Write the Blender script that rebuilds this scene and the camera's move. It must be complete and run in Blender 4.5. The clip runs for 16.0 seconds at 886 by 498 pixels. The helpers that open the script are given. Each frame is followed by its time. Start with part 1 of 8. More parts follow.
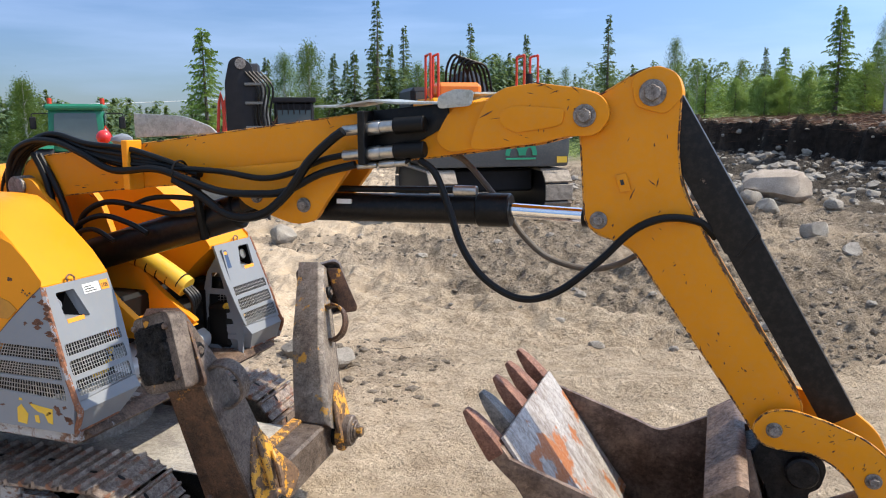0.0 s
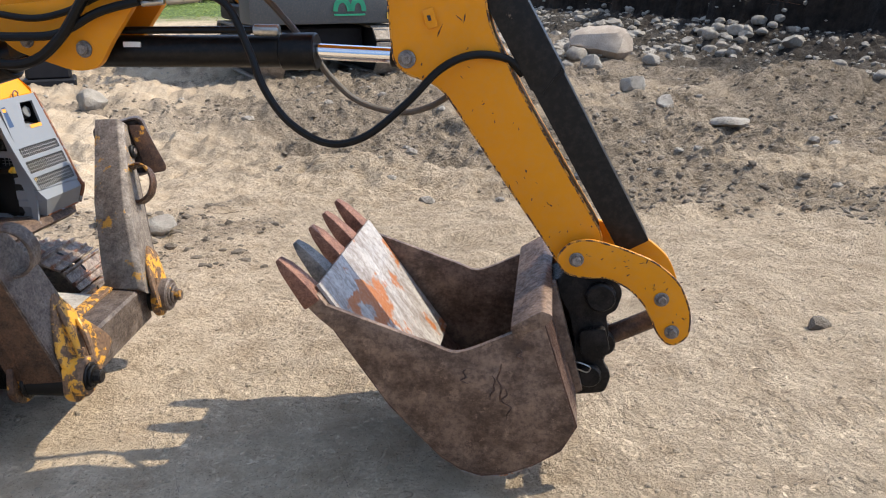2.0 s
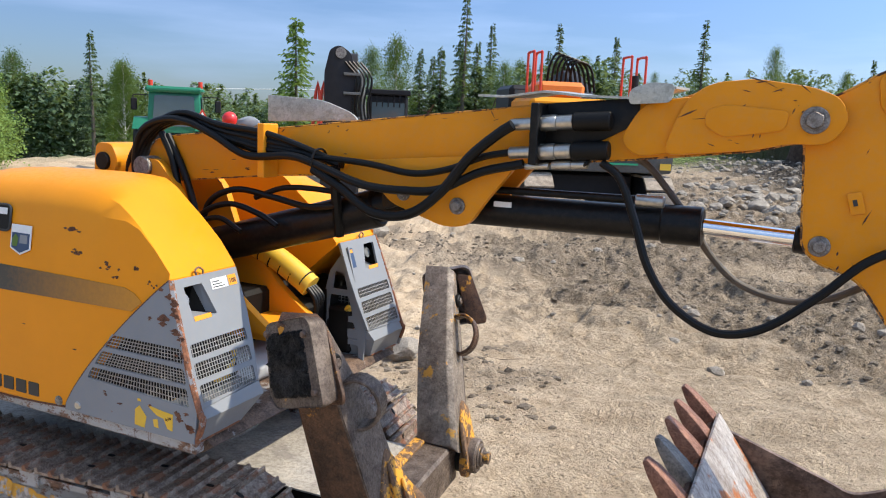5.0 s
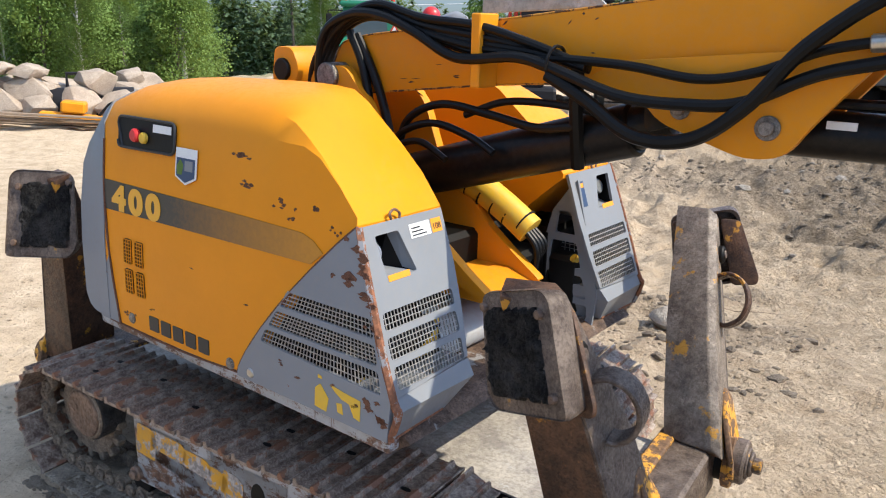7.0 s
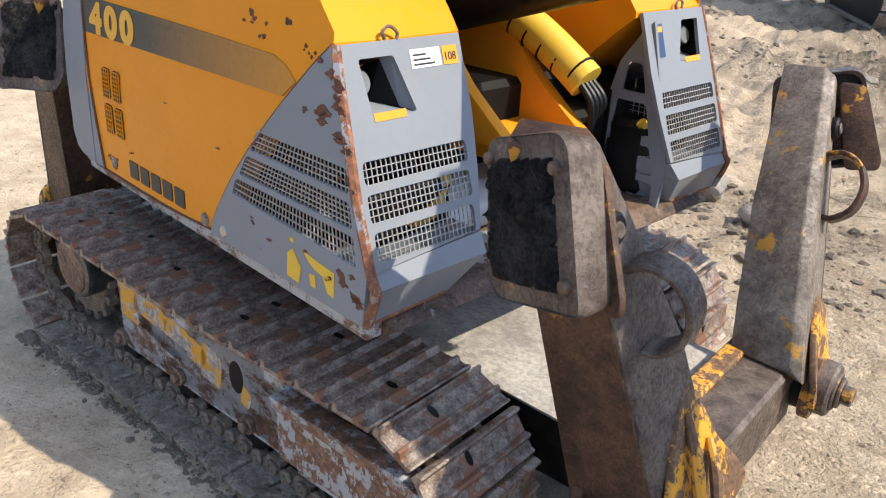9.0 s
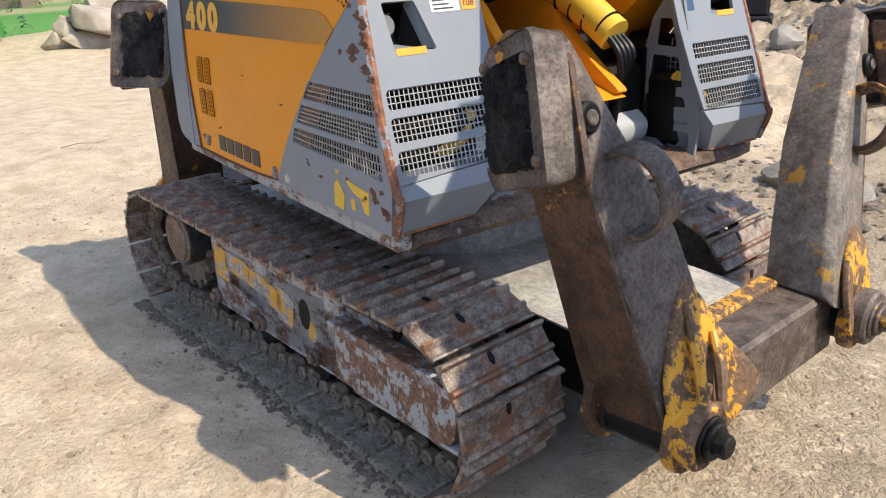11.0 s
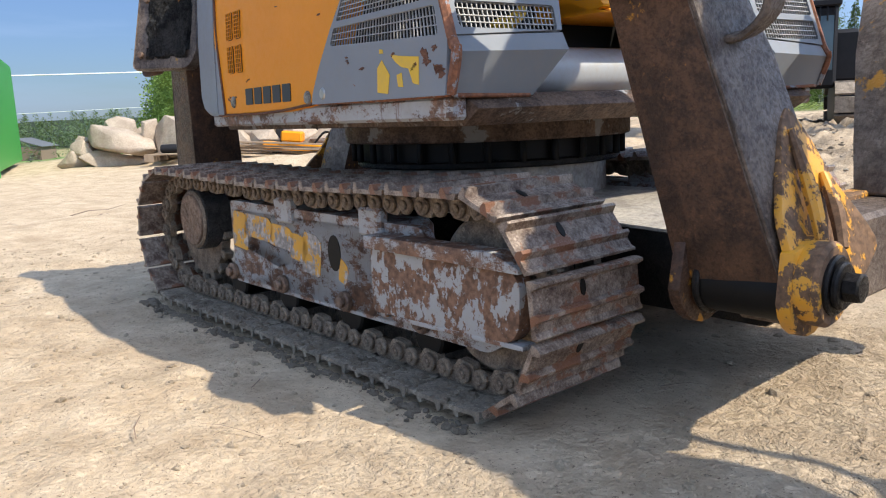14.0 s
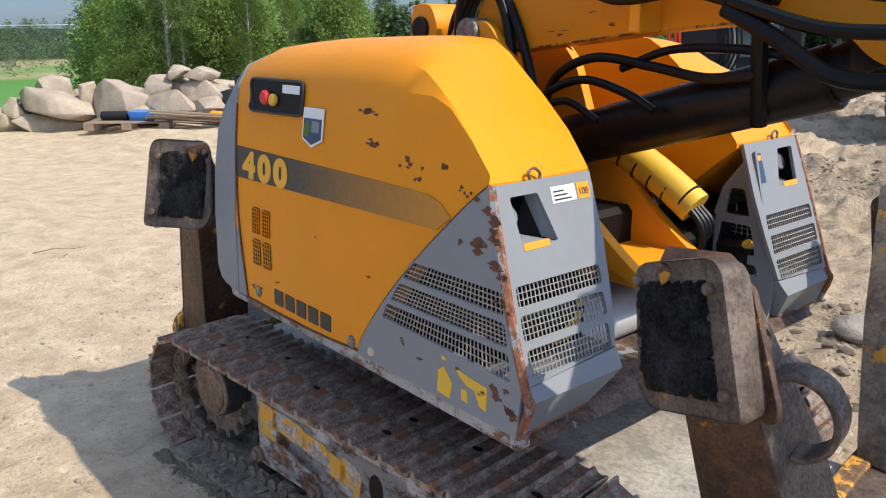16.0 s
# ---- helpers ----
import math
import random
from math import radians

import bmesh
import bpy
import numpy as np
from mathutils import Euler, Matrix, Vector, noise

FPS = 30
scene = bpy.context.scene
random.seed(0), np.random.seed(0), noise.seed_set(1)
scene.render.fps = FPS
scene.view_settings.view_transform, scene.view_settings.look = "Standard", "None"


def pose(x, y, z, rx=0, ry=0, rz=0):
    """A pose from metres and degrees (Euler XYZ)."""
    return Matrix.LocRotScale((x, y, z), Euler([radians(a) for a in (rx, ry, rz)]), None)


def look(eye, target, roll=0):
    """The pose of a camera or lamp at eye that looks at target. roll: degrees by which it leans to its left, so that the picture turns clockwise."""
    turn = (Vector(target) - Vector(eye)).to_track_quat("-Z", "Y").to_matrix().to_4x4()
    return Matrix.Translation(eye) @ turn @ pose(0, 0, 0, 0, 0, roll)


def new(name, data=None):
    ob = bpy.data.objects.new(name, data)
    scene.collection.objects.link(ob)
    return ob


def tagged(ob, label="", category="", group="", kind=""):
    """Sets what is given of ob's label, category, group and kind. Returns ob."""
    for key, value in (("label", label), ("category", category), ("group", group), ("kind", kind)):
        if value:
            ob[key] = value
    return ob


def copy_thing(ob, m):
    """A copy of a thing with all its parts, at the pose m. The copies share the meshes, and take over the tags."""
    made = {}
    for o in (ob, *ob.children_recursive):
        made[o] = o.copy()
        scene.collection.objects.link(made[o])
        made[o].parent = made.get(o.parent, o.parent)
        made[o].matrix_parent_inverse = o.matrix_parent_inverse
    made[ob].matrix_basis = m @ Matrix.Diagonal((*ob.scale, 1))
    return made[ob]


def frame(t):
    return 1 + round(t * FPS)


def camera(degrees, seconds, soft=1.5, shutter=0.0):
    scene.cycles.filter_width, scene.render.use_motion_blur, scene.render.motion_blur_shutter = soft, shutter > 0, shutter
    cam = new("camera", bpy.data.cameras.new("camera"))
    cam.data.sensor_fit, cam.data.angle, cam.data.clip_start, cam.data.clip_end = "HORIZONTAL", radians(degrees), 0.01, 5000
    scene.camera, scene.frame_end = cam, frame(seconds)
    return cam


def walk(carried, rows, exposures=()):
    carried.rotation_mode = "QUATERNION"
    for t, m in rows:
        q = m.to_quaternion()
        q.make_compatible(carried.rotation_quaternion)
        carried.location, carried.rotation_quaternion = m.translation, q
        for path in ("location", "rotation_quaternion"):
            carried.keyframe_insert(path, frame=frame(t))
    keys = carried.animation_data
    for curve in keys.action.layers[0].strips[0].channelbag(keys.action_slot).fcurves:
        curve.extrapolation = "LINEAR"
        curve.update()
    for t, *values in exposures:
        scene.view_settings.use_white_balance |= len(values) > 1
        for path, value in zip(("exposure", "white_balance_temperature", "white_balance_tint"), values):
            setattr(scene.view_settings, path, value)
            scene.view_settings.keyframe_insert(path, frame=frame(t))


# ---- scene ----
cam = camera(59.4, 16.0, soft=1.1)
METRES, EYE, TILT, LEAN, TURN = 4.8, 2.0, -9.3, 0.3, 0.0
ROWS = [
    (0.0, 0.0, 0.0, 0.0, 0.0, 0.0, -0.0),
    (0.5, 0.0102, 0.0036, -0.0013, -5.35, -0.68, 0.81),
    (1.0, 0.017, 0.0064, -0.0055, -8.71, -2.88, 1.32),
    (1.5, 0.0237, 0.0125, -0.0127, -10.88, -6.89, 1.57),
    (2.0, 0.0249, 0.011, -0.0184, -11.72, -9.95, 1.54),
    (2.5, 0.0238, 0.0089, -0.0156, -12.15, -9.92, 0.78),
    (3.0, 0.0173, 0.0083, -0.0062, -11.3, -6.21, -0.39),
    (3.5, 0.0018, 0.0089, -0.0012, -8.39, -2.66, -1.28),
    (4.0, -0.0318, 0.0139, 0.0024, -4.89, -0.79, -1.78),
    (4.5, -0.0584, 0.0325, 0.0022, -1.16, -0.15, -2.34),
    (5.0, -0.0769, 0.0807, 0.0077, 5.27, -0.28, -3.67),
    (7.5, -0.1749, 0.2829, 0.0074, 19.56, -8.77, -3.95),
    (8.0, -0.1927, 0.3147, -0.0029, 19.83, -10.03, -3.55),
    (8.5, -0.1824, 0.3351, -0.011, 20.98, -13.14, -5.05),
    (9.0, -0.1438, 0.3603, -0.0194, 26.11, -15.98, -6.87),
    (11.5, -0.0641, 0.3327, -0.0898, 35.79, -12.62, -2.41),
    (12.0, -0.0753, 0.3354, -0.1243, 35.62, -11.22, -1.3),
    (12.5, -0.0829, 0.341, -0.1594, 35.34, -8.8, -1.51),
    (13.0, -0.0902, 0.3473, -0.193, 34.68, -5.42, -1.61),
    (13.5, -0.0958, 0.3527, -0.2172, 34.31, -2.69, -2.76),
    (14.0, -0.0989, 0.351, -0.2101, 34.83, -2.54, -3.22),
    (14.5, -0.1092, 0.3377, -0.1583, 35.42, -3.64, -3.92),
    (15.0, -0.1263, 0.315, -0.101, 34.9, -6.29, -5.04),
    (15.5, -0.1401, 0.2998, -0.0536, 34.02, -7.52, -5.99),
    (16.0, -0.1652, 0.3051, -0.0149, 30.03, -7.56, -4.87),
]
# the picture brightens a little where the shaded side fills it
BASE = 0.60
EXPOSED = [(t, BASE + e) for t, e in ((0.0, 0.0), (5.0, 0.0), (7.5, 0.05), (8.5, 0.12), (9.0, 0.11), (11.5, 0.0), (12.5, 0.04), (14.5, 0.06), (15.5, -0.06), (16.0, -0.16))]
walk(cam, [(t, pose(0, 0, EYE, TILT, LEAN, TURN) @ pose(METRES * x, METRES * y, METRES * z, 90 + pitch, roll, yaw)) for t, x, y, z, yaw, pitch, roll in ROWS], EXPOSED)

# ---- world, sun, exposure ----
scene.view_settings.exposure = 0.60
SUN_EL, SUN_AZ = 48.0, -5.0          # height of the sun; its bearing from +x towards -y
world = bpy.data.worlds.new("sky")
scene.world = world
world.use_nodes = True
wn = world.node_tree.nodes
wl = world.node_tree.links
sky = wn.new("ShaderNodeTexSky")
sky.sky_type = "NISHITA"
sky.sun_disc = False
sky.sun_elevation = radians(SUN_EL)
sky.sun_rotation = radians(90 + SUN_AZ)
sky.air_density, sky.dust_density, sky.ozone_density = 1.0, 0.4, 1.2
# thin high cloud streaks mixed into the sky
wtc = wn.new("ShaderNodeTexCoord")
wmap = wn.new("ShaderNodeMapping")
wmap.inputs["Scale"].default_value = (1.2, 1.2, 9.0)
wmap.inputs["Rotation"].default_value = (0.12, 0.08, 0.4)
wnoise = wn.new("ShaderNodeTexNoise")
wnoise.inputs["Scale"].default_value = 2.2
wnoise.inputs["Detail"].default_value = 7
wramp = wn.new("ShaderNodeValToRGB")
wramp.color_ramp.elements[0].position, wramp.color_ramp.elements[1].position = 0.46, 0.80
wramp.color_ramp.elements[1].color = (0.44, 0.44, 0.44, 1)
wmix = wn.new("ShaderNodeMixRGB")
wmix.inputs["Color2"].default_value = (9.0, 9.6, 10.4, 1)
wl.new(wtc.outputs["Generated"], wmap.inputs["Vector"])
wl.new(wmap.outputs["Vector"], wnoise.inputs["Vector"])
wl.new(wnoise.outputs["Fac"], wramp.inputs["Fac"])
wl.new(wramp.outputs["Color"], wmix.inputs["Fac"])
wl.new(sky.outputs["Color"], wmix.inputs["Color1"])
wtint = wn.new("ShaderNodeMixRGB")      # the deeper blue of clear northern air
wtint.blend_type = "MULTIPLY"
wtint.inputs["Fac"].default_value = 1.0
wup = wn.new("ShaderNodeSeparateXYZ")
wl.new(wtc.outputs["Generated"], wup.inputs[0])
wgrad = wn.new("ShaderNodeValToRGB")     # less haze low down than the model has
wgrad.color_ramp.elements[0].position, wgrad.color_ramp.elements[1].position = 0.0, 0.55
wgrad.color_ramp.elements[0].color, wgrad.color_ramp.elements[1].color = (0.265, 0.34, 0.505, 1), (1.50, 1.46, 1.40, 1)
low_ = wgrad.color_ramp.elements.new(0.16)
low_.color = (0.405, 0.488, 0.68, 1)
wl.new(wup.outputs[2], wgrad.inputs["Fac"])
wl.new(wgrad.outputs["Color"], wtint.inputs["Color2"])
wl.new(wmix.outputs["Color"], wtint.inputs["Color1"])
wside = wn.new("ShaderNodeMapRange")     # brighter towards the sun
wside.inputs["From Min"].default_value, wside.inputs["From Max"].default_value = -1.0, 1.0
wside.inputs["To Min"].default_value, wside.inputs["To Max"].default_value = 0.68, 1.36
wl.new(wup.outputs[0], wside.inputs["Value"])
wglow = wn.new("ShaderNodeMixRGB")
wglow.blend_type = "MULTIPLY"
wglow.inputs["Fac"].default_value = 1.0
wl.new(wtint.outputs["Color"], wglow.inputs["Color1"])
wl.new(wside.outputs["Result"], wglow.inputs["Color2"])
wl.new(wglow.outputs["Color"], wn["Background"].inputs["Color"])
wn["Background"].inputs["Strength"].default_value = 0.15
sun = new("sun", bpy.data.lights.new("sun", "SUN"))
sun.data.energy, sun.data.angle, sun.data.color = 3.75, radians(0.55), (1.0, 0.915, 0.76)
sd = Vector((math.cos(radians(SUN_EL)) * math.cos(radians(-SUN_AZ)), math.cos(radians(SUN_EL)) * math.sin(radians(-SUN_AZ)), math.sin(radians(SUN_EL))))
sun.matrix_world = look(sd * 60, (0, 0, 0))

# ---- materials ----


class Nodes:
    """A small hand for node trees."""

    def __init__(self, name):
        self.m = bpy.data.materials.new(name)
        self.m.use_nodes = True
        self.n, self.l = self.m.node_tree.nodes, self.m.node_tree.links
        self.b = self.n["Principled BSDF"]
        self.co = self.n.new("ShaderNodeTexCoord").outputs["Object"]

    def put(self, value, socket):
        if hasattr(value, "is_output"):
            self.l.new(value, socket)
        elif isinstance(value, (tuple, list)):
            socket.default_value = (*value, 1) if len(value) == 3 and socket.type == "RGBA" else value
        else:
            socket.default_value = value

    def noise(self, scale, detail=4, rough=0.6, stretch=None, vec=None):
        x = self.n.new("ShaderNodeTexNoise")
        x.inputs["Scale"].default_value, x.inputs["Detail"].default_value, x.inputs["Roughness"].default_value = scale, detail, rough
        src = vec or self.co
        if stretch:
            mp = self.n.new("ShaderNodeMapping")
            mp.inputs["Scale"].default_value = stretch
            self.l.new(src, mp.inputs["Vector"])
            src = mp.outputs["Vector"]
        self.l.new(src, x.inputs["Vector"])
        return x.outputs["Fac"]

    def step(self, value, lo, hi):
        x = self.n.new("ShaderNodeMapRange")
        self.put(value, x.inputs["Value"])
        x.inputs["From Min"].default_value, x.inputs["From Max"].default_value = lo, hi
        return x.outputs["Result"]

    def mix(self, fac, a, b, blend="MIX"):
        x = self.n.new("ShaderNodeMixRGB")
        x.blend_type = blend
        for v, s in ((fac, "Fac"), (a, "Color1"), (b, "Color2")):
            self.put(v, x.inputs[s])
        return x.outputs["Color"]

    def math(self, op, a, b=0.0):
        x = self.n.new("ShaderNodeMath")
        x.operation = op
        self.put(a, x.inputs[0])
        self.put(b, x.inputs[1])
        return x.outputs["Value"]

    def bump(self, height, strength, dist=0.01):
        x = self.n.new("ShaderNodeBump")
        x.inputs["Strength"].default_value, x.inputs["Distance"].default_value = strength, dist
        self.l.new(height, x.inputs["Height"])
        self.l.new(x.outputs["Normal"], self.b.inputs["Normal"])

    def done(self, color, rough, metal=0.0, spec=None):
        self.put(color, self.b.inputs["Base Color"])
        self.put(rough, self.b.inputs["Roughness"])
        self.put(metal, self.b.inputs["Metallic"])
        if spec is not None:
            self.b.inputs["Specular IOR Level"].default_value = spec
        return self.m


def painted(name, color, rust=0.5, under=(0.10, 0.045, 0.025), rough=0.42, fade=0.12, dust=0.15, size=6.0, relief=0.15):
    """Enamel on steel: faded in clouds, dusty, with chips that show rusty steel. rust: 0 none to 1 nearly bare."""
    k = Nodes(name)
    cloud = k.step(k.noise(2.2, 5), 0.35, 0.7)
    col = k.mix(k.math("MULTIPLY", cloud, fade * 2), color, tuple(c * 0.72 for c in color))
    grit = k.step(k.noise(38, 6, 0.7), 0.45, 0.75)
    col = k.mix(k.math("MULTIPLY", grit, dust), col, (0.36, 0.29, 0.21))
    a = k.noise(size, 8, 0.68)
    b = k.noise(size * 5.5, 6, 0.7, stretch=(1.0, 1.0, 0.55))
    wear = k.math("ADD", k.math("MULTIPLY", a, 0.68), k.math("MULTIPLY", b, 0.32))
    edge = 0.72 - 0.34 * rust
    chip = k.step(wear, edge, edge + 0.018)
    rustc = k.mix(k.step(k.noise(60, 5), 0.4, 0.65), under, tuple(min(1, c * 2.1) for c in under))
    col = k.mix(chip, col, rustc)
    r = k.math("ADD", k.math("MULTIPLY", chip, 0.35), k.math("ADD", rough, k.math("MULTIPLY", grit, 0.2)))
    k.bump(k.math("SUBTRACT", k.math("MULTIPLY", grit, 0.25), chip), relief, 0.004)
    return k.done(col, r)


def steel(name, dark, light, rough=0.6, metal=0.3, size=9.0, relief=0.35, streak=(1, 1, 1), extra=None, amount=0.5, bias=0.0):
    """Bare or rusty steel with two scales of staining."""
    k = Nodes(name)
    a = k.step(k.noise(size, 10, 0.78, stretch=streak), 0.40 - bias, 0.60 - bias)
    b = k.step(k.noise(size * 9, 5, 0.7), 0.46, 0.60)
    col = k.mix(a, dark, light)
    worn = k.step(k.noise(size * 2.4, 8, 0.8), 0.57, 0.61)
    col = k.mix(k.math("MULTIPLY", worn, 0.38), col, tuple(min(0.7, c * 1.7) for c in light))
    col = k.mix(k.math("MULTIPLY", b, 0.38), col, tuple(c * 0.5 for c in dark))
    if extra:
        e = 0.74 - 0.36 * amount
        col = k.mix(k.step(k.noise(size * 0.6, 7, 0.66), e, e + 0.03), col, extra)
    k.bump(k.math("ADD", a, k.math("MULTIPLY", b, 0.6)), relief, 0.004)
    return k.done(col, k.math("ADD", rough - 0.1, k.math("MULTIPLY", b, 0.25)), metal)


def plain(name, color, rough=0.5, metal=0.0, var=0.25, size=30.0, relief=0.1, spec=None):
    k = Nodes(name)
    a = k.noise(size, 5, 0.65)
    col = k.mix(k.math("MULTIPLY", k.step(a, 0.3, 0.7), var), color, tuple(c * 0.4 for c in color))
    if relief:
        k.bump(a, relief, 0.003)
    return k.done(col, rough, metal, spec)


YELLOW = painted("yellow_enamel", (0.79, 0.283, 0.008), rust=0.05, fade=0.16, dust=0.03, size=5.0, rough=0.36)
ARM_YELLOW = painted("yellow_arm_enamel", (0.77, 0.285, 0.010), rust=0.14, fade=0.22, dust=0.12, size=7.0, rough=0.4)
GREY = painted("grey_enamel", (0.235, 0.25, 0.27), rust=0.20, under=(0.13, 0.055, 0.03), fade=0.2, dust=0.15, size=9.0)
STRIPE_YELLOW = plain("yellow_digit_paint", (0.80, 0.40, 0.03), 0.4, 0, var=0.15, size=30, relief=0)
k = Nodes("grey_frame_paint")     # grey paint rusting through in broad ragged areas, with vertical runs
rust_ = k.step(k.noise(7.5, 12, 0.84, stretch=(1, 1, 1.5)), 0.49, 0.53)
runs_ = k.step(k.noise(26, 6, 0.7, stretch=(1, 1, 0.16)), 0.60, 0.64)
rust_ = k.math("MAXIMUM", rust_, k.math("MULTIPLY", runs_, 0.7))
grime_ = k.step(k.noise(9, 6, 0.7), 0.4, 0.7)
paint_ = k.mix(k.math("MULTIPLY", grime_, 0.65), (0.42, 0.425, 0.43), (0.30, 0.26, 0.21))
brown_ = k.mix(k.step(k.noise(30, 6, 0.75), 0.42, 0.62), (0.10, 0.052, 0.032), (0.26, 0.135, 0.08))
k.bump(rust_, 0.25, 0.004)
GREY_FRAME = k.done(k.mix(rust_, paint_, brown_), 0.62)
BLACK = painted("black_enamel", (0.006, 0.006, 0.0065), rust=0.16, under=(0.06, 0.045, 0.035), fade=0.3, dust=0.035, size=14.0, rough=0.34)
GUARD = painted("worn_black_guard_paint", (0.010, 0.010, 0.0105), rust=0.2, under=(0.10, 0.08, 0.06), fade=0.3, dust=0.06, size=9.0, rough=0.42)
FLOOR_RUST = steel("rusty_floor_steel", (0.055, 0.032, 0.022), (0.19, 0.12, 0.08), rough=0.65, metal=0.1, size=12, extra=(0.27, 0.26, 0.25), amount=0.45)
EDGE = painted("rust_eaten_grey_edge", (0.25, 0.26, 0.28), rust=0.84, under=(0.15, 0.06, 0.03), size=14)
EDGE_DARK = steel("rust_chip", (0.09, 0.035, 0.02), (0.20, 0.08, 0.04), rough=0.7, metal=0.1, size=60)
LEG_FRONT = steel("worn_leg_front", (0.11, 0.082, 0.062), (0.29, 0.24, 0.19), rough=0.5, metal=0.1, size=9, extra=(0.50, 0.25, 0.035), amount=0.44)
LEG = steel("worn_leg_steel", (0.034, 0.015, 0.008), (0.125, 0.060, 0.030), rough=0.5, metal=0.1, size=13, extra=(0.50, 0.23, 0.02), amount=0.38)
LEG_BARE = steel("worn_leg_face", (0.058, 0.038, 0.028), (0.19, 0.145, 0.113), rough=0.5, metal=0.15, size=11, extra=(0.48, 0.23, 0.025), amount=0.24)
LEG_YELLOW = painted("scraped_yellow_leg_paint", (0.70, 0.32, 0.022), rust=0.74, under=(0.10, 0.056, 0.03), fade=0.2, dust=0.3, size=10, relief=0.3)
GUARD_RUST = painted("rust_streaked_grey_paint", (0.40, 0.405, 0.405), rust=0.70, under=(0.13, 0.07, 0.042), fade=0.2, dust=0.3, size=11, relief=0.3)
PATCH = painted("worn_yellow_frame_paint", (0.70, 0.34, 0.02), rust=0.66, under=(0.26, 0.23, 0.205), fade=0.2, dust=0.35, size=13, relief=0.2)
RUST = steel("rusty_bucket_steel", (0.075, 0.042, 0.027), (0.25, 0.165, 0.115), rough=0.5, metal=0.2, size=6, streak=(1, 1, 1.3))
RUST_IN = steel("wet_rust_inside", (0.055, 0.03, 0.024), (0.15, 0.085, 0.06), rough=0.45, metal=0.3, size=5, extra=(0.30, 0.10, 0.03), amount=0.3)
SCRAPED = steel("scraped_bright_steel", (0.26, 0.21, 0.18), (0.56, 0.52, 0.48), rough=0.45, metal=0.25, size=6, streak=(0.6, 3, 1), extra=(0.40, 0.14, 0.045), amount=0.6)
TOOTH = steel("rusty_tooth_steel", (0.13, 0.05, 0.03), (0.30, 0.14, 0.085), rough=0.55, metal=0.3, size=16)
TOOTH_GREY = steel("grey_tooth_steel", (0.09, 0.085, 0.08), (0.22, 0.20, 0.18), rough=0.5, metal=0.4, size=16)
SHOE = steel("dusty_track_steel", (0.10, 0.060, 0.042), (0.43, 0.345, 0.275), rough=0.42, metal=0.25, size=18, extra=(0.22, 0.10, 0.055), amount=0.58)
LINK = steel("muddy_link_steel", (0.13, 0.095, 0.068), (0.33, 0.255, 0.18), rough=0.7, metal=0.15, size=18)
MUD_SHOE = steel("mud_caked_shoe", (0.20, 0.165, 0.128), (0.44, 0.365, 0.275), rough=0.85, metal=0.0, size=10, relief=0.8)
CHASSIS = steel("dusty_chassis", (0.30, 0.27, 0.24), (0.52, 0.47, 0.40), rough=0.75, metal=0.0, size=7, extra=(0.27, 0.20, 0.15), amount=0.2)
DARK = plain("greasy_black_and_dark_hollows", (0.005, 0.0045, 0.004), 0.55, 0.0, size=25, relief=0.4, spec=0.25)
COUPLER = steel("greasy_black_and_shaded_frame", (0.006, 0.0055, 0.0055), (0.028, 0.024, 0.021), rough=0.4, metal=0.3, size=14)
RUBBER = steel("chewed_rubber", (0.02, 0.02, 0.021), (0.105, 0.098, 0.092), rough=0.75, metal=0.0, size=16, relief=1.0)
DRUM = steel("oil_caked_drum", (0.010, 0.010, 0.010), (0.07, 0.066, 0.062), rough=0.5, metal=0.0, size=22, relief=1.0)
BUMPER = painted("pale_grey_casting_paint", (0.42, 0.425, 0.42), rust=0.04, under=(0.13, 0.07, 0.04), fade=0.2, dust=0.4, size=8)
HOSE = plain("black_hose_rubber", (0.006, 0.006, 0.006), 0.42, 0, var=0.3, size=45, relief=0.2)
HOSE_OLD = plain("dusty_hose_rubber", (0.10, 0.08, 0.06), 0.6, 0, var=0.4, size=30, relief=0.2)
CHROME = plain("chrome_rod", (0.85, 0.85, 0.86), 0.08, 1.0, var=0.05, size=20, relief=0)
ZINC = plain("zinc_fitting", (0.52, 0.50, 0.46), 0.32, 0.85, var=0.4, size=60, relief=0.1)
BOLT = steel("dull_bolt_steel", (0.13, 0.11, 0.095), (0.36, 0.33, 0.30), rough=0.45, metal=0.6, size=40)
WIRE = plain("galvanised_wire", (0.44, 0.42, 0.39), 0.4, 0.35, var=0.4, size=40)
GUARDSHEET = steel("pale_guard_sheet", (0.36, 0.37, 0.33), (0.50, 0.50, 0.45), rough=0.4, metal=0.3, size=6)
SLEEVE = painted("yellow_spiral_sleeve", (0.76, 0.46, 0.03), rust=0.15, under=(0.25, 0.15, 0.04), fade=0.2, dust=0.25, size=14, rough=0.45)
WHITE = plain("white_label", (0.78, 0.78, 0.76), 0.5, 0, var=0.15, size=90, relief=0)
ORANGE_LABEL = plain("orange_label", (0.85, 0.33, 0.02), 0.5, 0, var=0.1, relief=0)
INK = plain("dark_print", (0.02, 0.022, 0.025), 0.5, 0, var=0.2, relief=0)
BLUE_LABEL = plain("navy_label", (0.03, 0.06, 0.13), 0.45, 0, var=0.2, relief=0)
REDCAP = plain("red_plastic", (0.62, 0.03, 0.03), 0.35, 0, var=0.2, relief=0)
LENS = plain("lamp_glass", (0.35, 0.36, 0.36), 0.12, 0.4, var=0.5, size=200)
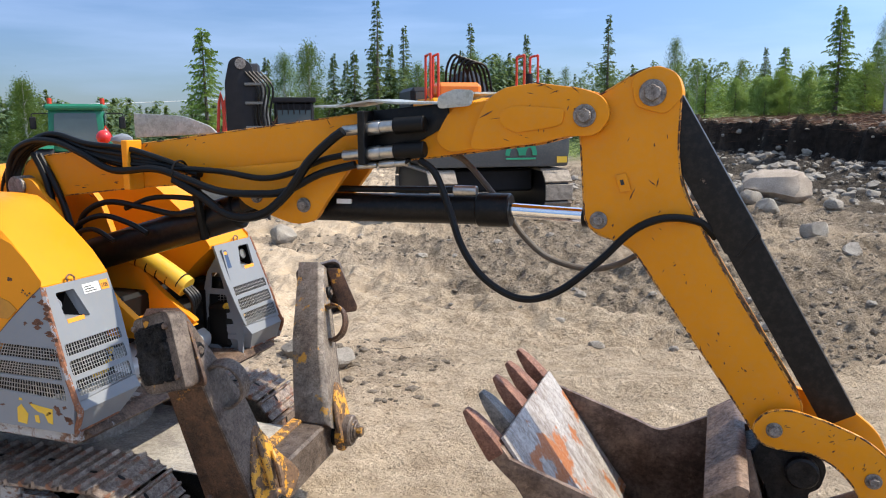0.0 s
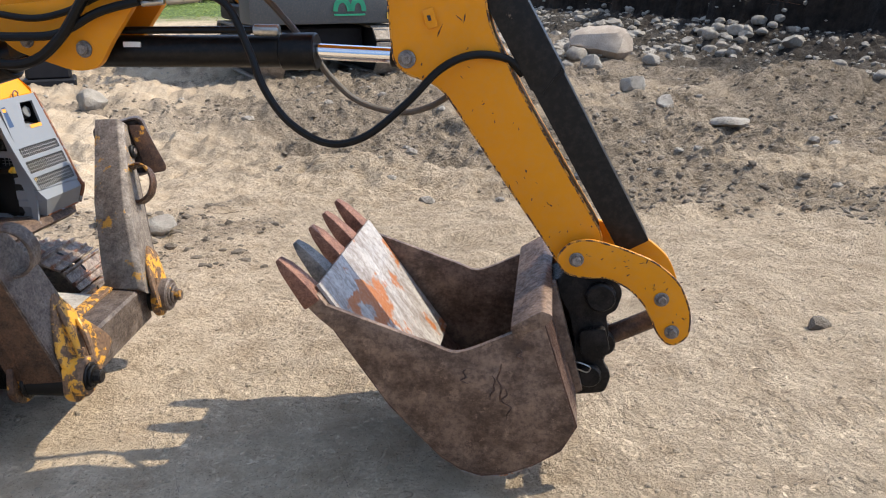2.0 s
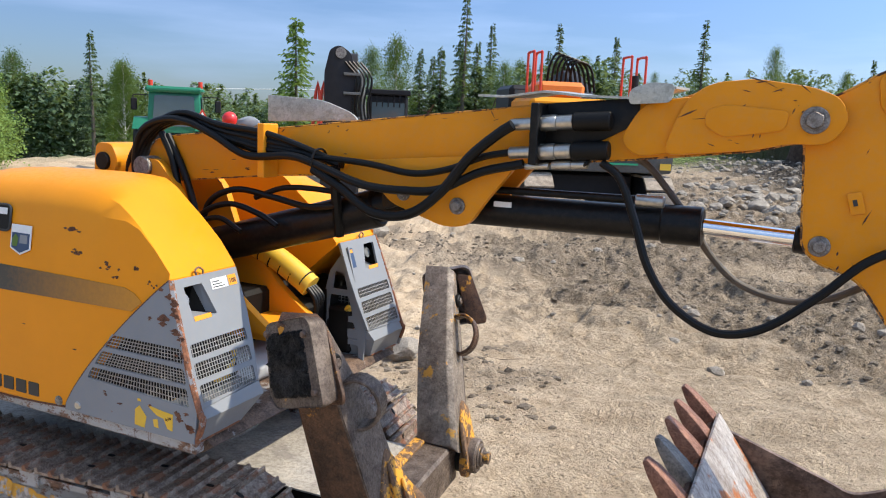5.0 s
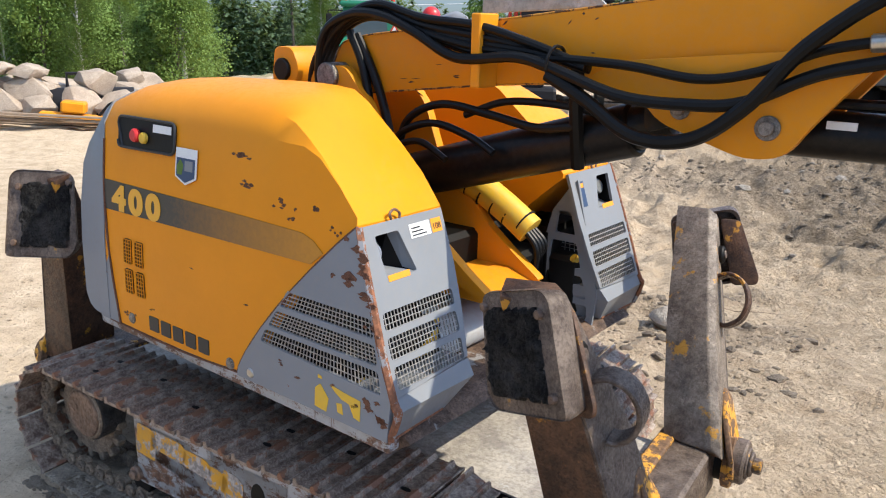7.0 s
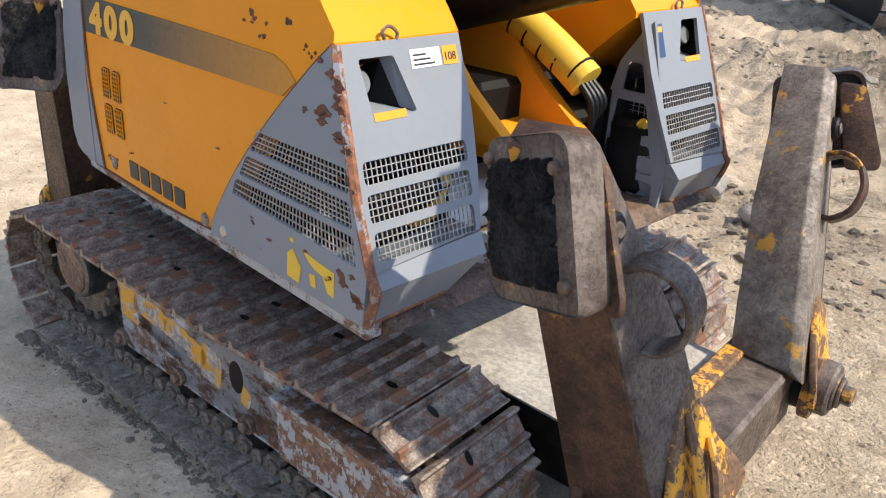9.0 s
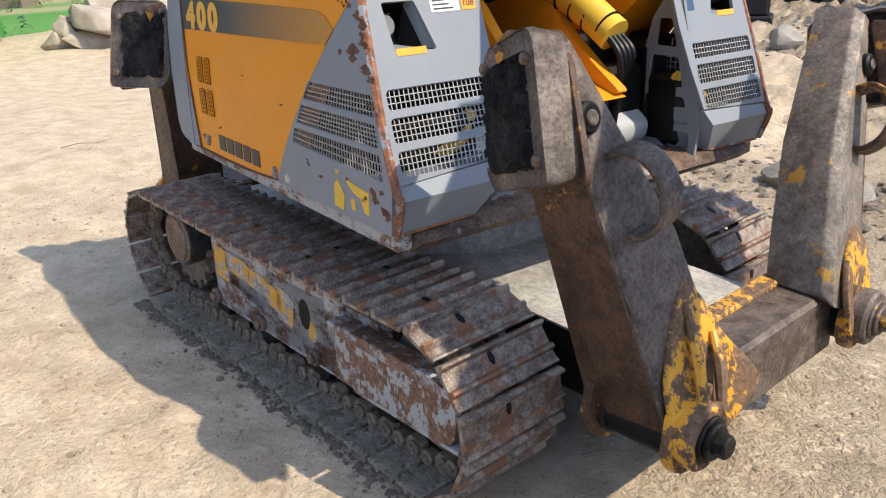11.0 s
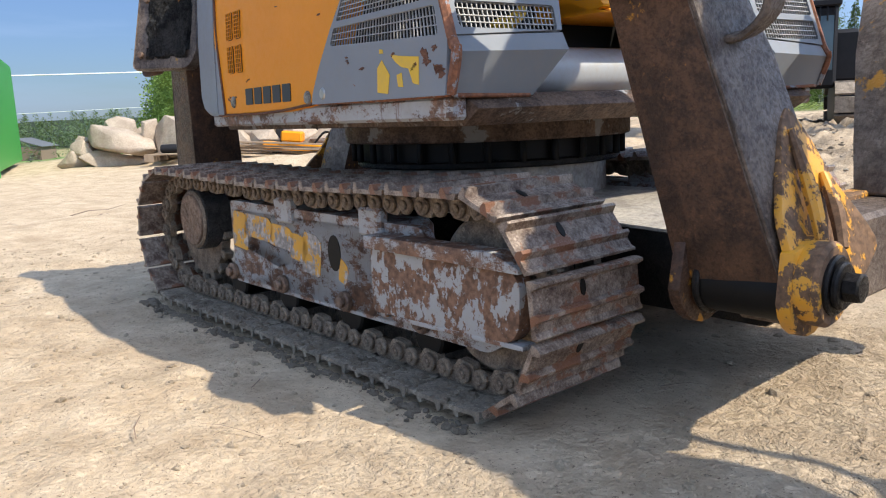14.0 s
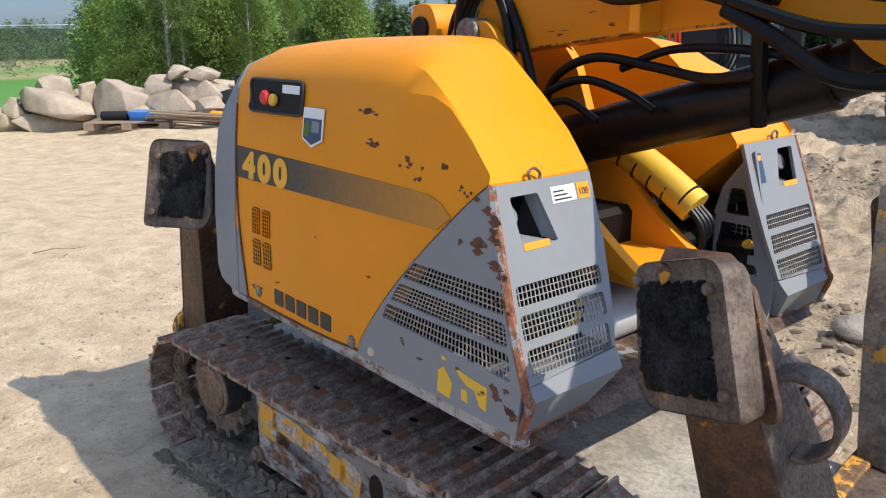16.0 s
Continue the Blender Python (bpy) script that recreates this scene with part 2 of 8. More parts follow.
GLASS = plain("dark_cab_glass", (0.10, 0.14, 0.165), 0.06, 0.25, var=0.2, size=3, relief=0, spec=0.6)
GREEN_BODY = plain("green_tractor_paint", (0.012, 0.17, 0.09), 0.4, 0, var=0.25, size=6)
CONTAINER = painted("green_container_paint", (0.03, 0.30, 0.045), rust=0.12, fade=0.2, dust=0.15, size=2.0)
ORANGE = plain("orange_paint", (0.75, 0.20, 0.02), 0.4, 0, var=0.25, size=8)
RED = plain("red_paint", (0.62, 0.05, 0.02), 0.4, 0, var=0.2, size=8)
MACHINE_GREY = painted("dark_grey_machine_paint", (0.10, 0.105, 0.105), rust=0.1, fade=0.25, dust=0.3, size=3.0)
MACHINE_BLACK = plain("black_machine_paint", (0.022, 0.021, 0.023), 0.5, 0.1, var=0.4, size=6, relief=0.2)
TRACK_FAR = steel("far_track_steel", (0.20, 0.16, 0.12), (0.40, 0.33, 0.26), rough=0.7, metal=0.1, size=8)
LOGO = plain("green_decal", (0.03, 0.33, 0.16), 0.4, 0, var=0.15, relief=0)
WOOD = plain("weathered_wood", (0.30, 0.22, 0.15), 0.8, 0, var=0.5, size=12, relief=0.5)
TWIG = plain("dead_twig", (0.24, 0.17, 0.12), 0.85, 0, var=0.5, size=20)
PALE_TWIG = plain("barked_pale_root", (0.50, 0.40, 0.30), 0.8, 0, var=0.4, size=20)
BLUE = plain("blue_plastic", (0.05, 0.22, 0.60), 0.4, 0, var=0.3, size=4)


for m_ in (YELLOW, ARM_YELLOW, GREY):       # dulled enamel
    m_.node_tree.nodes["Principled BSDF"].inputs["Specular IOR Level"].default_value = 0.18
for m_ in (BLACK, GUARD, HOSE, COUPLER, RUBBER, MACHINE_BLACK):      # matt, oily or dusty blacks
    m_.node_tree.nodes["Principled BSDF"].inputs["Specular IOR Level"].default_value = 0.22


def stone(name, dark, light, size=3.0):
    k = Nodes(name)
    a = k.step(k.noise(size, 8, 0.65), 0.3, 0.7)
    g = k.step(k.noise(size * 22, 4, 0.7), 0.35, 0.7)
    col = k.mix(a, dark, light)
    col = k.mix(k.math("MULTIPLY", g, 0.5), col, tuple(c * 0.55 for c in dark))
    k.bump(k.math("ADD", a, k.math("MULTIPLY", g, 0.5)), 0.6, 0.03)
    return k.done(col, 0.85)


BOULDER = stone("granite_boulder", (0.33, 0.255, 0.19), (0.62, 0.51, 0.40), 2.2)
COBBLE = stone("grey_field_stone", (0.25, 0.215, 0.175), (0.50, 0.44, 0.36), 4)
CLOD = stone("dry_soil_clod", (0.36, 0.275, 0.18), (0.60, 0.48, 0.34), 9)
DARK_CLOD = stone("dark_soil_clod", (0.13, 0.10, 0.072), (0.32, 0.255, 0.185), 9)


def leafy(name, dark, light, size=1.2):
    k = Nodes(name)
    geo = k.n.new("ShaderNodeNewGeometry")
    a = k.step(k.noise(size, 3), 0.3, 0.7)
    col = k.mix(a, dark, light)
    col = k.mix(k.math("MULTIPLY", geo.outputs["Random Per Island"], 0.55), col, tuple(c * 1.7 for c in light))
    through_ = k.n.new("ShaderNodeBsdfTranslucent")
    both = k.n.new("ShaderNodeMixShader")
    both.inputs["Fac"].default_value = 0.38
    k.l.new(k.mix(0.5, col, (0.30, 0.36, 0.06)), through_.inputs["Color"])
    k.l.new(k.b.outputs[0], both.inputs[1])
    k.l.new(through_.outputs[0], both.inputs[2])
    k.l.new(both.outputs[0], k.n["Material Output"].inputs["Surface"])
    return k.done(col, 0.65, 0, 0.3)


# SPRUCE and FARWOOD hold distance haze in their colour: lightened, FARWOOD also blued
SPRUCE = leafy("spruce_needles", (0.040, 0.070, 0.034), (0.072, 0.115, 0.05))
FIR = leafy("young_spruce_needles", (0.08, 0.14, 0.036), (0.14, 0.225, 0.06))
PINE = leafy("pine_needles", (0.045, 0.075, 0.042), (0.08, 0.12, 0.06))
BIRCH = leafy("birch_leaves", (0.045, 0.085, 0.022), (0.085, 0.145, 0.04))
SHRUB = leafy("shrub_leaves", (0.095, 0.16, 0.036), (0.165, 0.255, 0.065))
GRASS = leafy("grass_blades", (0.13, 0.19, 0.05), (0.25, 0.30, 0.10), 0.7)
FARWOOD = leafy("hazed_far_leaves", (0.065, 0.105, 0.06), (0.11, 0.165, 0.09), 0.05)
BARK = plain("grey_brown_bark", (0.14, 0.11, 0.085), 0.9, 0, var=0.5, size=14, relief=0.6)
BIRCH_BARK = plain("white_birch_bark", (0.55, 0.52, 0.47), 0.8, 0, var=0.8, size=9, relief=0.3)


def ground_material():
    """Dry pale sand, greyer churned soil, dark bank earth, grass and field, by place; pits and prints as fine relief."""
    k = Nodes("site_ground")
    co = k.co
    sep = k.n.new("ShaderNodeSeparateXYZ")
    k.l.new(co, sep.inputs[0])
    x, y, z = sep.outputs
    geo = k.n.new("ShaderNodeNewGeometry")
    nz = k.n.new("ShaderNodeSeparateXYZ")
    k.l.new(geo.outputs["True Normal"], nz.inputs[0])
    big = k.noise(0.55, 5, 0.6)
    mid = k.noise(4.5, 6, 0.65)
    fine = k.noise(34, 6, 0.7)
    sand = k.mix(k.step(mid, 0.36, 0.64), (0.465, 0.350, 0.232), (0.66, 0.52, 0.365))
    sand = k.mix(k.math("MULTIPLY", k.step(fine, 0.42, 0.66), 0.30), sand, (0.33, 0.25, 0.175))
    sand = k.mix(k.math("MULTIPLY", k.step(k.noise(11, 5, 0.7), 0.58, 0.70), 0.4), sand, (0.40, 0.31, 0.22))
    sand = k.mix(k.math("MULTIPLY", k.step(k.noise(85, 3, 0.6), 0.64, 0.67), 0.75), sand, (0.15, 0.105, 0.07))
    sand = k.mix(k.math("MULTIPLY", k.step(k.noise(24, 4, 0.7, stretch=(1, 3.2, 1)), 0.66, 0.69), 0.7), sand, (0.20, 0.15, 0.105))
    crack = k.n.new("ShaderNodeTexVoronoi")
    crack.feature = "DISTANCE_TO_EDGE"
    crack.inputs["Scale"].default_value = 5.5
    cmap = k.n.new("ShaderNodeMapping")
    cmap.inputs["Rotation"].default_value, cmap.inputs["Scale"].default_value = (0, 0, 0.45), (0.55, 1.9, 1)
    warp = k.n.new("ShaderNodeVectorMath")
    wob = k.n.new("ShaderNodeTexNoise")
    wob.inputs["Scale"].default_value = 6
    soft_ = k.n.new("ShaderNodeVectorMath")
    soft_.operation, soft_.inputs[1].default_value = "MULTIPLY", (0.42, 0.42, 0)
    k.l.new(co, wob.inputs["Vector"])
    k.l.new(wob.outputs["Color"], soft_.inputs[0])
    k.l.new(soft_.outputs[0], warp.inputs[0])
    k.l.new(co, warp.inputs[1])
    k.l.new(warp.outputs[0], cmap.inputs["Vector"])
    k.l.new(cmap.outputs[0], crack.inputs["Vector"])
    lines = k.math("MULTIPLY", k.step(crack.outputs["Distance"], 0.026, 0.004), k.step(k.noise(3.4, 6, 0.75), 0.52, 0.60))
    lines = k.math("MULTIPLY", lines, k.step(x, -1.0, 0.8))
    # crack shade is darkened into the sand colour; relief follows below
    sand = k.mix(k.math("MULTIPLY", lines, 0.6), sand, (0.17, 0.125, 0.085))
    sweep = k.step(k.noise(1.5, 6, 0.7, stretch=(0.32, 1.7, 1)), 0.52, 0.66)
    sand = k.mix(k.math("MULTIPLY", k.math("MULTIPLY", sweep, k.step(x, -2.5, 0.5)), 0.45), sand, (0.34, 0.27, 0.19))
    soil = k.mix(k.step(mid, 0.38, 0.62), (0.18, 0.140, 0.100), (0.44, 0.345, 0.245))
    soil = k.mix(k.math("MULTIPLY", k.step(fine, 0.42, 0.62), 0.6), soil, (0.05, 0.038, 0.028))
    # broken soil where the crust has been churned, and more of it towards the bank
    broken = k.n.new("ShaderNodeAttribute")
    broken.attribute_name = "broken_soil"
    churn = k.math("ADD", k.math("MULTIPLY", broken.outputs["Fac"], 0.70), k.math("MULTIPLY", k.math("SUBTRACT", mid, 0.5), 1.3))
    churn = k.math("ADD", churn, k.math("MULTIPLY", k.math("MULTIPLY", k.step(y, 5.5, 10.0), k.step(x, -7.0, -1.0)), 0.56))
    col = k.mix(k.math("MULTIPLY", k.step(churn, 0.25, 0.95), 0.85), sand, soil)
    earth = k.mix(k.step(k.noise(3.0, 6, 0.7), 0.35, 0.65), (0.012, 0.009, 0.007), (0.045, 0.033, 0.025))
    gravel = k.mix(k.step(k.noise(7.0, 6, 0.75), 0.38, 0.62), (0.026, 0.021, 0.017), (0.12, 0.098, 0.075))
    before = k.math("MULTIPLY", k.step(k.math("ADD", x, k.math("MULTIPLY", k.math("SUBTRACT", big, 0.5), 5.0)), 7.4, 9.4), k.step(y, 9.5, 13.5))
    col = k.mix(before, col, gravel)
    bank = k.math("MULTIPLY", k.step(x, 10.4, 11.6), k.step(y, 4.0, 9.0))
    steep = k.math("MULTIPLY", k.step(nz.outputs[2], 0.93, 0.80), bank)
    col = k.mix(steep, col, earth)
    rough_ = k.noise(5.0, 6, 0.7)
    heath = k.mix(k.step(rough_, 0.38, 0.62), (0.10, 0.056, 0.034), (0.25, 0.15, 0.095))
    green = k.math("ADD", k.math("MULTIPLY", x, 0.16), k.math("MULTIPLY", k.math("SUBTRACT", k.noise(1.3, 6, 0.7), 0.5), 3.0))
    heath = k.mix(k.step(green, 2.9, 3.6), heath, (0.125, 0.16, 0.045))
    top_ = k.math("MULTIPLY", k.math("MULTIPLY", k.step(z, 0.75, 1.0), k.step(x, 10.4, 11.6)), k.step(y, -2.0, 3.0))
    col = k.mix(k.math("MULTIPLY", top_, k.math("SUBTRACT", 1.0, steep)), col, heath)
    grass = k.mix(k.step(k.noise(0.35, 5), 0.35, 0.65), (0.07, 0.115, 0.03), (0.13, 0.17, 0.055))
    col = k.mix(k.step(k.math("ADD", k.math("MULTIPLY", x, -0.97), k.math("MULTIPLY", y, 0.25)), 20, 27), col, grass)
    col = k.mix(k.step(k.math("ADD", y, k.math("MULTIPLY", big, 12)), 41, 50), col, grass)
    field = k.mix(k.step(k.noise(0.02, 3), 0.4, 0.6), (0.075, 0.20, 0.035), (0.10, 0.24, 0.05))
    col = k.mix(k.math("MULTIPLY", k.step(x, -40, -46), k.step(z, -2.6, -3.1)), col, field)
    dist = k.math("SQRT", k.math("ADD", k.math("MULTIPLY", x, x), k.math("MULTIPLY", y, y)))
    straw = k.math("MULTIPLY", k.math("MULTIPLY", k.step(dist, 112, 122), k.step(x, -40, -46)), k.step(k.noise(0.03, 4, 0.6), 0.38, 0.5))
    col = k.mix(straw, col, (0.30, 0.26, 0.13))
    wood = k.math("MAXIMUM", k.step(dist, 185, 200), k.math("MULTIPLY", k.step(dist, 68, 78), k.step(k.math("ADD", x, k.math("MULTIPLY", y, 0.85)), 0.0, 6.0)))
    col = k.mix(wood, col, (0.022, 0.034, 0.014))
    # relief in metres: rolling, broken crust, grit, and the prints of lugs in the ruts
    crust = k.step(k.noise(11, 6, 0.72), 0.43, 0.57)
    chips = k.step(k.noise(27, 5, 0.75), 0.44, 0.58)
    h = k.math("ADD", k.math("MULTIPLY", mid, 0.030), k.math("MULTIPLY", crust, 0.017))
    h = k.math("ADD", h, k.math("MULTIPLY", chips, 0.011))
    h = k.math("ADD", h, k.math("MULTIPLY", k.noise(75, 4, 0.7), 0.005))
    crumbs = k.n.new("ShaderNodeTexVoronoi")
    crumbs.inputs["Scale"].default_value = 34
    k.l.new(co, crumbs.inputs["Vector"])
    bits = k.math("MULTIPLY", k.step(crumbs.outputs["Distance"], 0.42, 0.10), k.step(k.noise(3.0, 4, 0.65), 0.44, 0.60))
    h = k.math("ADD", h, k.math("MULTIPLY", bits, 0.010))
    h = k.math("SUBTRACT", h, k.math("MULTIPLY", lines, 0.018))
    h = k.math("MULTIPLY", h, k.math("ADD", 0.28, k.math("MULTIPLY", k.step(x, -1.6, 0.6), 0.72)))
    sway = k.math("MULTIPLY", k.math("SUBTRACT", big, 0.5), 0.8)
    x0 = k.math("SUBTRACT", x, 1.5)
    xx = k.math("MULTIPLY", x0, x0)
    pressed = k.math("MULTIPLY", k.step(x, -0.8, 0.4), k.math("MULTIPLY", k.step(k.noise(1.5, 3), 0.42, 0.56), k.step(k.noise(6.0, 4, 0.7), 0.36, 0.56)))
    for at, tilt_, bow in ((2.5, 0.28, 0.03), (3.1, 0.20, 0.02), (3.75, 0.16, 0.012), (4.4, 0.10, 0.022), (5.0, 0.12, 0.03), (5.7, 0.08, 0.03), (6.5, 0.03, 0.02), (7.3, 0.10, 0.03), (8.4, 0.04, -0.02), (9.6, -0.04, 0.012)):
        d = k.math("ABSOLUTE", k.math("ADD", k.math("SUBTRACT", y, at), k.math("SUBTRACT", sway, k.math("ADD", k.math("MULTIPLY", x0, tilt_), k.math("MULTIPLY", xx, bow)))))
        wave = k.step(k.math("SINE", k.math("ADD", k.math("MULTIPLY", x, 66.0 + 3 * at), k.math("MULTIPLY", d, 30.0))), -0.35, 0.35)
        on = k.math("MULTIPLY", k.step(d, 0.30, 0.22), pressed)
        h = k.math("ADD", h, k.math("MULTIPLY", on, k.math("SUBTRACT", k.math("MULTIPLY", wave, 0.011), 0.010)))
    k.bump(h, 1.0, 1.0)
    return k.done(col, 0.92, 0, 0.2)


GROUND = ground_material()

# ---- building helpers ----


def mesh_of(bm, name, mat, smooth=False, sharp=35.0):
    me = bpy.data.meshes.new(name)
    bmesh.ops.recalc_face_normals(bm, faces=bm.faces)
    if smooth:
        for f in bm.faces:
            f.smooth = True
        for e in bm.edges:
            if len(e.link_faces) == 2 and e.calc_face_angle(0) > radians(sharp):
                e.smooth = False
    bm.to_mesh(me)
    bm.free()
    me.materials.append(mat)
    return me


def part(name, bm, mat, parent, label="", m=None, smooth=True, sharp=35.0):
    """One mesh object under a thing or under a part; m is its pose in its parent."""
    ob = new(name, bm if isinstance(bm, bpy.types.Mesh) else mesh_of(bm, name, mat, smooth, sharp))
    ob.parent = parent
    if m is not None:
        ob.matrix_basis = m
    if label:
        ob["label"] = label
    return ob


def thing(name, label, category, m=None, group=""):
    ob = new(name)
    ob.empty_display_size = 0.2
    if m is not None:
        ob.matrix_basis = m
    return tagged(ob, label, category, group)


def bevel(bm, width, segments=2, angle=30):
    edges = [e for e in bm.edges if len(e.link_faces) == 2 and e.calc_face_angle(0) > radians(angle)]
    if width > 0 and edges:
        bmesh.ops.bevel(bm, geom=edges, offset=width, segments=segments, profile=0.6, affect="EDGES", clamp_overlap=True)
    return bm


def box(x0, x1, y0, y1, z0, z1, b=0.006, bm=None):
    bm = bm or bmesh.new()
    part_bm = bmesh.new()
    bmesh.ops.create_cube(part_bm, size=1)
    bmesh.ops.transform(part_bm, matrix=Matrix.Translation(((x0 + x1) / 2, (y0 + y1) / 2, (z0 + z1) / 2)) @ Matrix.Diagonal((abs(x1 - x0), abs(y1 - y0), abs(z1 - z0), 1)), verts=part_bm.verts)
    bevel(part_bm, b, 1)
    return join(bm, part_bm)


def join(a, b):
    me = bpy.data.meshes.new("tmp")
    b.to_mesh(me)
    b.free()
    a.from_mesh(me)
    bpy.data.meshes.remove(me)
    return a


def frustum(lo, hi, z0, z1, b=0.006):
    """A box between two rectangles (x0, x1, y0, y1) at z0 and z1."""
    bm = bmesh.new()
    ring = []
    for (x0, x1, y0, y1), z in ((lo, z0), (hi, z1)):
        ring.append([bm.verts.new(p) for p in ((x0, y0, z), (x1, y0, z), (x1, y1, z), (x0, y1, z))])
    bm.faces.new(ring[0])
    bm.faces.new(ring[1])
    for i in range(4):
        bm.faces.new((ring[0][i], ring[0][(i + 1) % 4], ring[1][(i + 1) % 4], ring[1][i]))
    bmesh.ops.recalc_face_normals(bm, faces=bm.faces)
    return bevel(bm, b, 2)


def prof(points, w0, w1, b=0.006, holes=(), turn=None):
    """A plate or bar: an outline in (s, z), with holes, between w0 and w1 across. turn maps (s, w, z) to the place."""
    bm = bmesh.new()
    edges = []
    for loop in (points, *holes):
        vs = [bm.verts.new((s, w0, z)) for s, z in loop]
        edges += [bm.edges.new((vs[i], vs[(i + 1) % len(vs)])) for i in range(len(vs))]
    if holes:
        bmesh.ops.triangle_fill(bm, use_beauty=True, use_dissolve=False, edges=edges, normal=(0, 1, 0))
    else:
        bm.faces.new(bm.verts)
    r = bmesh.ops.extrude_face_region(bm, geom=bm.faces[:] + bm.edges[:] + bm.verts[:])
    bmesh.ops.translate(bm, vec=(0, w1 - w0, 0), verts=[v for v in r["geom"] if isinstance(v, bmesh.types.BMVert)])
    bmesh.ops.recalc_face_normals(bm, faces=bm.faces)
    if holes:
        b = 0
    bevel(bm, b, 2)
    if turn is not None:
        bmesh.ops.transform(bm, matrix=turn, verts=bm.verts)
    return bm


def rounded(points, r, n=4):
    """The outline with its corners rounded; r is one radius or one for each corner."""
    out = []
    for i, p in enumerate(points):
        rr = r[i] if isinstance(r, (list, tuple)) else r
        a, b, c = Vector(points[i - 1]), Vector(p), Vector(points[(i + 1) % len(points)])
        d0, d1 = (a - b), (c - b)
        cut = min(rr, d0.length * 0.45, d1.length * 0.45)
        if cut < 1e-4:
            out.append(tuple(b))
            continue
        p0, p1 = b + d0.normalized() * cut, b + d1.normalized() * cut
        for j in range(n + 1):
            t = j / n
            out.append(tuple(p0 * (1 - t) ** 2 + b * 2 * t * (1 - t) + p1 * t * t))
    return out


def spline(points, n=8):
    pts = [Vector(p) for p in points]
    pts = [pts[0] * 2 - pts[1], *pts, pts[-1] * 2 - pts[-2]]
    out = []
    for i in range(1, len(pts) - 2):
        p0, p1, p2, p3 = pts[i - 1:i + 3]
        for j in range(n):
            t = j / n
            out.append(0.5 * (2 * p1 + (p2 - p0) * t + (2 * p0 - 5 * p1 + 4 * p2 - p3) * t * t + (3 * p1 - p0 - 3 * p2 + p3) * t ** 3))
    return out + [pts[-2]]


def tube(points, r, seg=10, n=6, bm=None, cap=True):
    """A round hose, rod or cable along a smooth line; r may be one radius or one for each point."""
    bm = bm or bmesh.new()
    path = spline(points, n) if n > 1 else [Vector(p) for p in points]
    radii = [r] * len(path) if not isinstance(r, (list, tuple)) else [np.interp(i / (len(path) - 1), np.linspace(0, 1, len(r)), r) for i in range(len(path))]
    rings, side = [], None
    for i, p in enumerate(path):
        d = (path[min(i + 1, len(path) - 1)] - path[max(i - 1, 0)]).normalized()
        if side is None:
            side = d.orthogonal().normalized()
        side = (side - d * side.dot(d)).normalized()
        up = d.cross(side)
        rings.append([bm.verts.new(p + (side * math.cos(a) + up * math.sin(a)) * radii[i]) for a in (2 * math.pi * j / seg for j in range(seg))])
    for a, b in zip(rings, rings[1:]):
        for j in range(seg):
            bm.faces.new((a[j], a[(j + 1) % seg], b[(j + 1) % seg], b[j]))
    if cap:
        bm.faces.new(rings[0])
        bm.faces.new(rings[-1])
    return bm


def cyl(a, b, r, seg=20, bv=0.004, bm=None, r2=None):
    """A cylinder from a to b."""
    bm = bm or bmesh.new()
    c = bmesh.new()
    a, b = Vector(a), Vector(b)
    bmesh.ops.create_cone(c, cap_ends=True, segments=seg, radius1=r, radius2=r if r2 is None else r2, depth=(b - a).length)
    bevel(c, bv, 1, 50)
    bmesh.ops.transform(c, matrix=Matrix.Translation((a + b) / 2) @ (b - a).to_track_quat("Z", "Y").to_matrix().to_4x4(), verts=c.verts)
    return join(bm, c)


def loft(sections, close=True):
    """Skin over sections of equal numbers of points, ends capped."""
    bm = bmesh.new()
    rings = [[bm.verts.new(p) for p in s] for s in sections]
    for a, b in zip(rings, rings[1:]):
        n = len(a)
        for j in range(n if close else n - 1):
            bm.faces.new((a[j], a[(j + 1) % n], b[(j + 1) % n], b[j]))
    bm.faces.new(rings[0])
    bm.faces.new(rings[-1])
    bmesh.ops.recalc_face_normals(bm, faces=bm.faces)
    return bm


def lump(r, seed, squash=(1, 1, 1), sub=2, rough=0.35, cuts=5):
    """A boulder: a ball cut by random planes and roughened."""
    bm = bmesh.new()
    bmesh.ops.create_icosphere(bm, subdivisions=sub, radius=r)
    rng = random.Random(seed)
    planes = [(Vector((rng.gauss(0, 1), rng.gauss(0, 1), rng.gauss(0, 1))).normalized(), r * rng.uniform(0.5, 0.85)) for _ in range(cuts)]
    off = Vector((rng.uniform(0, 90), rng.uniform(0, 90), rng.uniform(0, 90)))
    for v in bm.verts:
        for n, d in planes:
            k = v.co.dot(n)
            if k > d:
                v.co -= n * (k - d) * 0.985
        v.co *= 1 + rough * (noise.noise(v.co / r * 1.3 + off)) * 0.5 + 0.06 * noise.noise(v.co / r * 4 + off)
        v.co = Vector((v.co.x * squash[0], v.co.y * squash[1], v.co.z * squash[2]))
    return bm


